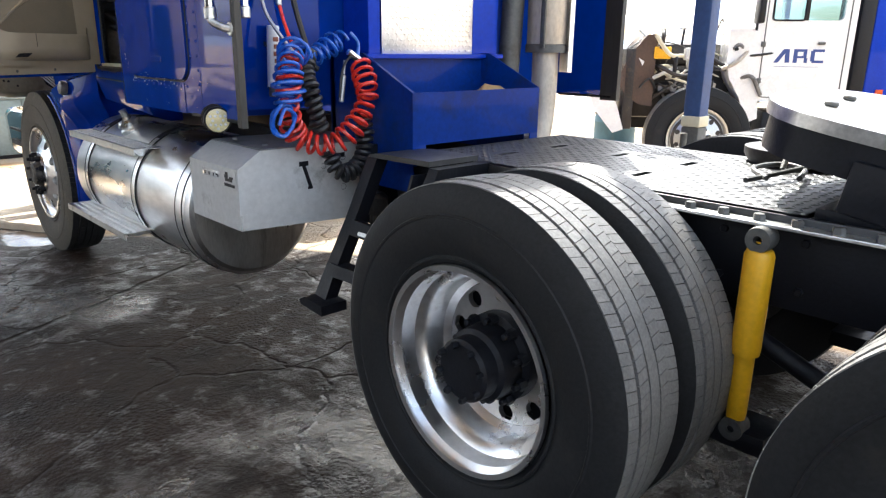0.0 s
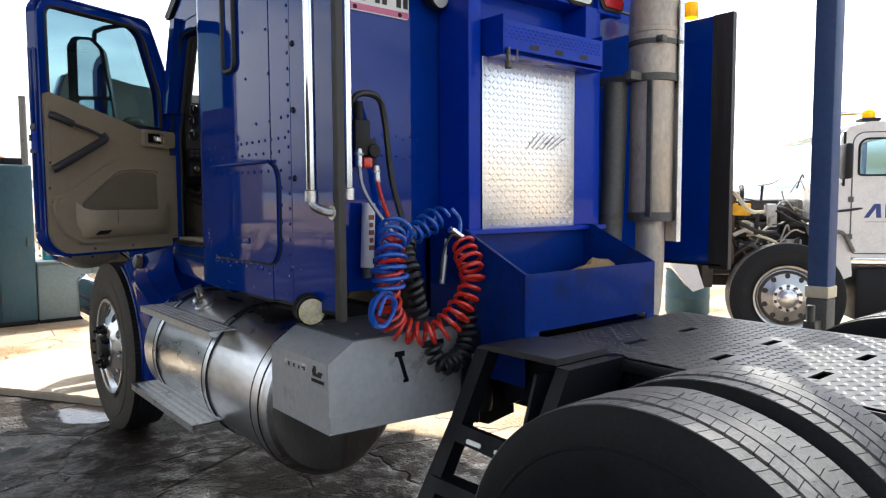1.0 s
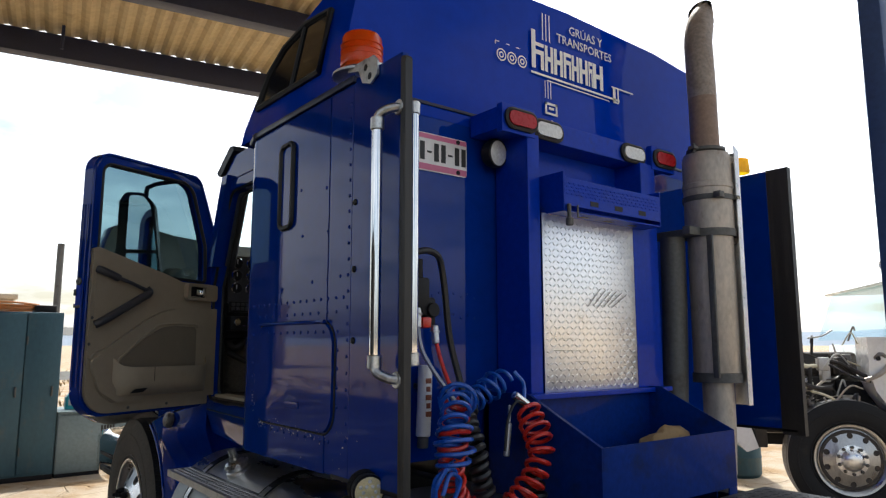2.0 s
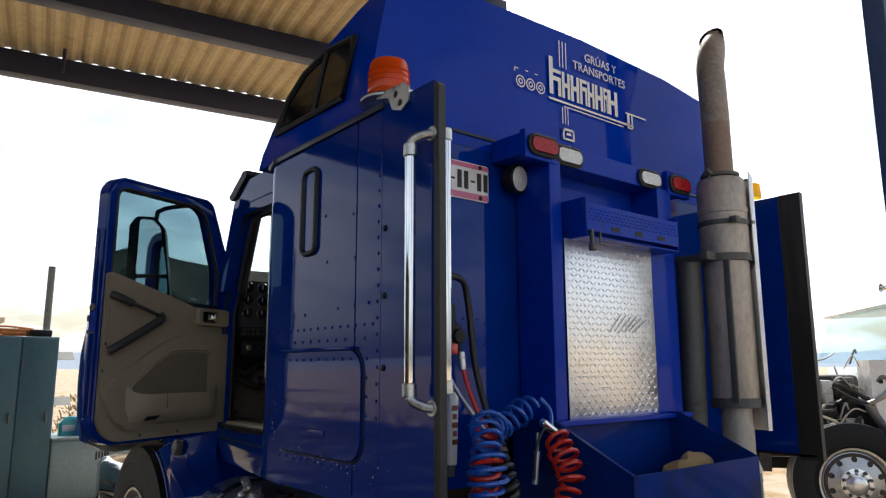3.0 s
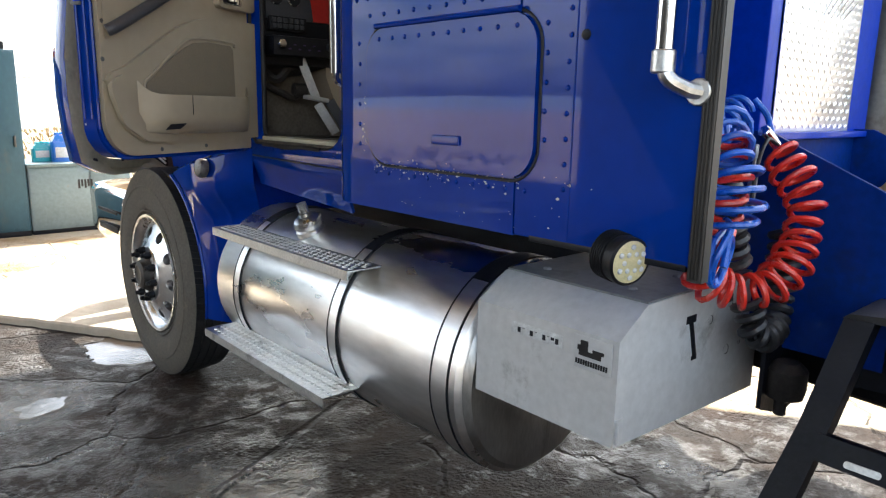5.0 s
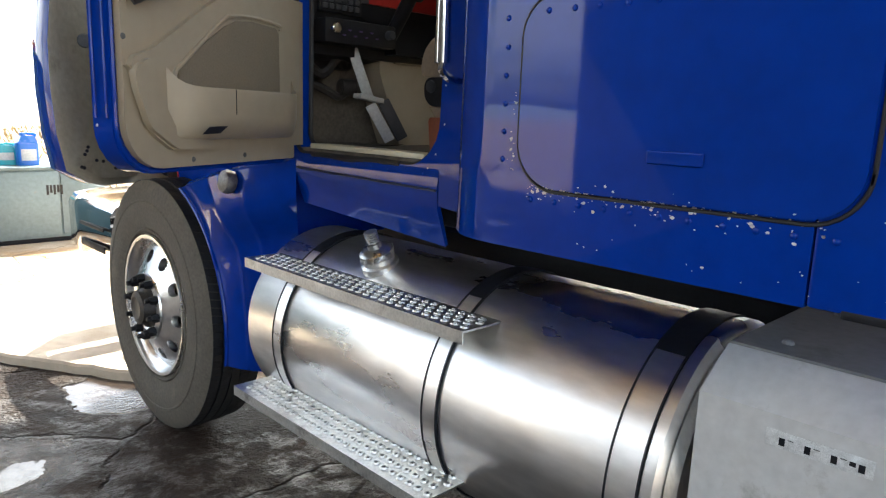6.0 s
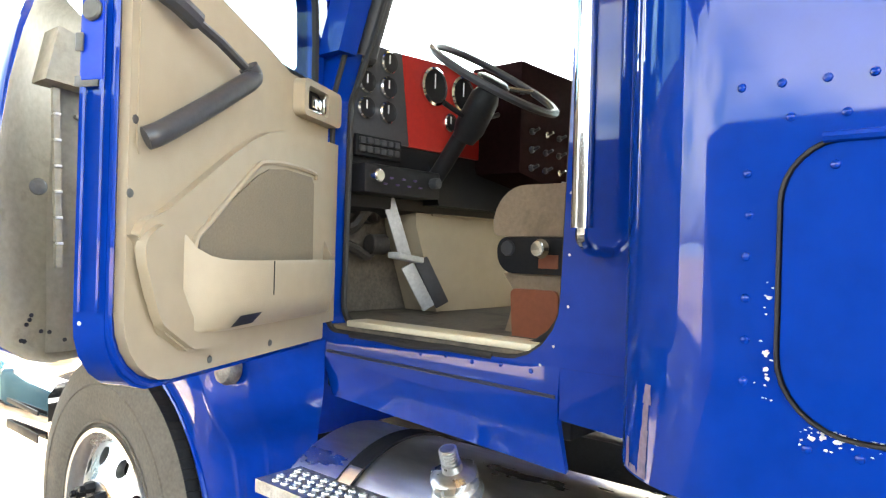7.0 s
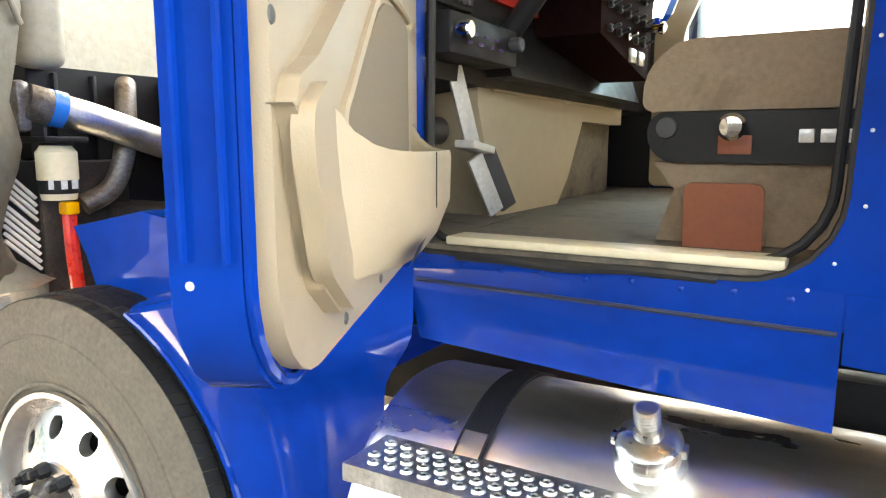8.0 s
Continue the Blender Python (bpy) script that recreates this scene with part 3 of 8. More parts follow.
def build_canopy():
    # corrugated sheets on dark beams, open on all sides; the truck stands under its edge
    bm = bmesh.new()
    y0, y1, x0, x1 = 3.02, 8.1, -8.8, 1.35
    n = int((x1 - x0 + 1.2) / 0.045)
    top = []
    for i in range(n + 1):
        x = x0 + i * 0.045
        z = ROOF_Z + 0.16 + 0.022 * math.sin(i * math.pi / 2 + 0.6) * (1 if i % 2 else 0.8)
        top.append((x, z))
    for a, b in zip(top, top[1:]):
        back = y0 if a[0] > 2.13 else -2.1
        vs = [bm.verts.new(p) for p in ((a[0], back, a[1]), (b[0], back, b[1]), (b[0], y1, b[1]), (a[0], y1, a[1]))]
        bm.faces.new(vs)
        vs = [bm.verts.new((v.co.x, v.co.y, v.co.z + 0.006)) for v in vs]
        bm.faces.new(list(reversed(vs)))
    roof = tagged(mesh_object("roof", bm, sheet, smooth=False), "tan corrugated metal canopy roof above the yard", "roof", kind="structure")
    k = 0
    for y, w, h in ((8.06, 0.12, 0.26), (6.15, 0.12, 0.22), (4.4, 0.10, 0.2), (3.09, 0.12, 0.22)):
        xe = 2.6
        body = join(box(-8.8, xe, y - w / 2, y + w / 2, ROOF_Z - h + 0.11, ROOF_Z + 0.125, 0.006), box(-8.8, xe, y - w / 2 - 0.03, y + w / 2 + 0.03, ROOF_Z - h + 0.10, ROOF_Z - h + 0.115, 0.002))
        part("beam", body, beam_blue, roof)
    for y in (1.2, -0.7, -2.0):
        part("beam", box(-8.8, 2.13, y - 0.06, y + 0.06, ROOF_Z - 0.11, ROOF_Z + 0.125, 0.006), beam_blue, roof)
    part("downpipe", cyl((-1.18, 7.7, ROOF_Z - 0.16), (-1.18, 7.7, ROOF_Z + 0.12), 0.018), beam_blue, roof)
    roof.matrix_basis = Matrix.Translation((0, 8, 0)) @ Matrix.Rotation(radians(-8.8), 4, "Z") @ Matrix.Translation((0, -8, 0))
    px0, py0, hw = 1.375, 0.635, 0.052
    post = thing("post_1", "blue painted square steel canopy post with bare grey foot", "post", (px0, py0, 0), kind="structure")
    part("shaft", box(px0 - hw, px0 + hw, py0 - hw, py0 + hw, 1.05, 4.95, 0.012), blue_post, post)
    part("foot", box(px0 - hw - 0.002, px0 + hw + 0.002, py0 - hw - 0.002, py0 + hw + 0.002, 0.0, 1.03, 0.012), dull_steel, post, "bare grey steel foot")
    part("collar", box(px0 - hw - 0.005, px0 + hw + 0.005, py0 - hw - 0.005, py0 + hw + 0.005, 1.03, 1.09, 0.006), cream, post, "worn cream paint band")
    part("bracket", join(box(px0 - hw - 0.08, px0 - hw, py0 - 0.03, py0 + 0.03, 0.86, 0.92, 0.004), cyl((px0 - hw - 0.06, py0, 0.80), (px0 - hw - 0.06, py0, 1.0), 0.02)), dull_steel, post)


build_canopy()


def build_backdrop():
    bm = bmesh.new()
    pts = 70
    lo, hi = [], []
    for i in range(pts + 1):
        a = radians(-75 + 150 * i / pts)
        d = 1600
        h = 26 + 22 * noise.noise(Vector((i * 0.11, 2.0, 0))) + 8 * noise.noise(Vector((i * 0.4, 5.0, 0)))
        lo.append(bm.verts.new((d * math.sin(a), d * math.cos(a), -2)))
        hi.append(bm.verts.new((d * 1.05 * math.sin(a), d * 1.05 * math.cos(a), max(8, h))))
    for i in range(pts):
        bm.faces.new((lo[i], lo[i + 1], hi[i + 1], hi[i]))
    tagged(mesh_object("backdrop", bm, haze_hill), "hills on the horizon, pale haze put into their colour", "hills", kind="structure")


build_backdrop()
# Unseen wall, added so the truck's left side reflects something dark.
tagged(mesh_object("wall_west", box(-10.3, -10.0, -8.0, 8.0, 0.0, 3.4, 0.01), wall_grey), "unseen dark grey wall added to darken reflections in the blue paint", "wall", kind="structure")


# ---- the blue truck ----
truck = thing("semi_truck", "blue bonneted semi truck with short sleeper, door open, hood tilted", "truck")


def tyre_profile(R, rim, half):
    """Cross-section of a tyre as (radius, offset), symmetrical about 0."""
    side = [(rim, half * 0.72), (rim + 0.012, half * 0.80), (rim + (R - rim) * 0.30, half * 0.97), (rim + (R - rim) * 0.55, half), (rim + (R - rim) * 0.78, half * 0.95), (R - 0.022, half * 0.87), (R - 0.006, half * 0.80)]
    return side


def build_tyre(R, rim, half, dusty, parent, side_mat):
    """Carcass and tread, axis along x, outer side at -x, about the origin."""
    s = tyre_profile(R, rim, half)
    inner = R - 0.013
    prof = [(r, -h) for r, h in s] + [(inner, -half * 0.78), (inner, half * 0.78)] + [(r, h) for r, h in reversed(s)]
    carcass = part("tyre", lathe((0, 0, 0), (1, 0, 0), prof, 72), side_mat, parent)
    # ribs with fine cross cuts
    bm = bmesh.new()
    ribs = [(-0.80, -0.49), (-0.45, -0.17), (-0.13, 0.13), (0.17, 0.45), (0.49, 0.80)]
    n = 110
    for k, (a, b) in enumerate(ribs):
        cuts = k in (0, 1, 3, 4)
        for i in range(n):
            a0, a1 = 2 * math.pi * i / n, 2 * math.pi * (i + (0.93 if cuts else 1.0)) / n
            skew = (0.25 if k % 2 else -0.25) * 2 * math.pi / n
            drop = 0.004 if k in (0, 4) else 0.0
            vs = []
            for (ang, off) in ((a0, a), (a1, a), (a1, b), (a0, b)):
                g = ang + (skew if off == b else 0)
                rr = R - drop + 0.0012 * math.sin(i * 12.9898 + k * 7.1)
                vs.append((Vector((off * half, rr * math.sin(g), rr * math.cos(g))), Vector((off * half, (inner - 0.003) * math.sin(g), (inner - 0.003) * math.cos(g)))))
            t = [bm.verts.new(v[0]) for v in vs]
            d = [bm.verts.new(v[1]) for v in vs]
            bm.faces.new(t)
            for j in range(4):
                bm.faces.new((t[j], t[(j + 1) % 4], d[(j + 1) % 4], d[j]))
    tread = part("tread", bm, tread_rubber if not dusty else rubber, carcass, "ribbed worn tread", smooth=False)
    # raised rings on the side wall
    for rr in (rim + 0.03, rim + (R - rim) * 0.62):
        h = half * (0.90 if rr < rim + 0.05 else 0.995)
        part("sidewall_ring", lathe((0, 0, 0), (1, 0, 0), [(rr - 0.006, -h + 0.002), (rr - 0.003, -h - 0.002), (rr + 0.003, -h - 0.002), (rr + 0.006, -h + 0.002)], 72), side_mat, carcass)
    return carcass


def disc_with_holes(x, r_in, r_out, r_holes, hole_r, count, parent, mat, depth=0.014, dish=0.0, phase=0.0):
    """A wheel disc built in sectors, each with a round hand hole."""
    bm = bmesh.new()
    k = 12
    for s in range(count):
        a_mid = 2 * math.pi * (s + phase) / count
        half_a = math.pi / count
        c = Vector((0, r_holes * math.sin(a_mid), r_holes * math.cos(a_mid)))
        outer = []
        steps = k // 4
        def P(r, a):
            return Vector((0, r * math.sin(a), r * math.cos(a)))
        for i in range(steps):
            outer.append(P(r_out, a_mid - half_a + 2 * half_a * i / steps))
        for i in range(steps):
            outer.append(P(r_out + (r_in - r_out) * i / steps, a_mid + half_a))
        for i in range(steps):
            outer.append(P(r_in, a_mid + half_a - 2 * half_a * i / steps))
        for i in range(steps):
            outer.append(P(r_in + (r_out - r_in) * i / steps, a_mid - half_a))
        hole = []
        e1 = P(1, a_mid)
        e2 = Vector((0, math.cos(a_mid), -math.sin(a_mid)))
        for p in outer:
            d = p - c
            ang = math.atan2(d.dot(e2), d.dot(e1))
            hole.append(c + (e1 * math.cos(ang) + e2 * math.sin(ang)) * hole_r)
        def lift(p, extra=0.0):
            rr = Vector((p.y, p.z)).length
            f = (rr - r_in) / (r_out - r_in)
            return Vector((x + dish * f + extra, p.y, p.z))
        O = [bm.verts.new(lift(p)) for p in outer]
        H = [bm.verts.new(lift(p)) for p in hole]
        D = [bm.verts.new(lift(p, depth)) for p in hole]
        m = len(outer)
        for i in range(m):
            j = (i + 1) % m
            bm.faces.new((O[i], O[j], H[j], H[i]))
            bm.faces.new((H[i], H[j], D[j], D[i]))
    bmesh.ops.remove_doubles(bm, verts=bm.verts, dist=1e-5)
    return part("disc", bm, mat, parent, "aluminium disc with ten hand holes")


def hex_nut(p, r, length, axis=(-1, 0, 0)):
    return lathe(p, axis, [(0, 0), (r, 0), (r, length * 0.75), (r * 0.8, length), (0, length)], 6)


RIM = 0.313
R_TYRE = 0.552


def drive_wheel(y, side):
    """Dual wheel: deep dished outer rim, black hub with studs; built for the left side about its outer face."""
    w = new("drive_wheel")
    w.parent = truck
    w["label"] = "dual drive wheel with deep aluminium rim and black hub"
    half = 0.142
    outer_x = -1.005 if side < 0 else 1.005


    t1 = build_tyre(R_TYRE, RIM - 0.004, half, False, w, rubber)
    rimm = part("rim", lathe((0, 0, 0), (1, 0, 0), [(RIM - 0.012, -half + 0.012), (RIM + 0.004, -half + 0.010), (RIM + 0.006, -half + 0.022), (RIM - 0.004, -half + 0.032), (RIM - 0.020, -half + 0.045), (RIM - 0.026, -half + 0.095), (RIM - 0.050, -half + 0.110), (RIM - 0.062, -half + 0.135), (RIM - 0.066, -half + 0.185), (RIM - 0.085, -half + 0.205)], 72), alu_rim, w, "polished deep-dish aluminium rim")
    disc_with_holes(-half + 0.205, 0.125, RIM - 0.085, 0.192, 0.029, 10, rimm, alu_rim, 0.02, 0.0, 0.15)
    part("well", lathe((0, 0, 0), (1, 0, 0), [(RIM - 0.07, -half + 0.25), (0, -half + 0.25)], 40), black, rimm)
    hub = part("hub", lathe((0, 0, 0), (1, 0, 0), [(0.140, -half + 0.206), (0.138, -half + 0.165), (0.118, -half + 0.155), (0.112, -half + 0.085), (0.098, -half + 0.075), (0.096, -half + 0.030), (0.084, -half + 0.020), (0.05, -half + 0.018), (0, -half + 0.022)], 36), black, w, "black oily hub")
    for i in range(8):
        a = 2 * math.pi * (i + 0.3) / 8
        part("hub_bolt", hex_nut((-half + 0.022, 0.082 * math.sin(a), 0.082 * math.cos(a)), 0.011, 0.022), black, hub)
    for i in range(10):
        a = 2 * math.pi * i / 10
        part("lug_nut", join(hex_nut((-half + 0.160, 0.128 * math.sin(a), 0.128 * math.cos(a)), 0.018, 0.028), cyl((-half + 0.14, 0.128 * math.sin(a), 0.128 * math.cos(a)), (-half + 0.112, 0.128 * math.sin(a), 0.128 * math.cos(a)), 0.010, 10)), black, hub)
    inner = build_tyre(R_TYRE, RIM - 0.004, half, False, w, rubber)
    inner.matrix_basis = Matrix.Translation((0.325, 0, 0)) @ inner.matrix_basis
    part("inner_rim", lathe((0.325, 0, 0), (1, 0, 0), [(RIM, -half + 0.02), (RIM - 0.05, 0), (RIM, half - 0.02)], 48), dull_steel, w)
    w.matrix_basis = Matrix.Translation((outer_x, y, R_TYRE - 0.005)) @ (Matrix.Rotation(math.pi, 4, "Z") if side > 0 else Matrix.Identity(4))
    return w


def copy_part(ob, m):
    made = {}
    for o in (ob, *ob.children_recursive):
        made[o] = o.copy()
        scene.collection.objects.link(made[o])
        made[o].parent = made.get(o.parent, o.parent)
        made[o].matrix_parent_inverse = o.matrix_parent_inverse
    made[ob].matrix_basis = m
    return made[ob]


AXLE_2 = -1.37
wheel_a = drive_wheel(0.0, -1)
for y, side in ((AXLE_2, -1), (0.0, 1), (AXLE_2, 1)):
    copy_part(wheel_a, Matrix.Translation((-1.005 * (1 if side < 0 else -1), y, R_TYRE - 0.005)) @ Matrix.Rotation(0.4 if side < 0 else math.pi, 4, "X" if side < 0 else "Z"))


def front_wheel():
    w = new("front_wheel")
    w.parent = truck
    w["label"] = "dusty front wheel with convex aluminium rim"
    half = 0.135
    build_tyre(0.563, RIM - 0.004, half, True, w, rubber_dusty)
    rimm = part("rim", lathe((0, 0, 0), (1, 0, 0), [(RIM - 0.010, -half + 0.012), (RIM + 0.004, -half + 0.010), (RIM + 0.006, -half + 0.022), (RIM - 0.006, -half + 0.034), (RIM - 0.022, -half + 0.044), (RIM - 0.030, -half + 0.060), (RIM - 0.045, -half + 0.052)], 72), alu_rim, w, "polished aluminium rim")
    disc_with_holes(-half - 0.004, 0.150, RIM - 0.045, 0.222, 0.030, 10, rimm, alu_rim, 0.03, 0.056, 0.3)
    part("boss", lathe((0, 0, 0), (1, 0, 0), [(0.150, -half - 0.004), (0.146, -half - 0.012), (0.112, -half - 0.014), (0.096, -half + 0.004)], 48), alu_rim, rimm)
    part("well", lathe((0, 0, 0), (1, 0, 0), [(RIM - 0.04, -half + 0.11), (0, -half + 0.11)], 32), black, rimm)
    hub = part("hub", lathe((0, 0, 0), (1, 0, 0), [(0.100, -half + 0.004), (0.092, -half - 0.020), (0.078, -half - 0.034), (0.074, -half - 0.052), (0.05, -half - 0.060), (0.042, -half - 0.056), (0, -half - 0.056)], 36), engine_dark, w, "oily black hub")
    for i in range(10):
        a = 2 * math.pi * (i + 0.2) / 10
        part("lug_nut", join(hex_nut((-half - 0.010, 0.128 * math.sin(a), 0.128 * math.cos(a)), 0.020, 0.034), cyl((-half - 0.04, 0.128 * math.sin(a), 0.128 * math.cos(a)), (-half - 0.062, 0.128 * math.sin(a), 0.128 * math.cos(a)), 0.011, 10)), dark_plastic, hub)
    w.matrix_basis = Matrix.Translation((-1.16 + half - 0.010, 4.135, 0.566))
    return w


wheel_f = front_wheel()
copy_part(wheel_f, Matrix.Translation((1.16 - 0.125, 4.135, 0.566)) @ Matrix.Rotation(math.pi, 4, "Z"))


# chassis
def chassis():
    for s in (-1, 1):
        x = 0.43 * s
        web = join(box(x - 0.006, x + 0.006, -2.2, 5.6, 0.74, 1.0, 0.002), box(min(x, x - 0.085 * s), max(x, x - 0.085 * s), -2.2, 5.6, 0.988, 1.0, 0.002), box(min(x, x - 0.085 * s), max(x, x - 0.085 * s), -2.2, 5.6, 0.74, 0.752, 0.002))
        rail = part("frame_rail", web, black, truck, "black chassis rail")
        for i in range(9):
            yy = -1.1 + i * 0.23
            for zz in (0.80, 0.94):
                part("rail_bolt", hex_nut((x + 0.006 * s, yy, zz), 0.013, 0.012, (s, 0, 0)), black, rail)
    for y in (-2.1, -0.72, 0.9, 2.0):
        part("crossmember", box(-0.42, 0.42, y - 0.05, y + 0.05, 0.78, 0.93, 0.004), black, truck)
    for y in (0.0, AXLE_2):
        part("axle", join(cyl((-0.9, y, 0.53), (0.9, y, 0.53), 0.075, 20), lathe((0.05, y + 0.02, 0.53), (0, 1, 0), [(0, -0.24), (0.12, -0.2), (0.19, -0.08), (0.2, 0.05), (0.12, 0.18), (0, 0.24)], 28)), black, truck, "drive axle with differential housing")
    for s in (-1, 1):
        for y in (0.0, AXLE_2):
            part("spring_hanger", prism([(y - 0.52, 0.60), (y - 0.42, 0.72), (y + 0.05, 0.68), (y + 0.45, 0.76), (y + 0.5, 0.66), (y + 0.05, 0.58)], "x", 0.40 * s, 0.50 * s, 0.006), black, truck)
            part("air_bag", lathe((0.47 * s, y - 0.42, 0.50), (0, 0, 1), [(0.07, -0.02), (0.11, 0.02), (0.125, 0.09), (0.11, 0.16), (0.08, 0.2)], 24), rubber, truck)
        part("torque_arm", cyl((0.42 * s, -0.95, 0.46), (0.42 * s, -0.3, 0.72), 0.03), black, truck)
    for s in (-1, 1):
        sh = part("shock_absorber", lathe((0.56 * s, -0.566, 0.425), (0.0, -0.002, 1), [(0, 0), (0.026, 0.0), (0.028, 0.02), (0.028, 0.20), (0.038, 0.202), (0.040, 0.22), (0.040, 0.49), (0.034, 0.505), (0.016, 0.51), (0.016, 0.53)], 24), shock_yellow, truck, "bright yellow shock absorber")
        part("eye", lathe((0.56 * s - 0.03, -0.567, 0.962), (1, 0, 0), [(0.012, 0), (0.034, 0.0), (0.036, 0.01), (0.036, 0.05), (0.034, 0.06), (0.012, 0.06)], 20, closed=True), dull_steel, sh)
        part("eye", lathe((0.56 * s - 0.03, -0.566, 0.395), (1, 0, 0), [(0.012, 0), (0.034, 0.0), (0.036, 0.05), (0.034, 0.06), (0.012, 0.06)], 20, closed=True), dull_steel, sh)
        part("bracket", box(min(0.43 * s, 0.58 * s), max(0.43 * s, 0.58 * s), -0.66, -0.50, 0.335, 0.395, 0.004), black, sh)
    part("front_axle", join(box(-0.8, 0.8, 4.05, 4.18, 0.42, 0.52, 0.01)), engine_dark, truck)
    part("drive_shaft", cyl((0.0, 0.2, 0.58), (0.0, 3.0, 0.72), 0.05), engine_dark, truck)


chassis()


def treads_on(parent, mat, x0, x1, y0, y1, z, pitch=0.032, skip=None, up=True):
    """Raised lozenges of chequer plate, in one mesh, on a level (up) or upright sheet."""
    verts, faces = [], []
    nx, ny = int((x1 - x0) / pitch), int((y1 - y0) / pitch)
    for i in range(nx):
        for j in range(ny):
            u, v = x0 + (i + 0.5) * pitch, y0 + (j + 0.5) * pitch
            if skip and skip(u, v):
                continue
            s = 1 if (i + j) % 2 else -1
            L, W, H = pitch * 0.50, pitch * 0.15, 0.0030
            du, dv = L * 0.7071, L * 0.7071 * s
            nu, nv = -W * 0.7071 * s, W * 0.7071
            b = len(verts)
            for (a, c, h) in ((u - du, v - dv, 0), (u + nu, v + nv, 0), (u + du, v + dv, 0), (u - nu, v - nv, 0), (u, v, H)):
                verts.append((a, c, z + h) if up else (a, z - h, c))
            for q in range(4):
                faces.append((b + q, b + (q + 1) % 4, b + 4))
    me = bpy.data.meshes.new("tread")
    me.from_pydata(verts, [], faces)
    me.materials.append(mat)
    ob = new("tread_pattern", me)
    ob.parent = parent
    return tagged(ob, kind="stuff")


DECK_SLOTS = [(x, y) for y in (0.60, 0.28, -0.02) for x in (-0.27, 0.07)]


def deck():
    z = 1.03
    # sheet with six hand slots, built as strips round the slots
    bm = bmesh.new()
    xs = sorted({-0.50, 0.44} | {c for x, _ in DECK_SLOTS for c in (x - 0.055, x + 0.055)})
    ys = sorted({-0.64, 0.86} | {c for _, y in DECK_SLOTS for c in (y - 0.016, y + 0.016)})
    def slot(x, y):
        return any(abs(x - a) < 0.055 and abs(y - b) < 0.016 for a, b in DECK_SLOTS)
    vs = {}
    def V(x, y, h):
        key = (round(x, 4), round(y, 4), h)
        if key not in vs:
            vs[key] = bm.verts.new((x, y, h))
        return vs[key]
    for a, b in zip(xs, xs[1:]):
        for c, d in zip(ys, ys[1:]):
            if slot((a + b) / 2, (c + d) / 2):
                for p, q in (((a, c), (b, c)), ((b, c), (b, d)), ((b, d), (a, d)), ((a, d), (a, c))):
                    bm.faces.new((V(*p, z), V(*q, z), V(*q, z - 0.006), V(*p, z - 0.006)))
                continue
            bm.faces.new((V(a, c, z), V(b, c, z), V(b, d, z), V(a, d, z)))
            bm.faces.new((V(a, c, z - 0.006), V(b, c, z - 0.006), V(b, d, z - 0.006), V(a, d, z - 0.006)))
    sheet_ = part("deck_plate", bm, deck_black, truck, "black painted chequer plate deck with hand slots", smooth=False)
    treads_on(sheet_, deck_black, -0.49, 0.43, -0.63, 0.85, z, skip=lambda u, v: any(abs(u - a) < 0.075 and abs(v - b) < 0.036 for a, b in DECK_SLOTS))
    for ex in (-0.499, 0.439):
        part("deck_edge", box(ex - 0.009, ex + 0.009, -0.9, 0.86, 0.985, 1.024, 0.003), deck_black, sheet_)
    # Sun glare on the black rear deck is put in as bright metal.
    low = part("rear_deck", box(-0.50, 0.43, -0.90, -0.645, 1.006, 1.018, 0.002), tread_plate, truck, "bright deck sheet, its metal standing in for sun glare")
    for i in range(6):
        part("bolt", hex_nut((-0.53, -0.34 - i * 0.10, 1.004), 0.017, 0.018, (0, 0, 1)), dull_steel, low)
    part("side_strip", box(-0.56, -0.509, -0.9, 0.1, 0.994, 1.004, 0.002), tread_plate, truck, "bare steel strip with punched holes")


deck()


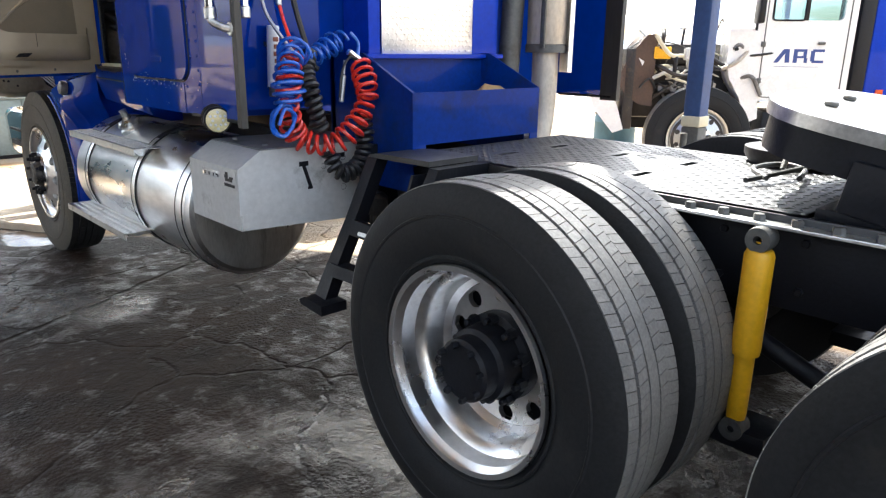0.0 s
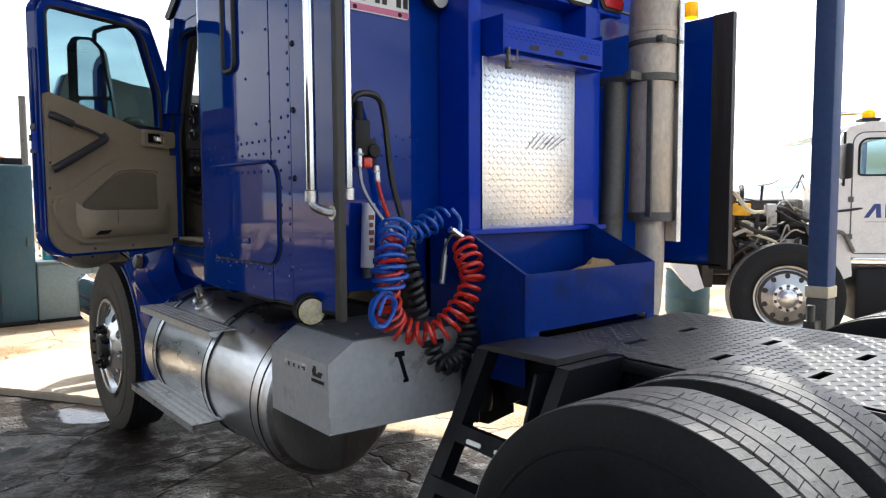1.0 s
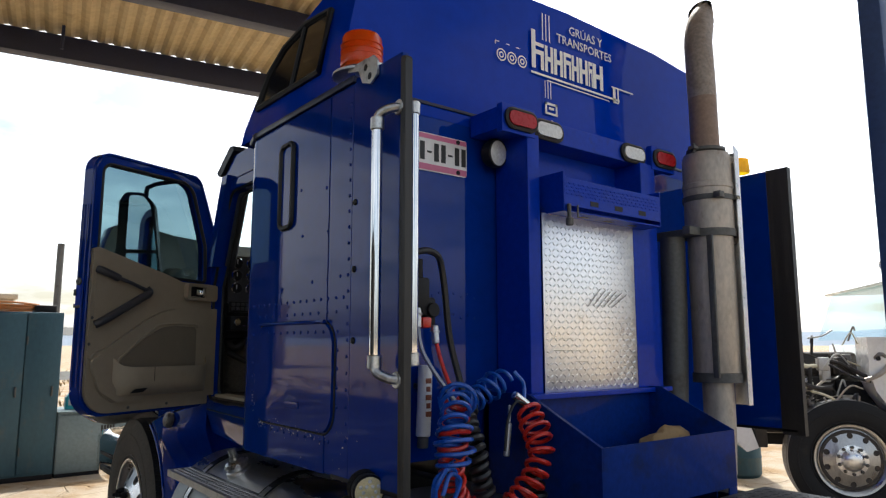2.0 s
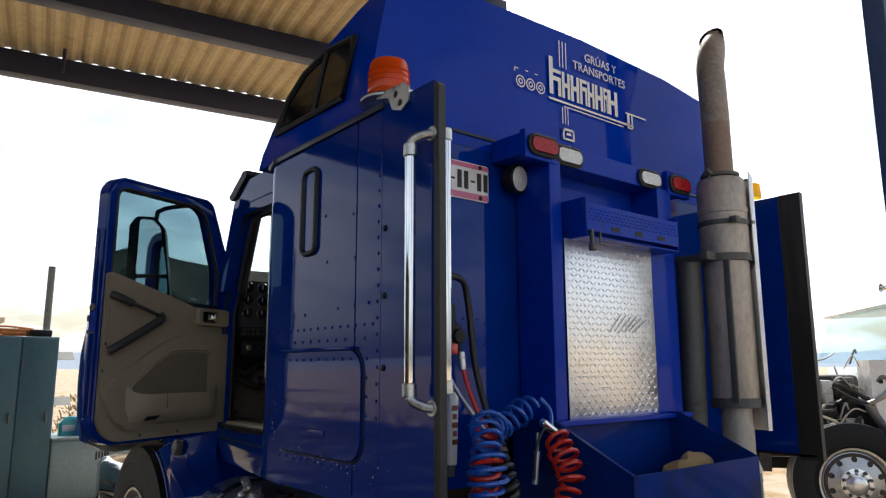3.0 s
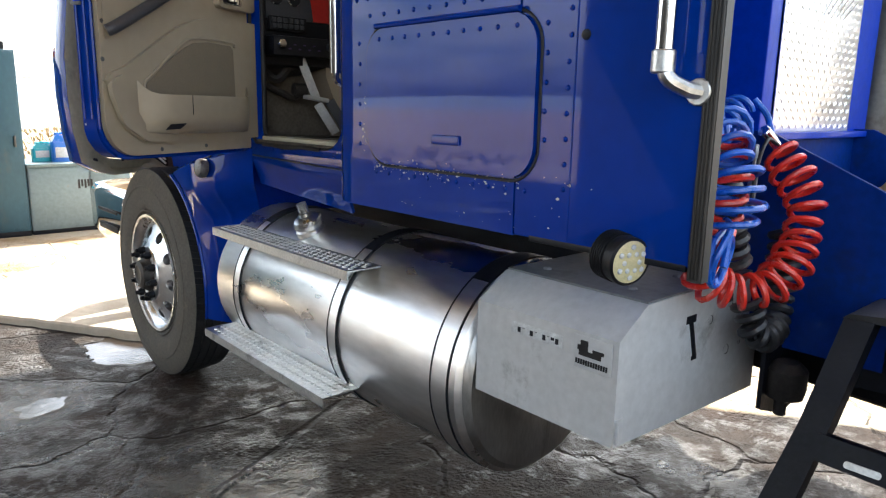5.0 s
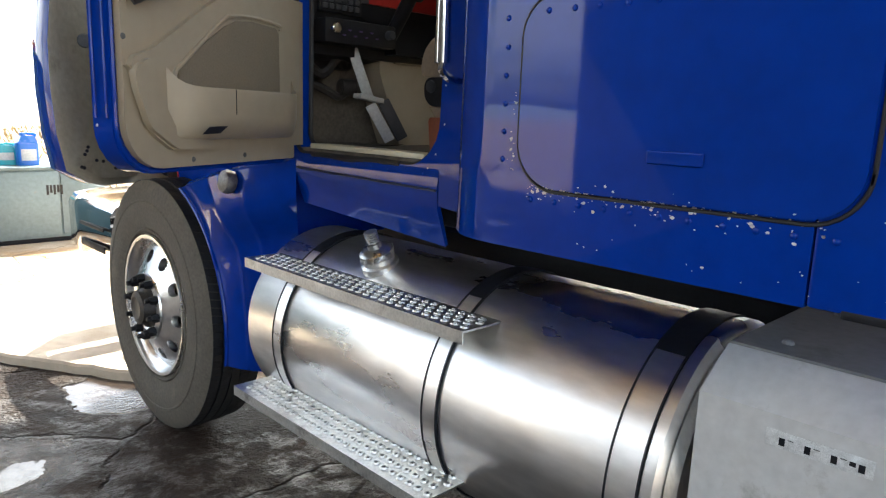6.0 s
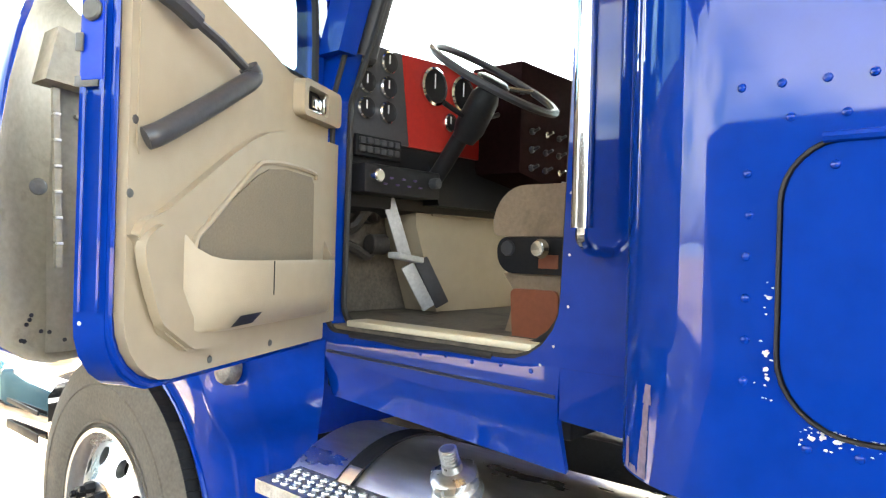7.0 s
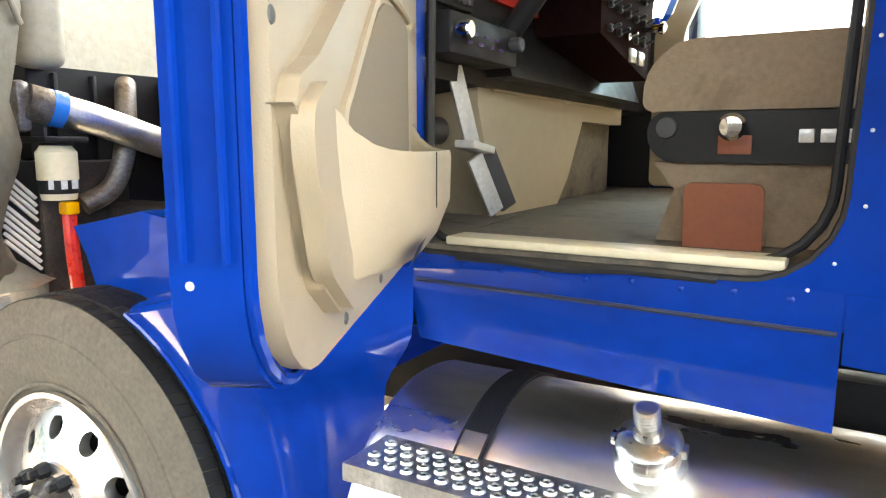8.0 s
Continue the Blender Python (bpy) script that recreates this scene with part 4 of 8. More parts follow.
def fifth_wheel():
    f = new("fifth_wheel")
    f.parent = truck
    f["label"] = "greasy steel fifth wheel coupling tilted down to the rear"
    f.matrix_basis = Matrix.Translation((0, -0.86, 1.225)) @ Matrix.Rotation(radians(10), 4, "X")
    outline = []
    for i in range(13):
        a = radians(180 - 180 * i / 12)
        outline.append((0.485 * math.copysign(abs(math.cos(a)) ** 0.8, math.cos(a)), 0.18 + 0.30 * abs(math.sin(a)) ** 0.8))
    outline += [(0.485, -0.30), (0.34, -0.52), (0.12, -0.56), (0.06, -0.20), (0.05, -0.04), (0.0, 0.01), (-0.05, -0.04), (-0.06, -0.20), (-0.12, -0.56), (-0.34, -0.52), (-0.485, -0.30)]
    bm = prism(outline, "z", -0.018, 0.018, 0.006)
    pl = part("top_plate", bm, material("greasy_bright_steel", (0.55, 0.54, 0.52), 0.34, 0.9, 0.25, 7.0, 0.08, 60, dirt=(0.05, 0.045, 0.04), dirt_at=0.60, dirt_scale=6), f)
    part("skirt", prism([(x * 0.97, y * 0.97) for x, y in outline], "z", -0.115, -0.02, 0.01), black, f)
    for px_ in (-0.46, 0.46):
        part("pivot_bracket", box(px_ - 0.03, px_ + 0.03, -0.12, 0.12, -0.20, -0.06, 0.01), black, f)
    for gx, gy in ((-0.2, 0.30), (0.05, 0.33)):
        part("grease_nipple", cyl((gx, gy, 0.018), (gx, gy, 0.032), 0.02, 14), dull_steel, f)
    part("base_plate", box(-0.48, 0.48, -1.35, -0.66, 1.02, 1.05, 0.004), black, truck, "black coupling base plate")
    # release handle and its bent rod
    part("release_handle", join(tube(spline([(-0.16, -0.40, 1.055), (-0.02, -0.30, 1.06), (0.14, -0.32, 1.06), (0.10, -0.42, 1.06), (-0.10, -0.48, 1.058)], 8), 0.009), tube([(0.02, -0.38, 1.06), (0.14, -0.36, 1.16)], 0.010), tube([(-0.22, -0.36, 1.05), (0.12, -0.44, 1.07)], 0.009)), dull_steel, truck, "bent steel release handle")
    part("grease_pot", lathe((0.42, -0.30, 1.03), (0, 0, 1), [(0, 0), (0.19, 0), (0.21, 0.03), (0.21, 0.06), (0.17, 0.062), (0, 0.05)], 32), engine_dark, truck)


fifth_wheel()


def fuel_tank():
    cx, cz, r = -0.868, 0.705, 0.325
    y0, y1 = 1.66, 3.235
    prof = [(0, y0 - 0.02), (r * 0.5, y0 - 0.016), (r - 0.04, y0 - 0.006), (r - 0.008, y0 + 0.012), (r + 0.004, y0 + 0.022), (r + 0.004, y0 + 0.045), (r, y0 + 0.05), (r, y1 - 0.03), (r - 0.012, y1 - 0.008), (r - 0.05, y1 + 0.004), (0, y1 + 0.02)]
    tank = part("fuel_tank", lathe((cx, 0, cz), (0, 1, 0), prof, 80), alu, truck, "brushed polished aluminium cylindrical fuel tank")
    part("end_cap", lathe((cx, 0, cz), (0, 1, 0), [(r - 0.012, y0 + 0.006), (r - 0.03, y0 - 0.012), (r * 0.5, y0 - 0.022), (0, y0 - 0.026)], 64), alu_end, tank, "streaky dull tank end")
    for y, w, dark in ((3.01, 0.052, 0), (2.29, 0.052, 0), (1.745, 0.07, 0)):
        st = part("strap", lathe((cx, y, cz), (0, 1, 0), [(r + 0.001, -w / 2), (r + 0.005, -w / 2), (r + 0.005, w / 2), (r + 0.001, w / 2)], 80), alu, tank, "steel tank strap")
        for s in (-1, 1):
            part("strap_edge", lathe((cx, y + s * w / 2, cz), (0, 1, 0), [(r + 0.001, -0.0025), (r + 0.007, -0.002), (r + 0.007, 0.002), (r + 0.001, 0.0025)], 80), black, st)
        # rubber liner showing on top
        liner = [(cx + (r + 0.007) * math.cos(radians(a)), cz + (r + 0.007) * math.sin(radians(a))) for a in range(50, 124, 6)]
        bm = bmesh.new()
        rows_ = [[bm.verts.new((u, y + d, v)) for u, v in liner] for d in (-w * 0.5, w * 0.5)]
        for i in range(len(liner) - 1):
            bm.faces.new((rows_[0][i], rows_[0][i + 1], rows_[1][i + 1], rows_[1][i]))
        part("liner", bm, black, st, "black rubber strap liner")
    # filler neck and cap, leaning outward
    a = radians(118)
    p = Vector((cx + r * math.cos(a), 2.705, cz + r * math.sin(a)))
    d = Vector((math.cos(radians(112)), 0, math.sin(radians(112))))
    neck = part("filler_neck", lathe(p - d * 0.01, d, [(0.058, 0), (0.058, 0.02), (0.050, 0.026), (0.050, 0.045)], 32), step_metal, tank)
    part("filler_cap", lathe(p + d * 0.03, d, [(0, 0), (0.050, 0), (0.053, 0.006), (0.053, 0.020), (0.045, 0.028), (0.024, 0.032), (0.022, 0.046), (0.0165, 0.048), (0.0165, 0.085), (0, 0.087)], 28), alu_end, tank, "chrome filler cap with threaded vent")
    for i in range(4):
        part("cap_lug", moved(box(-0.011, 0.011, 0.045, 0.060, 0.002, 0.018, 0.003), Matrix.Translation(p + d * 0.03) @ d.to_track_quat("Z", "X").to_matrix().to_4x4() @ Matrix.Rotation(i * math.pi / 2, 4, "Z")), alu_end, tank)
    for i in range(5):
        part("vent_thread", lathe(p + d * (0.083 + i * 0.007), d, [(0.017, 0), (0.021, 0.002), (0.017, 0.004)], 18), step_metal, tank)
    return tank


tank = fuel_tank()


def tank_step(x_out, x_in, y0, y1, z, name):
    st = part(name, prism([(x_out, z - 0.032), (x_out, z), (x_in, z), (x_in, z - 0.032), (x_in - 0.004, z - 0.032), (x_in - 0.004, z - 0.005), (x_out + 0.004, z - 0.005), (x_out + 0.004, z - 0.032)], "y", y0, y1, 0.0015, 1), step_metal, truck, "aluminium step with raised punched grip holes")
    verts, faces = [], []
    nx = 4
    ny = int((y1 - y0) / 0.034)
    for i in range(nx):
        for j in range(ny):
            cx = x_out + 0.016 + (i + 0.5) * (x_in - x_out - 0.032) / nx
            cy = y0 + 0.02 + (j + (0.5 if i % 2 else 0.0)) * (y1 - y0 - 0.05) / (ny - 0.5)
            b = len(verts)
            k = 10
            for rr, h in ((0.0125, 0.0), (0.0100, 0.0045), (0.0062, 0.0045), (0.0058, 0.0008)):
                for q in range(k):
                    verts.append((cx + rr * math.cos(2 * math.pi * q / k), cy + rr * math.sin(2 * math.pi * q / k), z + h))
            for ring in range(3):
                for q in range(k):
                    faces.append((b + ring * k + q, b + ring * k + (q + 1) % k, b + (ring + 1) * k + (q + 1) % k, b + (ring + 1) * k + q))
            faces.append(tuple(b + 3 * k + q for q in range(k)))
    me = bpy.data.meshes.new("grip")
    me.from_pydata(verts, [], faces)
    me.materials.append(step_metal)
    me.materials.append(black)
    # Hole bottoms take black: the dark inside the holes is put into colour.
    for poly in me.polygons:
        if poly.loop_total == 10:
            poly.material_index = 1
    g = new("grip_pattern", me)
    g.parent = st
    tagged(g, kind="stuff")
    for q in (0.12, 0.88):
        y = y0 + (y1 - y0) * q
        part("bracket", prism([(x_out + 0.02, z - 0.006), (x_in + 0.10, z - 0.006), (x_in + 0.10, z - 0.05), (x_out + 0.06, z - 0.05)] if z > 0.7 else [(x_out + 0.03, z - 0.006), (x_in + 0.16, z - 0.006), (x_in + 0.16, z - 0.04), (x_out + 0.05, z - 0.04)], "y", y - 0.02, y + 0.02, 0.002), step_metal, st)
    return st


tank_step(-1.212, -1.075, 2.17, 3.185, 0.955, "upper_step")
low_step = tank_step(-1.287, -1.115, 2.205, 3.135, 0.537, "lower_step")
for hy in (2.30, 3.02):
    part("hanger", box(-1.2, -1.17, hy, hy + 0.04, 0.492, 0.531, 0.002), step_metal, low_step)


def battery_box():
    x0, x1, y0, y1, z0, z1 = -1.175, -0.50, 1.19, 1.62, 0.735, 1.045
    b = part("battery_box", prism([(x0, z0), (x1, z0 - 0.03), (x1, z1), (x0 + 0.10, z1), (x0, z1 - 0.065)], "y", y0, y1, 0.005, 2), grey_box, truck, "silver painted steel box with chamfered top")
    part("lid", prism([(x0 + 0.105, z1 + 0.001), (x1, z1 + 0.001), (x1, z1 + 0.006), (x0 + 0.105, z1 + 0.006)], "y", y0 + 0.003, y1 - 0.003, 0.001, 1), grey_top, b, "dull dusty lid")
    for x, y in ((-1.0, 1.28), (-0.8, 1.28), (-0.62, 1.28), (-1.0, 1.54), (-0.7, 1.54)):
        part("bolt", dome((x, y, z1 + 0.006), (0, 0, 1), 0.012, 0.7), grey_top, b)
    # maker's plate: a drawn mark and bars, no letters but the plain word under it
    part("maker_plate", box(x0 - 0.003, x0 - 0.0005, 1.205, 1.305, 0.895, 0.972, 0.001), grey_box, b, "thin metal plate with black mark")
    mark = join(box(x0 - 0.0045, x0 - 0.003, 1.232, 1.292, 0.926, 0.938, 0), box(x0 - 0.0045, x0 - 0.003, 1.225, 1.255, 0.938, 0.946, 0), box(x0 - 0.0045, x0 - 0.003, 1.268, 1.288, 0.938, 0.962, 0), box(x0 - 0.0045, x0 - 0.003, 1.284, 1.296, 0.938, 0.950, 0))
    part("mark", mark, logo_black, b, smooth=False)
    part("word", join(*[box(x0 - 0.0045, x0 - 0.003, 1.214 + i * 0.0068, 1.2185 + i * 0.0068, 0.905, 0.917, 0) for i in range(13)]), logo_black, b, smooth=False)
    part("label_print", join(*[box(x0 - 0.0032, x0 - 0.002, 1.352 + 0.013 * i, 1.361 + 0.013 * i, 0.931 + 0.006 * (i % 3), 0.944, 0) for i in range(10) if i not in (4, 7)]), black, b, smooth=False)
    part("old_label", box(x0 - 0.002, x0 - 0.0004, 1.34, 1.50, 0.925, 0.955, 0.0005), white_lens, b, "torn remains of a paper label")
    # black hammer mark, holes and hinge
    ya = y0 - 0.0015
    part("hammer_mark", join(box(-0.90, -0.855, ya - 0.001, y0, 0.965, 0.985, 0.003), moved(box(-0.008, 0.008, -0.001, 0.001, -0.10, 0.0, 0.0), Matrix.Translation((-0.878, ya, 0.968)) @ Matrix.Rotation(radians(-18), 4, "Y")), box(-0.862, -0.838, ya - 0.001, y0, 0.866, 0.878, 0.003)), black, b, "black hammer-shaped latch", smooth=False)
    for x, z, r in ((-0.78, 0.955, 0.012), (-0.68, 0.985, 0.014), (-0.68, 0.855, 0.014), (-0.61, 0.86, 0.006)):
        part("hole", lathe((x, y0 - 0.001, z), (0, 1, 0), [(r, 0), (r * 0.8, 0.002), (0, 0.002)], 14), black, b)
    part("slot", box(-0.74, -0.67, y0 - 0.0015, y0, 0.985, 1.005, 0), black, b, smooth=False)
    part("hinge", join(box(x0 + 0.002, x0 + 0.03, y0 - 0.004, y0, 0.75, 0.80, 0.001), cyl((x0 + 0.004, y0 - 0.005, 0.745), (x0 + 0.004, y0 - 0.005, 0.80), 0.005, 8)), grey_box, b)


def text_mesh(words, size, m, depth=0.0008):
    cu = bpy.data.curves.new("words", "FONT")
    cu.body, cu.size, cu.extrude, cu.resolution_u = words, size, depth, 2
    ob = bpy.data.objects.new("words", cu)
    scene.collection.objects.link(ob)
    dg = bpy.context.evaluated_depsgraph_get()
    me = bpy.data.meshes.new_from_object(ob.evaluated_get(dg))
    bpy.data.objects.remove(ob)
    bm = bmesh.new()
    bm.from_mesh(me)
    bpy.data.meshes.remove(me)
    return moved(bm, m)


battery_box()


# ---- sleeper ----
SX, SY0, SY1, SZ0, SZ1 = 1.243, 1.45, 2.30, 1.182, 2.475


def sleeper():
    plan = [(-SX, SY0), (SX, SY0)] + [(SX - 0.22 + 0.22 * math.cos(radians(a)), SY1 - 0.22 + 0.22 * math.sin(radians(a))) for a in range(0, 91, 6)] + [(-SX + 0.22 + 0.22 * math.cos(radians(a)), SY1 - 0.22 + 0.22 * math.sin(radians(a))) for a in range(90, 181, 6)]
    s = part("sleeper", prism(plan, "z", SZ0, SZ1, 0.006, 2), blue, truck, "glossy blue riveted sleeper body")
    # roof cap: side outline drawn in, leaning inward toward the top
    side = [(1.45, 2.473), (2.33, 2.49), (2.325, 2.57), (2.26, 2.71), (2.13, 2.85), (1.93, 2.97), (1.66, 3.06), (1.45, 3.105)]
    bm = bmesh.new()
    rows_ = []
    for x in (-1, -0.93, -0.6, 0, 0.6, 0.93, 1):
        ring = []
        for y, z in side:
            lean = 1.225 - 0.11 * (z - 2.47) / 0.64
            crown = 0.05 * (1 - x * x) * ((z - 2.47) / 0.64)
            drop = -0.05 * max(0, abs(x) - 0.9) / 0.1 * ((z - 2.47) / 0.64)
            ring.append(bm.verts.new((x * lean, y + (0.10 * (1 - x * x) if y > 1.5 else 0), z + crown + drop)))
        rows_.append(ring)
    for a, b in zip(rows_, rows_[1:]):
        for i in range(len(side) - 1):
            bm.faces.new((a[i], a[i + 1], b[i + 1], b[i]))
        bm.faces.new((a[-1], a[0], b[0], b[-1]))
    bm.faces.new(rows_[0])
    bm.faces.new(rows_[-1])
    cap = part("roof_cap", bevel(bm, 0.03, 3, angle=40), blue_cap, s, "raised blue fibreglass roof cap")
    part("rain_gutter", join(box(-SX - 0.012, -SX + 0.02, 1.28, 2.12, 2.458, 2.482, 0.004), tube([(-SX - 0.004, 2.09, 2.470), (-SX + 0.03, 2.21, 2.474), (-SX + 0.12, 2.28, 2.478), (-SX + 0.4, 2.31, 2.482)], 0.016, 8)), beam_blue, s)
    part("back_seam", box(-SX + 0.02, SX - 0.02, 1.442, 1.4495, 2.52, 2.533, 0.002), beam_blue, s)
    # roof side window
    win = [(2.20, 2.63), (2.14, 2.775), (2.02, 2.862), (1.82, 2.90), (1.62, 2.875), (1.62, 2.615)]
    def lean(y, z, off):
        return (-(1.225 - 0.11 * (z - 2.47) / 0.64) - off, y, z)
    bm = bmesh.new()
    o = [bm.verts.new(lean(y, z, 0.006)) for y, z in win]
    bm.faces.new(o)
    w = part("roof_window", bm, dark_glass_solid, s, "small dark tinted roof window")
    pts = [lean(y, z, 0.006) for y, z in win]
    part("window_frame", join(tube(pts + pts[:2], 0.014, 6, closed=True), tube([lean(1.86, 2.62, 0.008), lean(1.84, 2.895, 0.008)], 0.009, 6)), seal, w)
    # narrow side window with rubber frame
    out = rounded(1.735, 1.827, 2.045, 2.350, 0.022, 4)
    w2 = part("side_window", prism(out, "x", -SX - 0.004, -SX - 0.001, 0), blue, s, "narrow vent window painted over in blue")
    part("window_frame", ring_of(rounded(1.728, 1.834, 2.036, 2.360, 0.03, 5), "x", -SX - 0.004, 0.011), seal, w2)
    # luggage hatch
    hat = rounded(1.390, 2.003, 1.312, 1.668, (0.075, 0.09, 0.075, 0.075), 8)
    h = part("luggage_hatch", prism(hat, "x", -SX - 0.010, -SX + 0.001, 0.004), blue, s, "blue luggage hatch with rounded corners and chipped edge")
    part("hatch_seal", ring_of(rounded(1.383, 2.010, 1.305, 1.675, (0.08, 0.095, 0.08, 0.08), 8), "x", -SX - 0.001, 0.0035, 6), seal, h)
    part("hinge", tube([(-SX - 0.012, 1.44, 1.674), (-SX - 0.012, 1.96, 1.674)], 0.007, 8), blue, h)
    part("latch", box(-SX - 0.016, -SX - 0.010, 1.62, 1.72, 1.375, 1.398, 0.003), blue, h)
    # rivets
    rng = random.Random(5)
    rv = [(1.31, 1.30 + 0.052 * i) for i in range(22)]
    rv += [(1.335 + 0.052 * i, 1.750) for i in range(15)]
    rv += [(1.38 + 0.062 * i, 1.705) for i in range(11)]
    rv += [(1.37, 1.40 + 0.06 * i) for i in range(5)] + [(2.05, 1.36 + 0.055 * i) for i in range(6)]
    rv += [(1.42 + 0.055 * i, 1.286) for i in range(11)]
    rv += [(1.45 + 0.055 * i, 1.640) for i in range(10)]
    rv += [(1.642, 1.987), (1.453, 1.981), (1.47, 2.135), (1.66, 2.16), (1.56, 1.815), (1.80, 1.805), (1.45, 1.815), (1.36, 1.82)]
    rivet = part("rivet", dome((0, 0, 0), (-1, 0, 0), 0.0062, 0.6), blue, s)
    for i in range(9):
        for zz in (1.78, 1.70):
            part("rivet", dome((-0.80 + 0.035 * i + (0.3 if i > 6 else 0), 1.45, zz + 0.012 * (i % 2)), (0, -1, 0), 0.0055, 0.6, 6), blue, s)
    first = True
    for y, z in rv:
        m = Matrix.Translation((-SX - (0.010 if 1.41 < y < 2.01 and 1.325 < z < 1.68 else 0.0), y + rng.uniform(-.002, .002), z))
        if first:
            rivet.matrix_basis = m
            first = False
        else:
            c = rivet.copy()
            scene.collection.objects.link(c)
            c.matrix_basis = m
    for bz in (2.052, 1.835, 1.61):
        part("bolt", dome((-SX, 1.272, bz), (-1, 0, 0), 0.011, 0.7, 10), seal, s, "dark bolt head")
    # plate seam, vertical, behind the hatch
    part("panel_joint", box(-SX - 0.0012, -SX + 0.002, 1.292, 1.298, SZ0 + 0.01, 2.49, 0.001), blue, s)
    # paint chips along the hatch's lower edge
    bm = bmesh.new()
    for i in range(260):
        along = rng.random()
        y = 1.43 + 0.55 * along
        z = 1.308 + rng.gauss(0, 0.004) - (abs(rng.gauss(0, 0.016)) if rng.random() < 0.45 else 0)
        if rng.random() < 0.16:
            y, z = rng.uniform(1.2, 2.05), rng.uniform(1.2, 1.33)
        if rng.random() < 0.07:
            y, z = 2.02 + rng.gauss(0, 0.006), rng.uniform(1.33, 1.5)
        r = rng.uniform(0.0008, 0.0016) if rng.random() < 0.7 else rng.uniform(0.0016, 0.0036)
        k = 7
        ring = []
        for q in range(k):
            a = 2 * math.pi * q / k
            f = rng.uniform(0.6, 1.2)
            ring.append(bm.verts.new((-SX - 0.0112 if 1.405 < y < 2.02 and z > 1.318 else -SX - 0.0012, y + r * f * 1.5 * math.cos(a), z + r * f * math.sin(a))))
        bm.faces.new(ring)
    tagged(part("chip_pattern", bm, chip, s, "pale chips in the blue paint", smooth=False), kind="stuff")
    # paint peeled to pale primer on the rounded front corner
    bm = bmesh.new()
    for a0, a1, z0, wide, tall in ((145, 147, 1.186, 7.0, 0.075), (146.5, 148, 1.245, 4.6, 0.075), (148, 148.5, 1.30, 5.5, 0.030), (132, 132.5, 1.186, 4.5, 0.050), (138, 138, 1.186, 8.0, 0.012)):
        cols = []
        for j in range(8):
            f = j / 7
            half = wide * 0.5 * (1 - 0.35 * f) * rng.uniform(0.86, 1.06)
            mid = a0 + (a1 - a0) * f + rng.uniform(-0.25, 0.25)
            row = []
            for q in (-1, -0.35, 0.35, 1):
                a = radians(mid + half * q)
                row.append(bm.verts.new((-SX + 0.22 + 0.2212 * math.cos(a), SY1 - 0.22 + 0.2212 * math.sin(a), z0 + tall * f)))
            cols.append(row)
        for p, q in zip(cols, cols[1:]):
            for k in range(3):
                bm.faces.new((p[k], p[k + 1], q[k + 1], q[k]))
    part("peeled_paint", bm, primer, s, "pinkish pale patches of bare primer")
    # side fairings with rubber edges
    for k, sgn in enumerate((-1, 1)):
        x = SX * sgn if sgn < 0 else 1.12
        top = 2.475 if sgn < 0 else 2.487
        back = 1.014 if sgn < 0 else 1.095
        fx0, fx1 = sorted((x, x - 0.028 * sgn))
        f = part("side_fairing", box(fx0, fx1, back - 0.002, SY0 - 0.001, SZ0, top, 0.008), blue, s, "blue side extender panel")
        rx0, rx1 = sorted((x + 0.004 * sgn, x - (0.020 if sgn < 0 else 0.03) * sgn))
        edge = [(0.985, SZ0 - 0.02), (1.095, SZ0 - 0.02), (1.095, top), (0.985, top)]
        strip = part("rubber_edge", prism(edge if sgn > 0 else [(0.985, SZ0 - 0.02), (back, SZ0 - 0.02), (back, top - 0.03), (back - 0.004, top - 0.02), (0.995, top - 0.02), (0.987, top - 0.03)], "x", rx0, rx1, 0.006), trim_rubber, f, "ribbed black rubber edge")
        for i in range(4):
            part("rib", tube([(x + 0.004 * sgn, 0.990 + i * 0.0065, SZ0 - 0.015), (x + 0.004 * sgn, 0.990 + i * 0.0065, top - 0.04)], 0.0026, 6), trim_rubber, strip)
        part("foot_cover", box(min(x, x - 0.03 * sgn), max(x, x - 0.03 * sgn), 1.02, 1.40, SZ0 - 0.006, SZ0 + 0.008, 0.002), black, f)
    # grab rails beside the fairing
    for y, off in ((1.068, 0.050),):
        g = part("grab_rail", tube([(-SX - off, y, 1.548), (-SX - off, y, 2.250)], 0.0165, 14), chrome, s, "chrome vertical grab rail")
        for z, dz in ((1.548, -1), (2.250, 1)):
            part("bracket", join(tube(spline([(-SX - off, y, z), (-SX - off, y - 0.012, z + 0.028 * dz), (-SX - off * 0.5, y - 0.032, z + 0.045 * dz), (-SX, y - 0.045, z + 0.050 * dz)], 5), 0.014, 10), cyl((-SX, y - 0.045, z + 0.050 * dz), (-SX - 0.008, y - 0.045, z + 0.050 * dz), 0.024, 14), cyl((-SX - off, y, z - 0.02), (-SX - off, y, z + 0.02), 0.021, 14)), step_metal, g)
    g2 = part("inner_rail", tube([(-1.180, 1.040, 1.545), (-1.180, 1.040, 2.325)], 0.0165, 14), chrome, s, "chrome vertical grab rail inside the fairing")
    for z in (1.555, 2.315):
        part("bracket", join(cyl((-1.180, 1.040, z), (-1.214, 1.05, z), 0.012, 12), cyl((-1.180, 1.040, z - 0.02), (-1.180, 1.040, z + 0.02), 0.020, 14)), step_metal, g2)
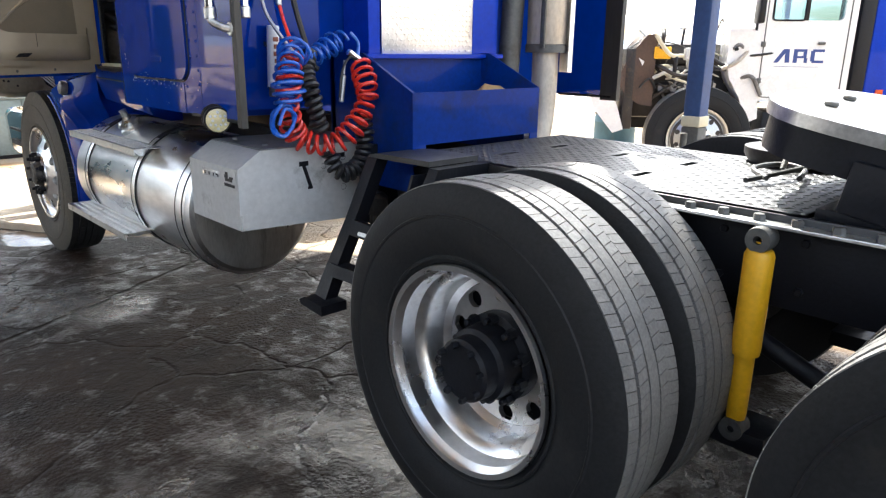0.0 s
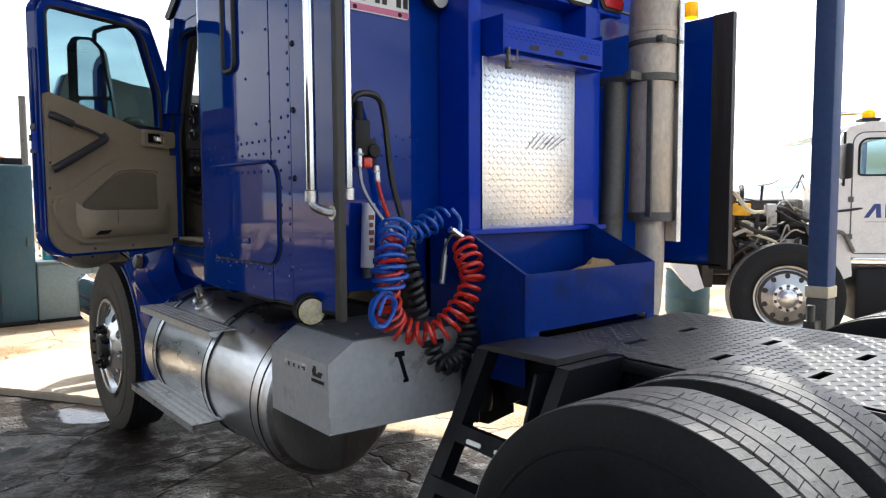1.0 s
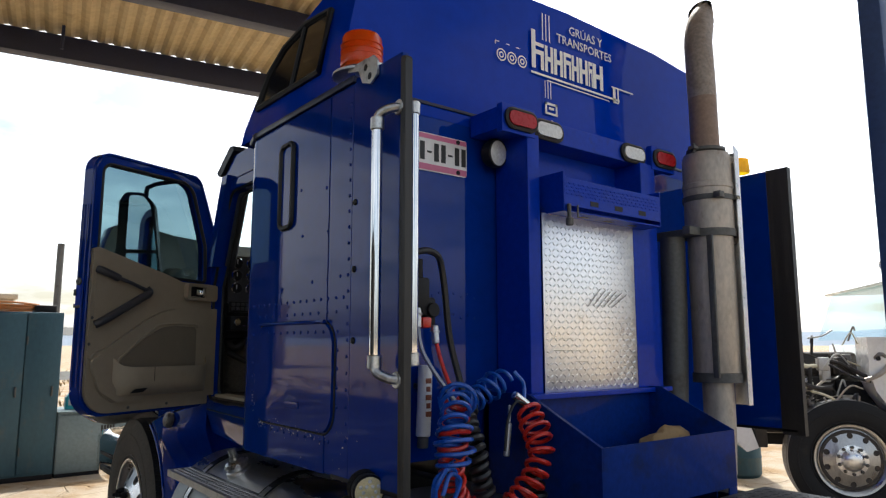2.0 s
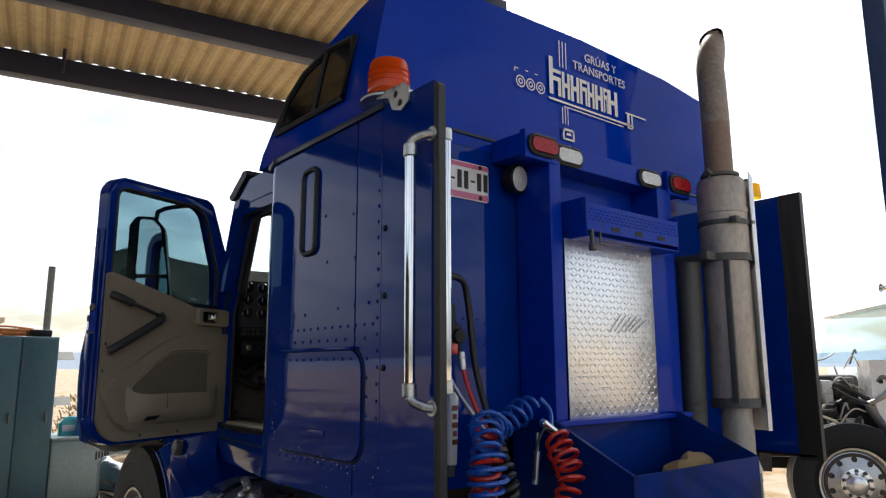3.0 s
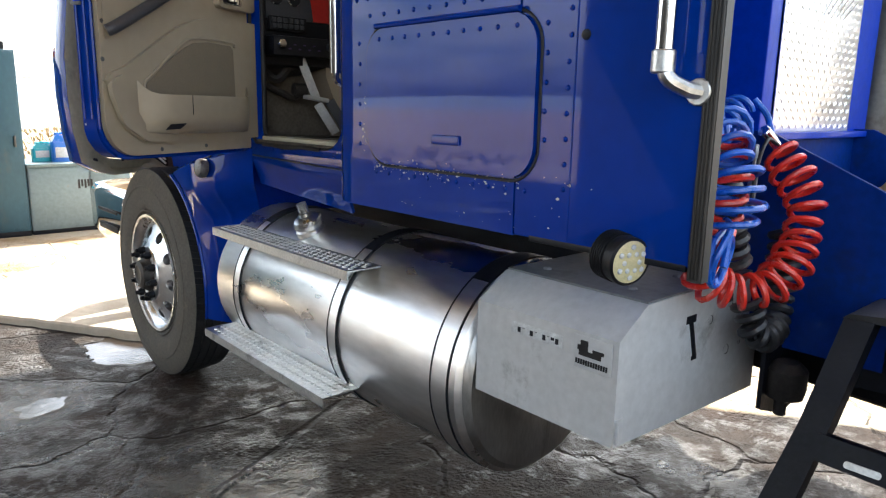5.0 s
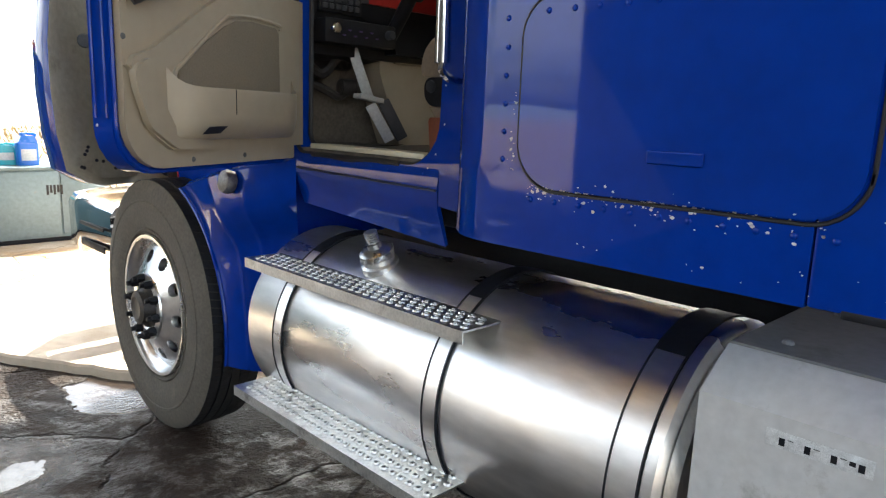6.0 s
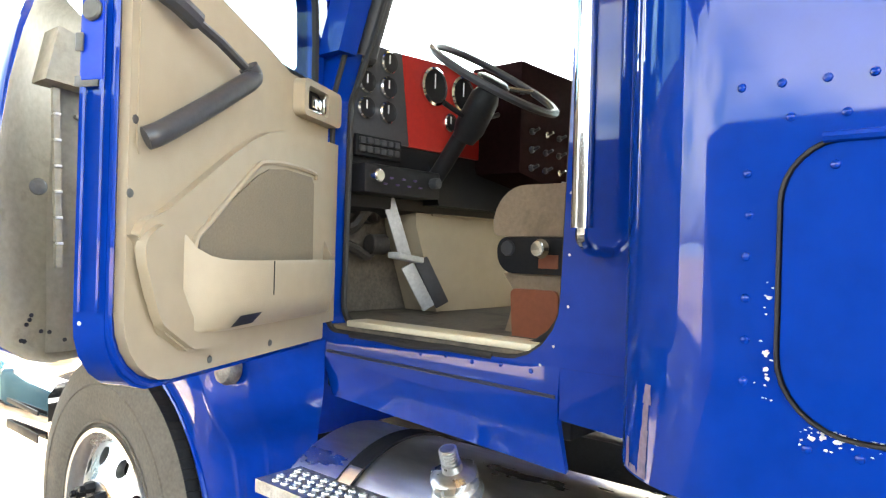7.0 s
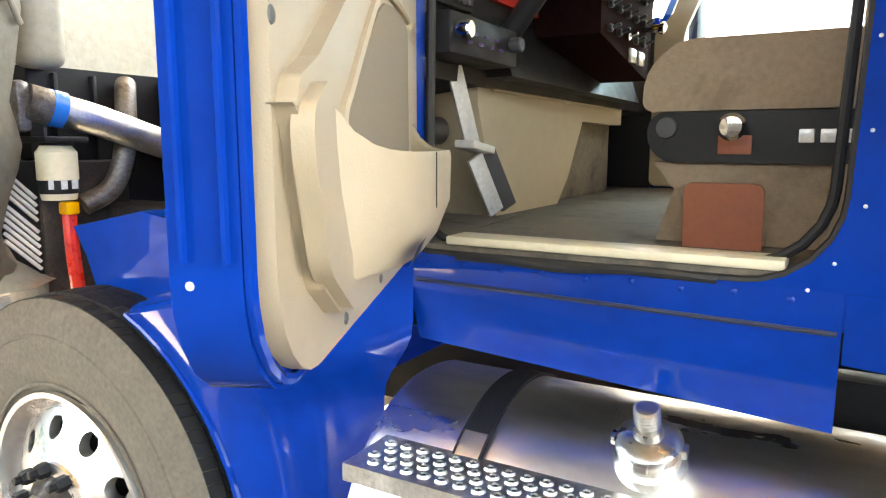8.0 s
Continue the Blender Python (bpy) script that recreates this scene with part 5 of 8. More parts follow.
    # orange beacon on a bracket at the fairing's top
    b = part("beacon_bracket", join(prism([(1.135, 2.455), (1.175, 2.435), (1.225, 2.452), (1.25, 2.50), (1.315, 2.515), (1.315, 2.525), (1.16, 2.525), (1.135, 2.50)], "x", -1.254, -1.247, 0.002), lathe((-1.185, 1.345, 2.521), (0, 0, 1), [(0, 0), (0.10, 0), (0.10, 0.008), (0, 0.008)], 28), box(-1.254, -1.16, 1.20, 1.315, 2.521, 2.529, 0.002)), step_metal, s, "drilled steel bracket plate")
    b.location.z = -0.016
    part("beacon", lathe((-1.185, 1.345, 2.535), (0, 0, 1), [(0.072, 0), (0.074, 0.01), (0.074, 0.02), (0.072, 0.024), (0.074, 0.03), (0.069, 0.125), (0.062, 0.138), (0.03, 0.145), (0, 0.146)], 32), orange_lens, b, "orange flashing beacon")
    for i in range(4):
        part("lens_rib", lathe((-1.185, 1.345, 2.572 + i * 0.02), (0, 0, 1), [(0.0715, -0.004), (0.0745, 0), (0.0715, 0.004)], 32), orange_lens, b)
    part("beacon_base", lathe((-1.185, 1.345, 2.529), (0, 0, 1), [(0, 0), (0.077, 0), (0.077, 0.012), (0.074, 0.016), (0, 0.016)], 28), dark_plastic, b)
    for yy, z in ((1.180, 2.462), (1.205, 2.498)):
        part("hole", lathe((-1.254, yy, z), (-1, 0, 0), [(0.012, 0), (0.008, 0.001), (0, 0.001)], 12), black, b)
    # right-hand amber beacon on the other fairing
    part("amber_beacon", lathe((1.045, 1.20, 2.487), (0, 0, 1), [(0.040, 0), (0.042, 0.01), (0.037, 0.075), (0.02, 0.083), (0, 0.084)], 24), yellow_lens, s, "yellow beacon")
    # drawn mark on the roof cap: bars for the name, plain words beneath the crane lines
    def bar(x0, x1, z0, z1, slope=0.0, off=0.0):
        bm = bmesh.new()
        vs = [bm.verts.new((x, 1.4395 - off, z + 0.096)) for x, z in ((x0, z0), (x1, z0), (x1, z1), (x0, z1))]
        bm.faces.new(vs)
        return bm
    blocks = []
    widths = (0.085, 0.06, 0.065, 0.055, 0.055, 0.065, 0.03, 0.085)
    xx = -0.255
    for i, wd in enumerate(widths):
        tall = 0.055 if i in (0, 7) else 0.0
        hh = 0.125
        # each letter space is an open block of strokes
        if i % 3 == 0:
            blocks += [bar(xx, xx + wd * 0.30, 2.725, 2.725 + hh + tall), bar(xx + wd * 0.68, xx + wd * 0.92, 2.725, 2.725 + hh * 0.55), bar(xx + wd * 0.30, xx + wd * 0.92, 2.725 + hh * 0.55, 2.725 + hh * 0.72), bar(xx + wd * 0.30, xx + wd * 0.92, 2.725 + hh * 0.86, 2.725 + hh)]
        else:
            blocks += [bar(xx, xx + wd * 0.30, 2.725, 2.725 + hh), bar(xx + wd * 0.62, xx + wd * 0.90, 2.725, 2.725 + hh), bar(xx + wd * 0.30, xx + wd * 0.62, 2.725 + hh * 0.42, 2.725 + hh * 0.6)]
        xx += wd
    blocks += [bar(-0.26, 0.36, 2.698, 2.708), bar(-0.16, 0.28, 2.682, 2.687), bar(0.30, 0.47, 2.760, 2.768), bar(0.31, 0.33, 2.690, 2.760), bar(0.345, 0.355, 2.690, 2.760), bar(0.31, 0.355, 2.685, 2.692)]
    blocks += [bar(-0.185 + k * 0.022, -0.179 + k * 0.022, 2.870, 3.000) for k in range(3)]
    blocks += [bar(-0.175 + k * 0.018, -0.170 + k * 0.018, 2.600, 2.680) for k in range(3)]
    blocks += [bar(-0.175, -0.095, 2.570, 2.582), bar(-0.175, -0.163, 2.530, 2.582), bar(-0.107, -0.095, 2.530, 2.582), bar(-0.175, -0.095, 2.526, 2.536), bar(-0.15, -0.118, 2.550, 2.562)]
    blocks += [bar(-0.475, -0.45, 2.785, 2.790), bar(-0.475, -0.470, 2.770, 2.790), bar(-0.41, -0.39, 2.786, 2.790), bar(-0.35, -0.33, 2.786, 2.790)]
    part("roof_mark", join(*blocks), logo_white, s, "white drawn crane mark with barred lettering", smooth=False)
    for k in range(3):
        part("drawn_wheel", join(*[lathe((-0.438 + k * 0.062, 1.4395, 2.828), (0, -1, 0), [(r0, 0), (r1, 0.0003)], 20) for r0, r1 in ((0.028, 0.022), (0.014, 0.008))]), logo_white, s, smooth=False)
    part("drawn_hook", tube(spline([(-0.135, 1.439, 2.595), (-0.135, 1.439, 2.575), (-0.118, 1.439, 2.555), (-0.135, 1.439, 2.548), (-0.155, 1.439, 2.565)], 5), 0.006, 6), logo_white, s)
    up = Matrix.Rotation(math.pi / 2, 4, "X")
    part("words", text_mesh("GRÚAS Y", 0.060, Matrix.Translation((-0.005, 1.4395, 3.045)) @ up), logo_white, s, "white words", smooth=False)
    part("words", text_mesh("TRANSPORTES", 0.060, Matrix.Translation((-0.09, 1.4395, 2.985)) @ up), logo_white, s, "white words", smooth=False)
    return s


dark_glass_solid = material("dark_window", (0.006, 0.007, 0.009), 0.08, 0.0, 0.05, 3.0, coat=0.1, rough_vary=0.02, spec=0.25)
sleeper_ob = sleeper()


def number_plate():
    p = new("number_plate")
    p.parent = truck
    p["label"] = "white and pink licence plate with barred characters"
    part("sheet", prism(rounded(-0.932, -0.632, 2.257, 2.407, 0.012, 3), "y", 1.444, 1.447, 0.0005), white_paint, p)
    part("band", join(box(-0.930, -0.634, 1.4425, 1.4438, 2.261, 2.285, 0), box(-0.930, -0.634, 1.4425, 1.4438, 2.385, 2.403, 0)), pink, p, smooth=False)
    for i in range(8):
        part("character", box(-0.897 + i * 0.034, -0.875 + i * 0.034, 1.4425, 1.4438, *((2.329, 2.337) if i in (2, 5) else (2.299, 2.371)), 0), logo_black, p, smooth=False)
    for x in (-0.677, -0.887):
        for z in (2.395, 2.271):
            part("screw", dome((x, 1.4425, z), (0, -1, 0), 0.010, 0.5), dark_plastic, p)


number_plate()


def back_frame():
    f = new("headache_rack")
    f.parent = truck
    f["label"] = "blue steel rack with bright chequer plate behind the sleeper"
    for x0, x1 in ((-0.478, -0.41), (0.25, 0.36)):
        part("upright", join(box(x0, x1, 1.255, 1.442, 1.02, 2.43, 0.006)), blue_flat, f)
    part("top_bar", box(-0.615, 0.515, 1.28, 1.442, 2.425, 2.515, 0.006), blue_flat, f)
    for fx in (-0.615, 0.335):
        part("top_flange", box(fx, fx + 0.18, 1.25, 1.282, 2.41, 2.525, 0.004), blue_flat, f)
    part("inner_panel", box(-0.41, 0.25, 1.40, 1.44, 1.30, 2.425, 0.003), blue_flat, f)
    pl = part("chequer_panel", box(-0.408, 0.168, 1.250, 1.254, 1.415, 2.115, 0.001), tread_plate, f, "bright aluminium chequer plate with scratches")
    treads_on(pl, tread_plate, -0.404, 0.164, 1.418, 2.112, 1.2500, 0.0235, up=False)
    for i in range(8):
        sl = 0.034 + 0.008 * ((i * 5) % 4)
        part("scratch", moved(box(-sl, sl, -0.0005, 0.0005, -0.0014, 0.0014, 0), Matrix.Translation((-0.13 + 0.026 * i, 1.2462, 1.775 + 0.008 * ((i * 3) % 4))) @ Matrix.Rotation(radians(-44 + 2 * i), 4, "Y")), engine_grey, pl, smooth=False)
    for i, (sx, sz, sl) in enumerate(((-0.30, 1.62, 0.06), (-0.26, 1.575, 0.10), (-0.20, 1.53, 0.04))):
        part("scratch", box(sx - sl, sx + sl, 1.2457, 1.2467, sz - 0.0006, sz + 0.0006, 0), engine_grey, pl, smooth=False)
    part("side_strip", box(0.17, 0.249, 1.25, 1.30, 1.41, 2.115, 0.002), blue_flat, f)
    part("lower_lip", box(-0.525, 0.36, 1.21, 1.26, 1.395, 1.415, 0.003), blue_flat, f)
    # folded shelf with slots
    sh = part("shelf", prism([(1.235, 2.265), (1.245, 2.265), (1.245, 2.14), (1.40, 2.10), (1.40, 2.09), (1.235, 2.13)], "x", -0.375, 0.245, 0.002), blue_flat, f, "blue folded chequer plate shelf")
    face = join(box(-0.375, 0.245, 1.158, 1.164, 2.135, 2.247, 0.002), box(-0.375, 0.245, 1.158, 1.40, 2.112, 2.118, 0.002), box(-0.381, -0.375, 1.158, 1.42, 2.112, 2.27, 0.002), box(0.245, 0.251, 1.158, 1.42, 2.112, 2.27, 0.002))
    part("shelf_face", face, blue_flat, sh)
    for x in (-0.20, -0.045, 0.115):
        part("slot", box(x - 0.025, x + 0.025, 1.1565, 1.158, 2.148, 2.168, 0), black, sh, smooth=False)
        part("slot", box(x - 0.028, x + 0.022, 1.20, 1.22, 2.1105, 2.112, 0), black, sh, smooth=False)
    treads_on(sh, blue_flat, -0.37, 0.24, 2.175, 2.244, 1.158, 0.014, up=False)
    part("pin", join(cyl((-0.36, 1.15, 2.075), (-0.36, 1.15, 2.14), 0.008, 12), cyl((-0.36, 1.15, 2.055), (-0.36, 1.15, 2.085), 0.015, 12)), dull_steel, sh)
    part("pin_clip", cyl((-0.31, 1.15, 2.09), (-0.31, 1.15, 2.14), 0.004, 8), dull_steel, sh)
    # lamps in the top bar
    for x, mat, lab in ((-0.517, red_lens, "red oval lamp"), (-0.335, white_lens, "white oval lamp"), (0.228, white_lens, "white oval lamp"), (0.428, red_lens, "red oval lamp")):
        y = 1.25 if mat is red_lens else 1.28
        l = part("lamp_lens", prism(rounded(x - 0.073, x + 0.073, 2.440, 2.496, 0.027, 6), "y", y - 0.018, y, 0.008), mat, f, lab)
        part("bezel", ring_of(rounded(x - 0.080, x + 0.080, 2.433, 2.503, 0.034, 6), "y", y - 0.006, 0.010), seal, l)
    for x in (-0.55, 0.40):
        r = part("work_lamp", lathe((x + 0.02, 1.40, 2.365), (0.15, -1, -0.1), [(0, -0.02), (0.05, -0.02), (0.058, 0.0), (0.058, 0.028), (0.052, 0.034), (0.050, 0.030)], 26), dark_plastic, f, "round work lamp")
        part("lens", lathe((x + 0.02, 1.40, 2.365), (0.15, -1, -0.1), [(0.050, 0.030), (0.03, 0.034), (0, 0.035)], 26), white_lens, r)
        part("bracket", box(x + 0.005, x + 0.035, 1.40, 1.44, 2.38, 2.41, 0.003), dark_plastic, r)
    # tool bin at the bottom
    x0, x1 = -0.548, 0.232
    side = [(0.862, 1.055), (1.26, 1.055), (1.26, 1.42), (1.19, 1.42), (0.862, 1.268)]
    b = part("tool_bin", prism([(0.862, 1.055), (1.252, 1.055), (1.252, 1.41), (1.246, 1.41), (1.246, 1.061), (0.868, 1.061), (0.868, 1.268), (0.862, 1.268)], "x", x0, x1, 0.001), blue_bin, f, "blue welded sheet steel tool bin")
    for bx in (x0 - 0.006, x1):
        part("end_plate", prism(side, "x", bx, bx + 0.006, 0.001), blue_bin, b)
    part("leg", box(x0 - 0.006, x0 + 0.06, 0.862, 0.868, 0.97, 1.055, 0.001), blue_bin, b)
    part("leg", box(x1 - 0.05, x1 + 0.006, 0.862, 0.868, 0.97, 1.055, 0.001), blue_bin, b)
    part("side_plate", join(prism([(0.862, 0.86), (1.43, 0.86), (1.43, 1.42), (1.19, 1.42), (0.862, 1.268)], "x", x0 - 0.014, x0 - 0.007, 0.001), box(x0 - 0.014, x0 + 0.03, 1.40, 1.44, 0.80, 1.43, 0.002)), blue_bin, b)
    part("far_plate", prism([(0.95, 0.95), (1.43, 0.95), (1.43, 1.42), (1.19, 1.42), (0.95, 1.268)], "x", x1 + 0.007, x1 + 0.013, 0.001), blue_bin, b)


back_frame()


def exhaust():
    cx, cy = 0.645, 1.16
    e = new("exhaust_stack")
    e.parent = truck
    e["label"] = "tall heat-stained exhaust stack with chequered guard"
    part("muffler", lathe((cx, cy, 1.43), (0, 0, 1), [(0.06, 0), (0.098, 0.012), (0.104, 0.03), (0.104, 0.50), (0.104, 0.68), (0.112, 0.685), (0.112, 0.90), (0.116, 0.905), (0.116, 0.925), (0.112, 0.93), (0.112, 1.05), (0.104, 1.075), (0.075, 1.085)], 40), rusty_steel, e, "stained steel muffler")
    part("exhaust_pipe", tube([(cx, cy, 2.50), (cx - 0.002, cy, 2.65), (cx - 0.004, cy, 2.80)], 0.066, 24), brown_pipe, e, "scorched brown pipe")
    tip = tube(spline([(cx - 0.004, cy, 2.795), (cx - 0.008, cy, 2.90), (cx - 0.012, cy, 3.00), (cx + 0.004, cy + 0.01, 3.10), (cx + 0.05, cy + 0.02, 3.20), (cx + 0.13, cy + 0.03, 3.29)], 6), 0.067, 24)
    for v in tip.verts:
        v.co.x = min(v.co.x, cx + 0.068)
    part("pipe_tip", tip, pipe_grey, e, "grey weathered pipe tip bent outward and cut upright")
    mouth = lathe((cx + 0.0685, cy + 0.02, 3.205), (1, 0, 0), [(0.052, 0), (0, 0.0006)], 22)
    for v in mouth.verts:
        v.co.z = 3.205 + (v.co.z - 3.205) * 1.6
    part("mouth", mouth, black, e, smooth=False)
    part("clamp", join(lathe((cx, cy, 2.53), (0, 0, 1), [(0.068, -0.02), (0.090, -0.010), (0.090, 0.004), (0.068, 0.010)], 28), box(cx - 0.125, cx - 0.07, cy - 0.018, cy + 0.018, 2.518, 2.534, 0.003), box(cx + 0.07, cx + 0.115, cy - 0.018, cy + 0.018, 2.518, 2.534, 0.003), cyl((cx - 0.10, cy, 2.50), (cx - 0.10, cy, 2.55), 0.008, 8), cyl((cx + 0.10, cy, 2.50), (cx + 0.10, cy, 2.55), 0.008, 8)), dull_steel, e, "bolted flange clamp")
    part("band_clamp", join(lathe((cx, cy, 2.285), (0, 0, 1), [(0.112, -0.012), (0.118, -0.012), (0.118, 0.012), (0.112, 0.012)], 32), box(cx - 0.11, cx - 0.07, cy - 0.125, cy - 0.09, 2.27, 2.30, 0.004), box(cx + 0.03, cx + 0.07, cy - 0.125, cy - 0.10, 2.272, 2.298, 0.004)), dull_steel, e, "band clamp with bolts")
    part("lower_pipe", tube(spline([(cx, cy, 1.44), (cx, cy, 1.25), (cx - 0.01, cy, 1.10), (cx - 0.05, cy - 0.01, 0.98), (cx - 0.12, cy, 0.90)], 6), 0.070, 20), rusty_steel, e)
    part("heat_wrap", tube(spline([(cx - 0.13, cy + 0.12, 2.10), (cx - 0.135, cy + 0.12, 1.8), (cx - 0.15, cy + 0.12, 1.5), (cx - 0.17, cy + 0.12, 1.2), (cx - 0.17, cy + 0.10, 0.95)], 5), 0.058, 16), dull_steel, e, "dull grey flexible pipe")
    part("support", join(box(cx - 0.20, cx + 0.10, cy - 0.02, cy + 0.02, 2.10, 2.14, 0.004), box(cx - 0.13, cx - 0.10, cy + 0.02, cy + 0.30, 2.10, 2.14, 0.004), lathe((cx, cy, 2.10), (0, 0, 1), [(0.105, 0), (0.119, 0.0), (0.119, 0.035), (0.105, 0.035)], 36)), dull_steel, e)
    g = part("guard", prism([(0.682, 1.325), (0.718, 1.325), (0.718, 2.515), (0.682, 2.535)], "y", cy - 0.125, cy - 0.121, 0.001), tread_plate, e, "bright chequered guard strip")
    part("guard_fold", box(0.718, 0.722, cy - 0.123, cy - 0.04, 1.325, 2.51, 0.001), tread_plate, g)
    treads_on(g, tread_plate, 0.684, 0.716, 1.33, 2.50, cy - 0.125, 0.0235, up=False)
    part("end_band", lathe((cx, cy, 1.43), (0, 0, 1), [(0.098, -0.004), (0.110, -0.004), (0.110, 0.035), (0.104, 0.04)], 32), dull_steel, e, "dark clamp at the muffler's foot")
    part("strap_bar", box(cx - 0.112, cx - 0.098, cy - 0.075, cy - 0.045, 1.45, 2.10, 0.004), dull_steel, e)


exhaust()


# ---- cab ----
CX = 1.03
SILL = 1.333


def cab():
    c = new("cab")
    c.parent = truck
    c["label"] = "blue cab with worn tan interior"
    # left side wall with the door opening
    op = round_poly([(2.462, SILL - 0.03), (3.170, SILL - 0.03), (3.165, 1.92), (3.110, 2.06), (2.960, 2.42), (2.425, 2.42)], (0.13, 0.05, 0.06, 0.06, 0.08, 0.08))
    outer = round_poly([(2.17, 1.245), (3.22, 1.245), (3.22, 1.98), (3.165, 2.04), (2.985, 2.505), (2.17, 2.505)], (0.01, 0.01, 0.02, 0.02, 0.03, 0.02))
    side = part("side_wall", plate_with_hole(outer, op, "x", -CX, -CX + 0.07, 0.006), blue, c, "blue cab side round the open doorway")
    part("door_seal", ring_of([(y, z) for y, z in op], "x", -CX + 0.012, 0.008, 8), seal, side, "black rubber door seal")
    part("door_seal_inner", ring_of(round_poly([(2.480, SILL - 0.01), (3.150, SILL - 0.01), (3.142, 1.91), (3.068, 2.05), (2.92, 2.40), (2.445, 2.40)], (0.12, 0.05, 0.06, 0.06, 0.08, 0.08)), "x", -CX + 0.055, 0.008, 8), seal, side)
    # right side wall with its window
    op2 = round_poly([(2.42, 1.86), (3.10, 1.86), (3.085, 1.98), (3.05, 2.06), (2.92, 2.40), (2.42, 2.40)], (0.07, 0.04, 0.02, 0.02, 0.07, 0.07))
    outer2 = outer
    far = part("far_wall", plate_with_hole(outer2, op2, "x", CX - 0.07, CX, 0.006), blue, c, "far cab side with window")
    fd = part("far_trim", plate_with_hole(round_poly([(2.34, 1.33), (3.19, 1.33), (3.19, 1.96), (3.12, 2.04), (2.97, 2.45), (2.34, 2.45)], (0.03,) * 6), round_poly([(2.44, 1.88), (3.08, 1.88), (3.065, 1.98), (3.03, 2.06), (2.90, 2.38), (2.44, 2.38)], (0.07, 0.04, 0.02, 0.02, 0.07, 0.07)), "x", CX - 0.11, CX - 0.07, 0.01), beige, c, "beige far door trim")
    part("pull", join(box(CX - 0.125, CX - 0.108, 2.95, 3.07, 1.72, 1.80, 0.01), tube(spline([(CX - 0.13, 2.45, 1.80), (CX - 0.15, 2.60, 1.76), (CX - 0.13, 2.78, 1.66)], 6), 0.014)), dark_plastic, fd)
    gl = part("far_glass", box(CX - 0.045, CX - 0.040, 2.40, 3.10, 1.84, 2.42, 0), glass, far, smooth=False)
    gl.visible_shadow = False
    part("far_mirror_arm", join(tube([(CX + 0.02, 3.1, 2.4), (CX + 0.35, 3.12, 2.38), (CX + 0.35, 3.12, 1.75), (CX + 0.02, 3.1, 1.78)], 0.014), box(CX + 0.24, CX + 0.46, 3.08, 3.13, 1.78, 2.32, 0.03)), dark_plastic, far)
    # roof, rear wall, floor, cowl
    part("cab_roof", prism([(2.17, 2.475), (2.95, 2.475), (3.02, 2.515), (2.90, 2.60), (2.17, 2.615)], "x", -CX - 0.005, CX + 0.005, 0.025, 3), blue, c)
    part("headliner", box(-CX + 0.07, CX - 0.07, 2.20, 3.0, 2.445, 2.472, 0.005), beige, c, "beige headliner")
    part("sun_visor", prism([(3.045, 2.525), (3.085, 2.520), (3.115, 2.545), (2.935, 2.655), (2.885, 2.650), (2.880, 2.625)], "x", -1.05, 1.05, 0.012), dark_plastic, c, "dark exterior sun visor")
    part("rear_panel", box(-CX + 0.07, CX - 0.07, 2.305, 2.325, 1.33, 2.47, 0.004), beige, c)
    fl = part("floor", box(-CX + 0.02, CX - 0.02, 2.19, 3.42, SILL - 0.05, SILL - 0.012, 0.004), floor_mat, c, "worn dirty rubber floor mat")
    part("threshold", box(-CX + 0.012, -CX + 0.085, 2.53, 3.09, SILL - 0.012, SILL + 0.004, 0.004), cream, c, "scuffed cream sill plate")
    part("torn_seal", tube(spline([(-CX + 0.004, 2.62, SILL - 0.03), (-CX - 0.004, 2.75, SILL - 0.026), (-CX + 0.0, 2.86, SILL - 0.034), (-CX - 0.004, 2.97, SILL - 0.028), (-CX + 0.002, 3.06, SILL - 0.03)], 6), 0.008, 8), seal, c, "torn rubber sill strip")
    skirt = prism([(-1.035, 1.245), (-1.03, 1.30), (-1.02, 1.30), (-1.02, 1.20), (-0.985, 1.09), (-0.995, 1.085), (-1.032, 1.19)], "y", 2.455, 3.16, 0.003)
    for v in skirt.verts:
        if v.co.z < 1.2:
            v.co.z += 0.045 * (v.co.y - 2.455) / 0.70
    part("skirt", skirt, blue, c, "blue lower cab skirt panel")
    part("skirt_joint", tube([(-1.036, 2.46, 1.243), (-1.036, 3.14, 1.255)], 0.004, 6), beam_blue, c)
    rv = part("rivet", dome((-1.03, 2.52, 1.285), (-1, 0, 0), 0.006, 0.6), blue, c)
    for i in range(1, 9):
        twin(rv, c, Matrix.Translation((0, 0.075 * i, 0.0 + 0.004 * (i % 2))))
    for y, z in ((2.47, 1.34), (2.50, 1.30), (2.44, 1.42), (2.44, 1.52), (2.44, 1.64)):
        part("chip", dome((-1.03, y, z), (-1, 0, 0), 0.003, 0.3), chip, c)
    part("corner_panel", prism([(2.25, 1.185), (2.452, 1.20), (2.452, 1.30), (2.25, 1.30)], "x", -1.032, -0.97, 0.004), blue, c)
    # rear corner of the cab and the dark boot to the sleeper
    part("boot", box(-0.98, 0.98, 2.10, 2.18, 1.25, 2.45, 0.02), rubber, c, "black rubber boot between cab and sleeper")
    part("belly", box(-0.90, 0.90, 2.5, 3.3, 1.12, 1.30, 0.01), black, c)
    part("firewall", box(-0.98, 0.98, 3.40, 3.44, 0.95, 2.02, 0.006), blue_flat, c)
    part("cowl", prism([(3.41, 1.95), (3.56, 1.86), (3.56, 1.92), (3.45, 2.00), (3.41, 2.01)], "x", -1.02, 1.02, 0.015), blue, c)
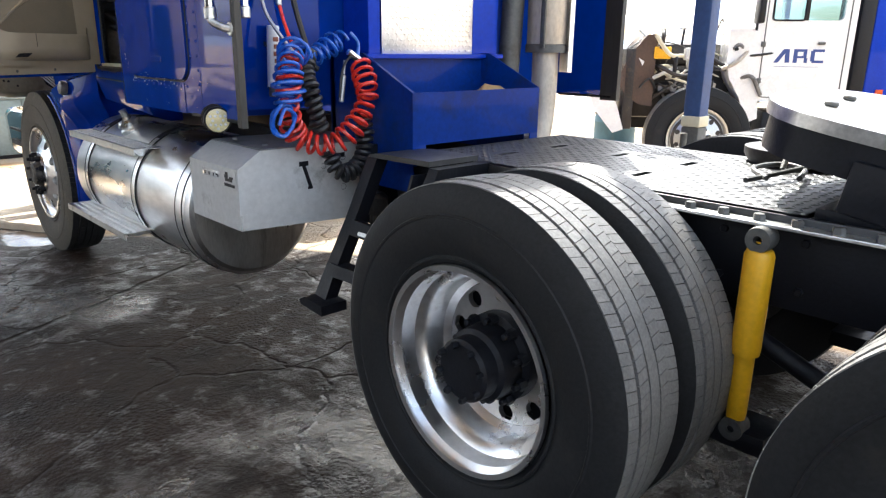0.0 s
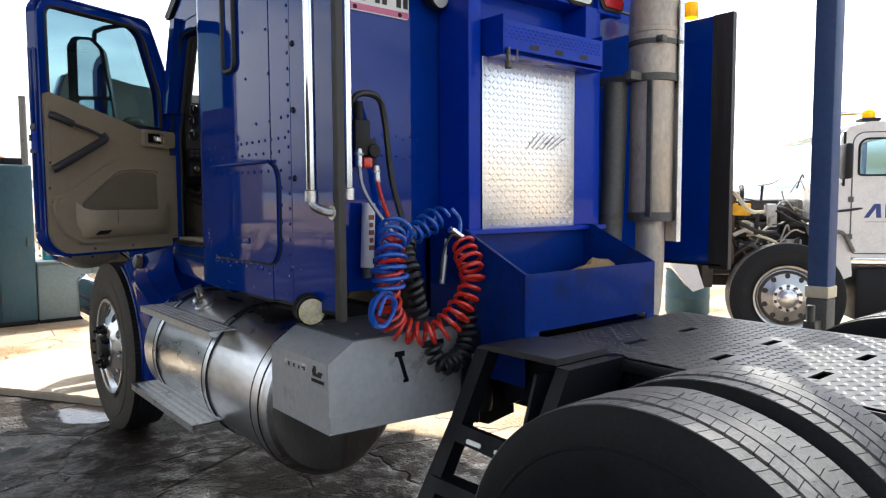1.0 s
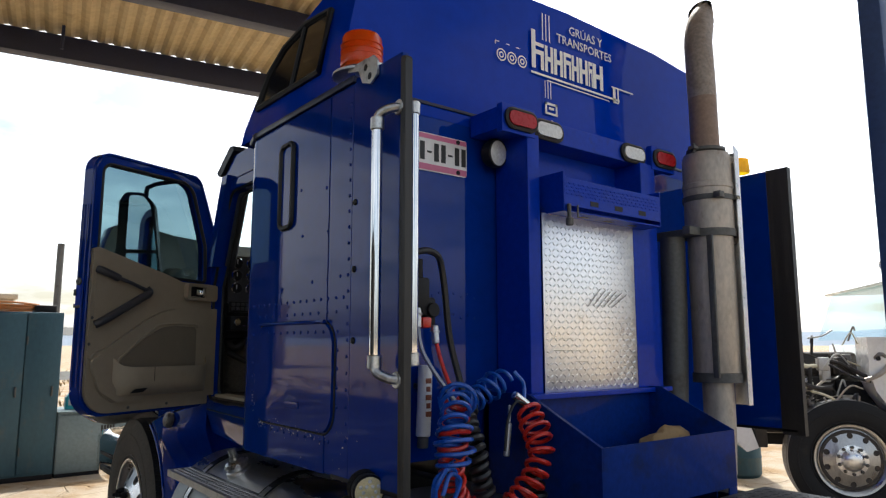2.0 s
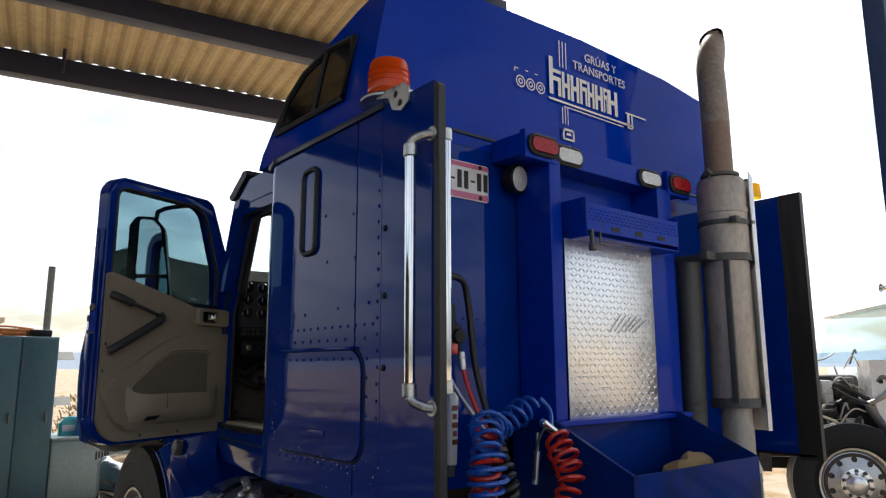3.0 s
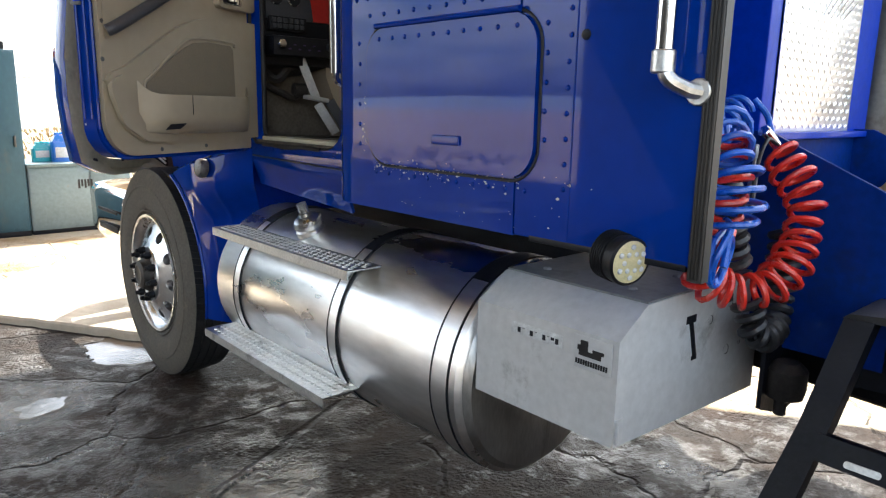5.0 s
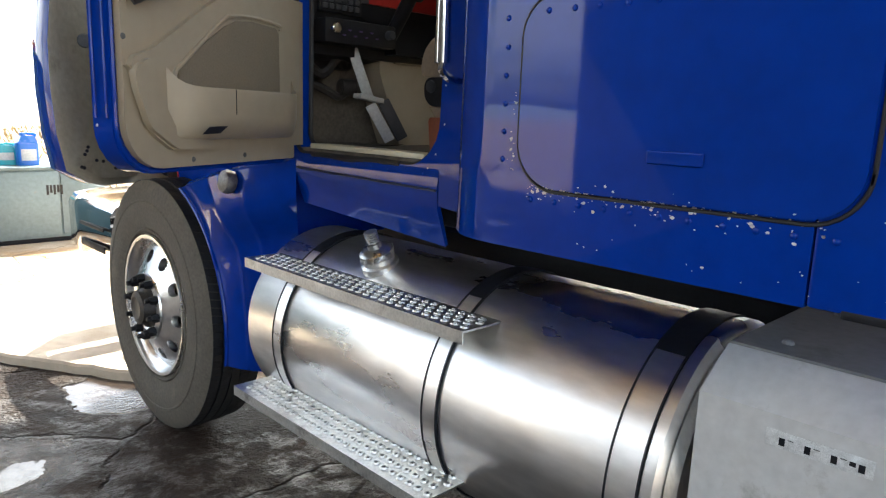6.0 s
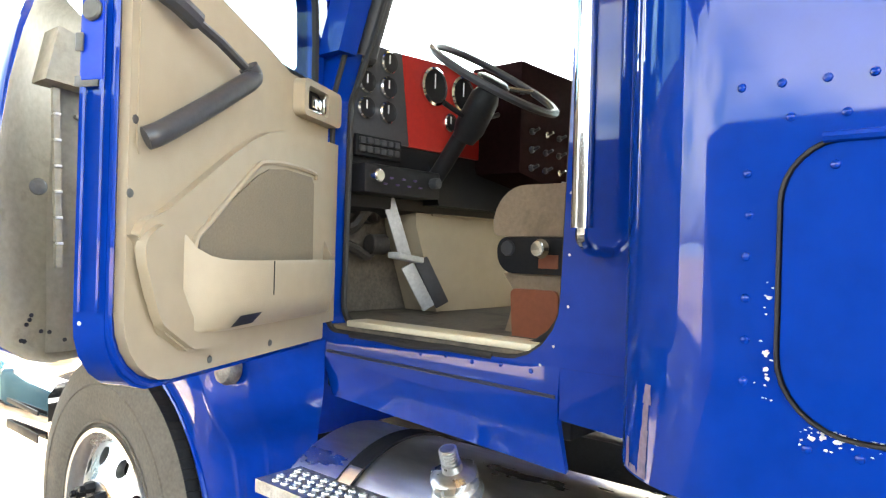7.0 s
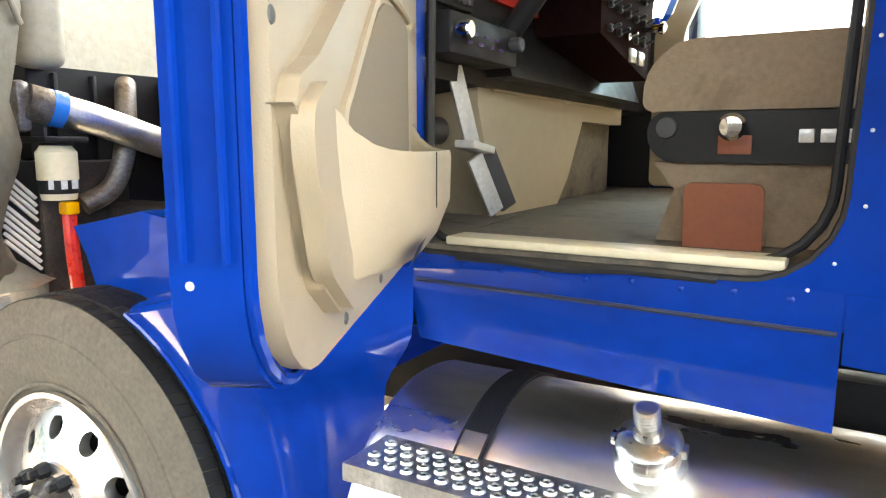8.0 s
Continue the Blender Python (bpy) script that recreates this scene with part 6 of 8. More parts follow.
    for s in (-1, 1):
        part("pillar", prism([(3.10, 2.02), (3.185, 2.02), (3.005, 2.50), (2.93, 2.50)], "x", s * 1.03 - 0.03, s * 1.03 + 0.03 * (0 if s > 0 else 1) if s < 0 else s * 1.03, 0.01), blue, c, "windscreen pillar")
        part("pillar_bead", tube([(s * 1.035, 3.19, 2.03), (s * 1.035, 3.01, 2.505)], 0.008, 8), step_metal, c, "bright windscreen edge bead")
        part("pillar_trim", tube([(s * 0.955, 3.11, 2.03), (s * 0.955, 2.93, 2.48)], 0.028, 12), charcoal, c)
        part("front_side", prism([(3.19, 1.25), (3.42, 1.25), (3.42, 1.93), (3.21, 2.04), (3.19, 2.04)], "x", s * 1.03 - (0.0 if s < 0 else 0.05), s * 1.03 + (0.05 if s < 0 else 0.0), 0.008), blue, c)
    ws = bmesh.new()
    vs = [ws.verts.new(p) for p in ((-0.98, 3.30, 2.05), (0.98, 3.30, 2.05), (0.95, 2.99, 2.52), (-0.95, 2.99, 2.52))]
    ws.faces.new(vs)
    w = part("windscreen", ws, glass, c, smooth=False)
    w.visible_shadow = False
    part("cab_marker_lamp", box(-0.72, -0.62, 2.70, 2.80, 2.60, 2.63, 0.01), yellow_lens, c)
    # dashboard
    d = part("dashboard", prism([(3.40, 1.62), (3.40, 2.03), (3.26, 2.10), (3.22, 2.10), (3.20, 1.78), (3.22, 1.64)], "x", -0.975, 0.975, 0.012), dark_plastic, c, "dark dashboard with gauges")
    part("gauge_panel", prism([(-0.93, 1.83), (-0.70, 1.83), (-0.74, 2.10), (-0.93, 2.10)], "y", 3.19, 3.205, 0.004), charcoal, d)
    part("red_panel", prism([(-0.70, 1.83), (-0.36, 1.83), (-0.36, 2.12), (-0.74, 2.10)], "y", 3.188, 3.205, 0.004), dash_red, d, "red gauge surround")
    for gx, gz, r in [(-0.885 + 0.085 * i, 1.915 + 0.072 * j, 0.032) for i in range(2) for j in range(3)] + [(-0.60, 2.03, 0.060), (-0.46, 2.03, 0.060), (-0.52, 1.93, 0.03)]:
        g = part("gauge", lathe((gx, 3.188, gz), (0, -1, 0), [(r, 0), (r, 0.010), (r * 0.88, 0.014), (r * 0.84, 0.006)], 24), chrome, d, "chrome-ringed gauge")
        part("dial", lathe((gx, 3.186, gz), (0, -1, 0), [(r * 0.85, 0.006), (0, 0.006)], 20), dark_plastic, g)
        part("pointer", box(gx - 0.002, gx + 0.002, 3.1775, 3.1795, gz - r * 0.1, gz + r * 0.65, 0), logo_white, g, smooth=False)
    part("switch_panel", box(-0.92, -0.74, 3.180, 3.20, 1.78, 1.84, 0.004), dark_plastic, d)
    for i in range(6):
        for j in range(2):
            part("switch", box(-0.91 + i * 0.027, -0.89 + i * 0.027, 3.172, 3.182, 1.79 + j * 0.024, 1.808 + j * 0.024, 0.003), charcoal, d)
    rad = part("radio", box(-0.93, -0.62, 3.13, 3.24, 1.675, 1.755, 0.006), dark_plastic, d, "black radio with lit buttons")
    part("knob", cyl((-0.90, 3.13, 1.72), (-0.90, 3.10, 1.72), 0.018, 16), chrome, rad)
    part("knob", cyl((-0.66, 3.13, 1.72), (-0.66, 3.10, 1.72), 0.016, 16), charcoal, rad)
    lit = bpy.data.materials.new("lit_buttons")
    lit.use_nodes = True
    lit.node_tree.nodes["Principled BSDF"].inputs["Base Color"].default_value = (0.05, 0.02, 0.09, 1)
    lit.node_tree.nodes["Principled BSDF"].inputs["Emission Color"].default_value = (0.45, 0.2, 0.9, 1)
    lit.node_tree.nodes["Principled BSDF"].inputs["Emission Strength"].default_value = 0.004
    for i in range(7):
        part("button", box(-0.86 + i * 0.024, -0.849 + i * 0.024, 3.124, 3.131, 1.70 + 0.018 * (i % 2), 1.705 + 0.018 * (i % 2), 0.001), lit, rad, smooth=False)
    lower = part("lower_dash", prism([(3.15, 1.66), (3.38, 1.66), (3.38, 1.78), (3.20, 1.80)], "x", -0.60, 0.55, 0.01), dark_plastic, d)
    side = part("side_console", prism([(-0.36, 1.78), (0.12, 1.70), (0.20, 2.06), (0.14, 2.14), (-0.36, 2.14)], "y", 3.02, 3.22, 0.015), dash_wood, d, "dark red woodgrain switch console")
    rng = random.Random(3)
    for i in range(5):
        for j in range(3):
            x, z = -0.30 + i * 0.085, 1.80 + j * 0.06
            part("switch", join(cyl((x, 3.02, z), (x, 3.006, z), 0.011, 10), cyl((x, 3.006, z), (x, 2.985, z + 0.008), 0.005, 8)), chrome if rng.random() < 0.12 else charcoal, side)
    part("red_knob", box(0.03, 0.075, 2.985, 3.02, 1.96, 2.0, 0.006), dash_red, side, "red brake valve knob")
    part("yellow_tag", box(0.08, 0.12, 2.985, 3.02, 1.955, 1.985, 0.006), yellow_lens, side)
    for x in (0.05, 0.06):
        part("lever", join(cyl((x, 3.02, 1.79 + x), (x, 2.97, 1.79 + x), 0.008, 10), lathe((x, 2.97, 1.79 + x), (0, -1, 0), [(0.012, 0), (0.014, 0.012), (0, 0.02)], 12)), chrome, side)
    part("outlet", join(*[box(-0.10 + i * 0.09, -0.04 + i * 0.09, 3.01, 3.02, 1.735, 1.775, 0.004) for i in range(2)]), white_lens, lower)
    # steering column and wheel
    hub_p = Vector((-0.60, 2.95, 2.02))
    ax = Vector((0, -0.56, 0.83)).normalized()
    st = part("steering_column", join(tube([(-0.60, 3.19, 1.72), (-0.60, 3.13, 1.79), hub_p - ax * 0.03], 0.026, 14), lathe(hub_p - ax * 0.20, ax, [(0.034, 0), (0.046, 0.04), (0.044, 0.14), (0.03, 0.17)], 20)), dark_plastic, c, "black steering column")
    sw = part("steering_wheel", join(lathe(hub_p, ax, [(0.200 + 0.0115 * math.cos(radians(a)), 0.0115 * math.sin(radians(a))) for a in range(0, 360, 45)], 48, closed=True)), charcoal, c, "dark thin-rimmed steering wheel")
    _, u, v = frame_of(ax)
    for k in range(2):
        q = (u if k == 0 else -u)
        part("spoke", tube([hub_p - ax * 0.02, hub_p + q * 0.11 - ax * 0.012, hub_p + q * 0.198], 0.010, 8), chrome, sw)
    part("horn_pad", lathe(hub_p - ax * 0.03, ax, [(0.05, 0), (0.052, 0.025), (0.04, 0.032), (0, 0.034)], 24), dark_plastic, sw)
    part("stalk", join(tube([hub_p - ax * 0.14, hub_p - ax * 0.12 + Vector((0.14, 0.02, 0.03))], 0.008), tube([hub_p - ax * 0.14, hub_p - ax * 0.12 + Vector((-0.12, 0.02, 0.02))], 0.008)), dark_plastic, st)
    # pedals and the clutter behind
    def pedal_bar(p, q, width, thick, bend=0.0):
        p, q = Vector(p), Vector(q)
        z = (p - q).normalized()
        y = Vector((-0.55, -0.83, 0)) - z * Vector((-0.55, -0.83, 0)).dot(z)
        y.normalize()
        x = y.cross(z)
        m = Matrix(((x.x, y.x, z.x, (p.x + q.x) / 2), (x.y, y.y, z.y, (p.y + q.y) / 2), (x.z, y.z, z.z, (p.z + q.z) / 2), (0, 0, 0, 1)))
        L = (p - q).length / 2
        return moved(box(-width / 2, width / 2, -thick / 2, thick / 2, -L, L, 0.003), m)
    arm = part("clutch_pedal", pedal_bar((-0.762, 3.228, 1.71), (-0.676, 3.212, 1.494), 0.038, 0.011), dull_alu, c, "bare metal pedal arm")
    part("pad", moved(box(-0.06, 0.05, -0.03, 0.02, -0.009, 0.009, 0.003), Matrix.Translation((-0.680, 3.207, 1.496)) @ Matrix.Rotation(radians(8), 4, "Y")), dull_alu, arm)
    part("throttle_pedal", pedal_bar((-0.670, 3.212, 1.474), (-0.585, 3.195, 1.340), 0.042, 0.012), dull_alu, c, "bare metal throttle pedal")
    part("rubber_pedal", pedal_bar((-0.605, 3.215, 1.49), (-0.525, 3.19, 1.348), 0.046, 0.014), charcoal, c, "black rubber pedal")
    part("linkage", join(tube(spline([(-0.88, 3.34, 1.62), (-0.82, 3.31, 1.58), (-0.76, 3.30, 1.64), (-0.70, 3.34, 1.62)], 5), 0.02), tube(spline([(-0.86, 3.34, 1.55), (-0.80, 3.31, 1.52), (-0.74, 3.32, 1.50), (-0.68, 3.35, 1.52)], 5), 0.016), cyl((-0.74, 3.31, 1.535), (-0.68, 3.30, 1.535), 0.032), box(-0.90, -0.66, 3.335, 3.378, 1.60, 1.66, 0.015)), engine_dark, c, "dark pedal linkage")
    part("kick_panel", box(-0.96, -0.42, 3.38, 3.398, SILL - 0.012, 1.66, 0.006), floor_mat, c, "dark brown kick panel")
    for s in (-1, 1):
        part("side_liner", box(s * 0.955 - 0.02, s * 0.955 + 0.02, 3.19, 3.39, SILL - 0.012, 2.0, 0.006), dark_plastic, c, "dark inner side liner")
    # engine cover
    part("engine_cover", prism([(-0.50, SILL - 0.012), (-0.06, SILL - 0.012), (0.03, 1.40), (0.16, 1.58), (0.62, 1.58), (0.62, 1.700), (-0.575, 1.700), (-0.61, 1.672), (-0.61, 1.60)], "y", 3.235, 3.375, 0.03, 5), beige, c, "beige moulded engine cover")
    part("cover_lip", box(-0.54, 0.60, 3.227, 3.237, 1.632, 1.640, 0.003), beige, c)
    part("tunnel", box(0.02, 0.62, 3.28, 3.37, SILL - 0.012, 1.59, 0.01), floor_mat, c)
    return c


dull_alu = material("worn_bare_metal", (0.55, 0.55, 0.54), 0.5, 0.35, 0.15, 12, 0.05, 90)
cab_ob = cab()


def seat():
    s = new("driver_seat")
    s.parent = truck
    s["label"] = "tan fabric driver seat on a dark suspension base"
    x0, x1, y0, y1 = -0.79, -0.30, 2.27, 2.80
    part("cushion", prism(rounded(y0, y1, 1.562, 1.688, (0.04, 0.02, 0.095, 0.05), 8), "x", x0, x1, 0.05, 5), fabric, s, "tan fabric seat cushion")
    base = part("control_panel", prism(rounded(y0, y1 - 0.01, 1.470, 1.560, (0.02, 0.05, 0.03, 0.02), 5), "x", x0 + 0.005, x1, 0.008), dark_plastic, s, "dark plastic seat side with knob")
    part("knob", join(cyl((x0 + 0.004, 2.64, 1.532), (x0 - 0.02, 2.64, 1.532), 0.010, 12), lathe((x0 - 0.02, 2.64, 1.532), (-1, 0, 0), [(0.018, 0), (0.024, 0.010), (0.018, 0.024), (0, 0.028)], 18)), chrome, base, "chrome air valve knob")
    part("rust_patch", box(x0 + 0.001, x0 + 0.004, 2.61, 2.665, 1.485, 1.518, 0.004), red_board, base)
    for i in range(3):
        part("rocker", box(x0 + 0.000, x0 + 0.006, 2.45 + i * 0.032, 2.474 + i * 0.032, 1.505, 1.528, 0.002), white_lens, base, "white rocker switch")
    part("pivot", lathe((x0 + 0.004, 2.755, 1.532), (-1, 0, 0), [(0.02, 0), (0.018, 0.008), (0, 0.01)], 16), charcoal, base)
    part("skirt", prism([(y0 + 0.02, SILL - 0.01), (y1 - 0.03, SILL - 0.01), (y1 - 0.06, 1.42), (y1 - 0.02, 1.47), (y0 + 0.02, 1.47)], "x", x0 + 0.02, x1 - 0.02, 0.02, 2), fabric, s, "crumpled tan seat skirt")
    part("backrest", prism([(2.22, 1.66), (2.36, 1.66), (2.30, 2.35), (2.21, 2.35)], "x", x0 + 0.02, x1 - 0.02, 0.03, 3), fabric, s)
    return s


seat()
board = thing_mesh("board", moved(prism(rounded(-0.065, 0.065, 0.0, 0.115, (0.0, 0.0, 0.015, 0.015), 4), "x", -0.004, 0.004, 0.001), Matrix.Translation((-0.822, 2.645, SILL - 0.011)) @ Matrix.Rotation(radians(-6), 4, "Y")), red_board, "rust-red board leaning against the seat base", "board")


def door():
    d = new("cab_door")
    d.parent = truck
    d["label"] = "open blue cab door with beige plastic trim"
    L = 0.748
    # local frame: u runs from hinge to free edge, w points to the cab side, z up
    hinge = Vector((-1.046, 3.185, 0))
    u = Vector((-0.907, -0.420, 0)).normalized()
    w = Vector((0.420, -0.907, 0)).normalized()
    M = Matrix((( u.x, w.x, 0, hinge.x), (u.y, w.y, 0, hinge.y), (0, 0, 1, 0), (0, 0, 0, 1)))
    d.matrix_basis = M
    z0, z1 = 1.268, 2.512
    # shell: outline in (u, z); window opening
    outer = round_poly([(0.0, z0), (L - 0.008, z0), (L - 0.008, z1), (0.095, z1 + 0.006), (-0.055, 2.17), (-0.045, 1.90)], (0.05, 0.12, 0.10, 0.06, 0.10, 0.10))
    inner = round_poly([(0.02, 1.935), (L - 0.062, 1.955), (L - 0.062, z1 - 0.052), (0.145, z1 - 0.046), (0.03, 2.14), (0.022, 2.04)], (0.02, 0.02, 0.05, 0.10, 0.10, 0.02))
    shell = part("shell", plate_with_hole(outer, inner, "y", -0.060, 0.0, 0.014), blue, d, "blue painted door shell")
    part("edge_lip", ring_of([(a * 0.985 + 0.005, (b - 1.84) * 0.985 + 1.84) for a, b in outer], "y", 0.004, 0.006, 6), blue, shell)
    g = part("glass", prism([(0.01, 1.93), (L - 0.05, 1.94), (L - 0.05, z1 - 0.040), (0.13, z1 - 0.036), (0.02, 2.13)], "y", -0.030, -0.026, 0), tinted_glass, d, "blue-tinted door glass", smooth=False)
    g.visible_shadow = False
    # trim panel with sloping top
    trim_o = [(-0.040, z0 + 0.016)] + [(L - 0.026 - 0.12 + 0.12 * math.sin(radians(a)), z0 + 0.014 + 0.12 - 0.12 * math.cos(radians(a))) for a in range(0, 91, 15)] + [(L - 0.026, 2.04), (L - 0.05, 2.05), (0.30, 1.955), (0.20, 1.925), (-0.038, 1.925)]
    t = part("trim_panel", prism(trim_o, "y", 0.002, 0.022, 0.010, 3), beige, d, "moulded beige door trim")
    # raised lower field, its edge rising from the free side to a peak
    low = [(-0.034, z0 + 0.06), (0.58, z0 + 0.06), (0.645, z0 + 0.10), (0.680, z0 + 0.17), (0.710, z0 + 0.26), (0.716, 1.530), (0.700, 1.556), (0.645, 1.578), (0.58, 1.618), (0.455, 1.698), (0.385, 1.738), (0.32, 1.765), (0.24, 1.782), (0.12, 1.791), (-0.034, 1.792)]
    low = round_poly(low, [0.0] + [0.03] * 4 + [0.008] + [0.02] * (len(low) - 7) + [0.0], 4)
    part("lower_field", prism(low, "y", 0.018, 0.040, 0.0185, 5), beige, t)
    roll = round_poly([(0.650, 1.565), (0.716, 1.528), (0.712, z0 + 0.22), (0.672, z0 + 0.12), (0.58, z0 + 0.064), (0.46, z0 + 0.060), (0.46, z0 + 0.086), (0.58, z0 + 0.112), (0.628, z0 + 0.19), (0.640, 1.50)], (0.02, 0.03, 0.06, 0.06, 0.06, 0.01, 0.01, 0.06, 0.06, 0.02), 4)
    part("rim_roll", prism(roll, "y", 0.034, 0.054, 0.0115, 4), beige, t, "raised rounded rim of the trim")
    sp = [(0.105, 1.44), (0.56, 1.44), (0.56, 1.53), (0.52, 1.57), (0.37, 1.665), (0.32, 1.686), (0.25, 1.694), (0.125, 1.69), (0.11, 1.675)]
    part("speaker_cloth", prism(sp, "y", 0.040, 0.0445, 0.003), beige_mesh, t, "brown speaker cloth")
    pts = [Vector((a, 0.043, b)) for a, b in sp]
    big = [Vector((a + (0.012 if a > 0.3 else -0.012), 0.043, b + (0.012 if b > 1.6 else -0.01))) for a, b in sp]
    part("cloth_bead", tube(spline(big[1:] , 5), 0.006, 6), beige, t)
    # map pocket
    bm = bmesh.new()
    cols = []
    N = 36
    for i in range(N + 1):
        f = i / N
        uu = 0.03 + f * 0.570
        bulge = 0.085 * (1 - abs(2 * f - 1) ** 5)
        dipz = 1.545 - 0.052 * (1 - abs(2 * f - 1) ** 16)
        cols.append([bm.verts.new(p) for p in ((uu, 0.038, z0 + 0.085), (uu, 0.038 + bulge * 0.75, z0 + 0.10), (uu, 0.038 + bulge * 0.98, z0 + 0.15), (uu, 0.038 + bulge, dipz - 0.01), (uu, 0.036 + bulge, dipz), (uu, 0.028 + bulge, dipz - 0.004), (uu, 0.026 + bulge, dipz - 0.09))])
    for a, b in zip(cols, cols[1:]):
        for i in range(6):
            bm.faces.new((a[i], a[i + 1], b[i + 1], b[i]))
    part("map_pocket", bm, beige, t, "bulging beige map pocket", angle=60)
    bm = bmesh.new()
    bm.faces.new([bm.verts.new((uu, 0.1025 + 0.38 * (dz - 0.10) + 0.0015, z0 + dz)) for uu, dz in ((0.550, 0.104), (0.478, 0.106), (0.455, 0.126), (0.530, 0.124))])
    part("pocket_slot", bm, dark_plastic, t, smooth=False)
    part("pocket_crack", box(0.428, 0.430, 0.1225, 0.1237, 1.425, 1.492, 0), dark_plastic, t, smooth=False)
    # armrest handle: bent dark grab bar
    hd = part("pull_handle", tube(spline([(0.712, 0.046, 1.688), (0.690, 0.060, 1.702), (0.60, 0.072, 1.757), (0.50, 0.078, 1.818), (0.466, 0.078, 1.838), (0.450, 0.076, 1.852), (0.462, 0.072, 1.868)], 6), 0.0195, 12), charcoal, t, "dark bent pull handle")
    part("rod", tube([(0.462, 0.07, 1.862), (0.55, 0.066, 1.892), (0.625, 0.06, 1.912)], 0.009, 8), charcoal, hd)
    part("sleeve", tube(spline([(0.612, 0.062, 1.908), (0.655, 0.055, 1.925), (0.69, 0.040, 1.94), (0.70, 0.025, 1.945)], 5), 0.018, 10), charcoal, hd)
    part("handle_field", prism([(0.455, 1.845), (0.70, 1.665), (0.705, 1.68), (0.705, 1.99), (0.66, 1.99)], "y", 0.016, 0.0245, 0.002), beige, t)
    # release cup
    cup = part("release_cup", plate_with_hole(rounded(-0.022, 0.186, 1.832, 1.920, 0.018, 4), rounded(0.055, 0.165, 1.846, 1.905, 0.010, 4), "y", 0.022, 0.052, 0.005), beige, t)
    part("recess", prism(rounded(0.052, 0.168, 1.843, 1.908, 0.008, 3), "y", 0.0225, 0.0255, 0), dark_plastic, cup, smooth=False)
    part("lever", join(box(0.062, 0.078, 0.030, 0.050, 1.853, 1.900, 0.004), box(0.078, 0.112, 0.030, 0.036, 1.862, 1.892, 0.003), box(0.060, 0.160, 0.028, 0.046, 1.848, 1.853, 0.002)), chrome, cup, "chrome release lever")
    for uu, zz in ((L - 0.032, 1.60), (L - 0.040, 1.72), (L - 0.26, z0 + 0.032), (0.262, z0 + 0.036)):
        part("screw", dome((uu, 0.022, zz), (0, 1, 0), 0.008, 0.4), dull_steel, t)
    # latch plate on the free edge
    lp = part("latch_plate", box(L - 0.001, L + 0.004, -0.048, -0.006, 1.775, 1.90, 0.003), blue_flat, d, "door latch with screws")
    part("striker_fork", join(cyl((L + 0.002, -0.025, 1.885), (L + 0.012, -0.025, 1.885), 0.018, 14), box(L + 0.004, L + 0.010, -0.055, -0.04, 1.82, 1.85, 0.003)), dull_steel, lp)
    part("label_tag", box(L, L + 0.003, -0.060, -0.015, 1.765, 1.783, 0.001), dull_steel, lp)
    part("edge_rib", join(tube([(L - 0.001, -0.045, z0 + 0.14), (L - 0.001, -0.045, 2.25)], 0.004, 6), tube([(L - 0.001, -0.010, z0 + 0.14), (L - 0.001, -0.010, 2.25)], 0.004, 6)), blue, shell)
    part("chip", dome((L - 0.0005, -0.04, 1.39), (1, 0, 0), 0.004, 0.3), chip, shell)
    # window rubber
    part("window_seal", ring_of(inner, "y", -0.006, 0.010, 6), seal, d)
    # mirror on its arm outside the door
    mir = part("mirror_arm", tube(spline([(0.10, -0.06, 2.50), (0.05, -0.20, 2.525), (0.05, -0.30, 2.53), (0.09, -0.39, 2.51), (0.11, -0.41, 2.44), (0.11, -0.41, 2.0), (0.05, -0.30, 1.93), (-0.01, -0.06, 1.92)], 8), 0.013, 8), dark_plastic, d, "black mirror arm")
    turn = Matrix.Translation((0.16, -0.37, 0)) @ Matrix.Rotation(radians(-50), 4, "Z")
    shape = [(-0.115, 1.97), (0.125, 1.97), (0.125, 2.40), (0.095, 2.455), (0.0, 2.455), (-0.06, 2.40)]
    face = [(-0.090, 2.125), (0.072, 2.125), (0.072, 2.425), (0.060, 2.438), (0.004, 2.436), (-0.040, 2.39)]
    low = [(-0.098, 1.99), (0.072, 1.99), (0.072, 2.105), (-0.090, 2.105)]
    tip = turn @ Matrix.Translation((0, 0, 2.27)) @ Matrix.Rotation(radians(2.5), 4, "X") @ Matrix.Translation((0, 0, -2.27))
    head = part("mirror_head", moved(prism(round_poly(shape, (0.03, 0.03, 0.05, 0.04, 0.05, 0.10)), "y", -0.085, 0.0, 0.016, 3), turn), dark_plastic, d, "black mirror housing")
    part("mirror_glass", moved(prism(round_poly(face, (0.01, 0.01, 0.02, 0.02, 0.03, 0.08)), "y", 0.009, 0.0105, 0), tip), mirror_mat, head, smooth=False)
    part("mirror_glass", moved(prism(round_poly(low, (0.012, 0.012, 0.01, 0.01)), "y", 0.002, 0.0035, 0), turn), mirror_mat, head, smooth=False)
    return d


door()


def cab_grab():
    g = part("cab_grab_rail", tube([(-1.118, 2.365, 1.568), (-1.118, 2.365, 2.30)], 0.020, 14), chrome, truck, "chrome grab rail beside the doorway")
    part("bracket", tube(spline([(-1.118, 2.365, 1.572), (-1.115, 2.366, 1.548), (-1.08, 2.366, 1.530), (-1.03, 2.355, 1.526)], 5), 0.011, 10), chrome, g)
    part("bracket", tube(spline([(-1.118, 2.365, 2.296), (-1.115, 2.366, 2.32), (-1.08, 2.366, 2.338), (-1.03, 2.355, 2.342)], 5), 0.011, 10), chrome, g)


cab_grab()


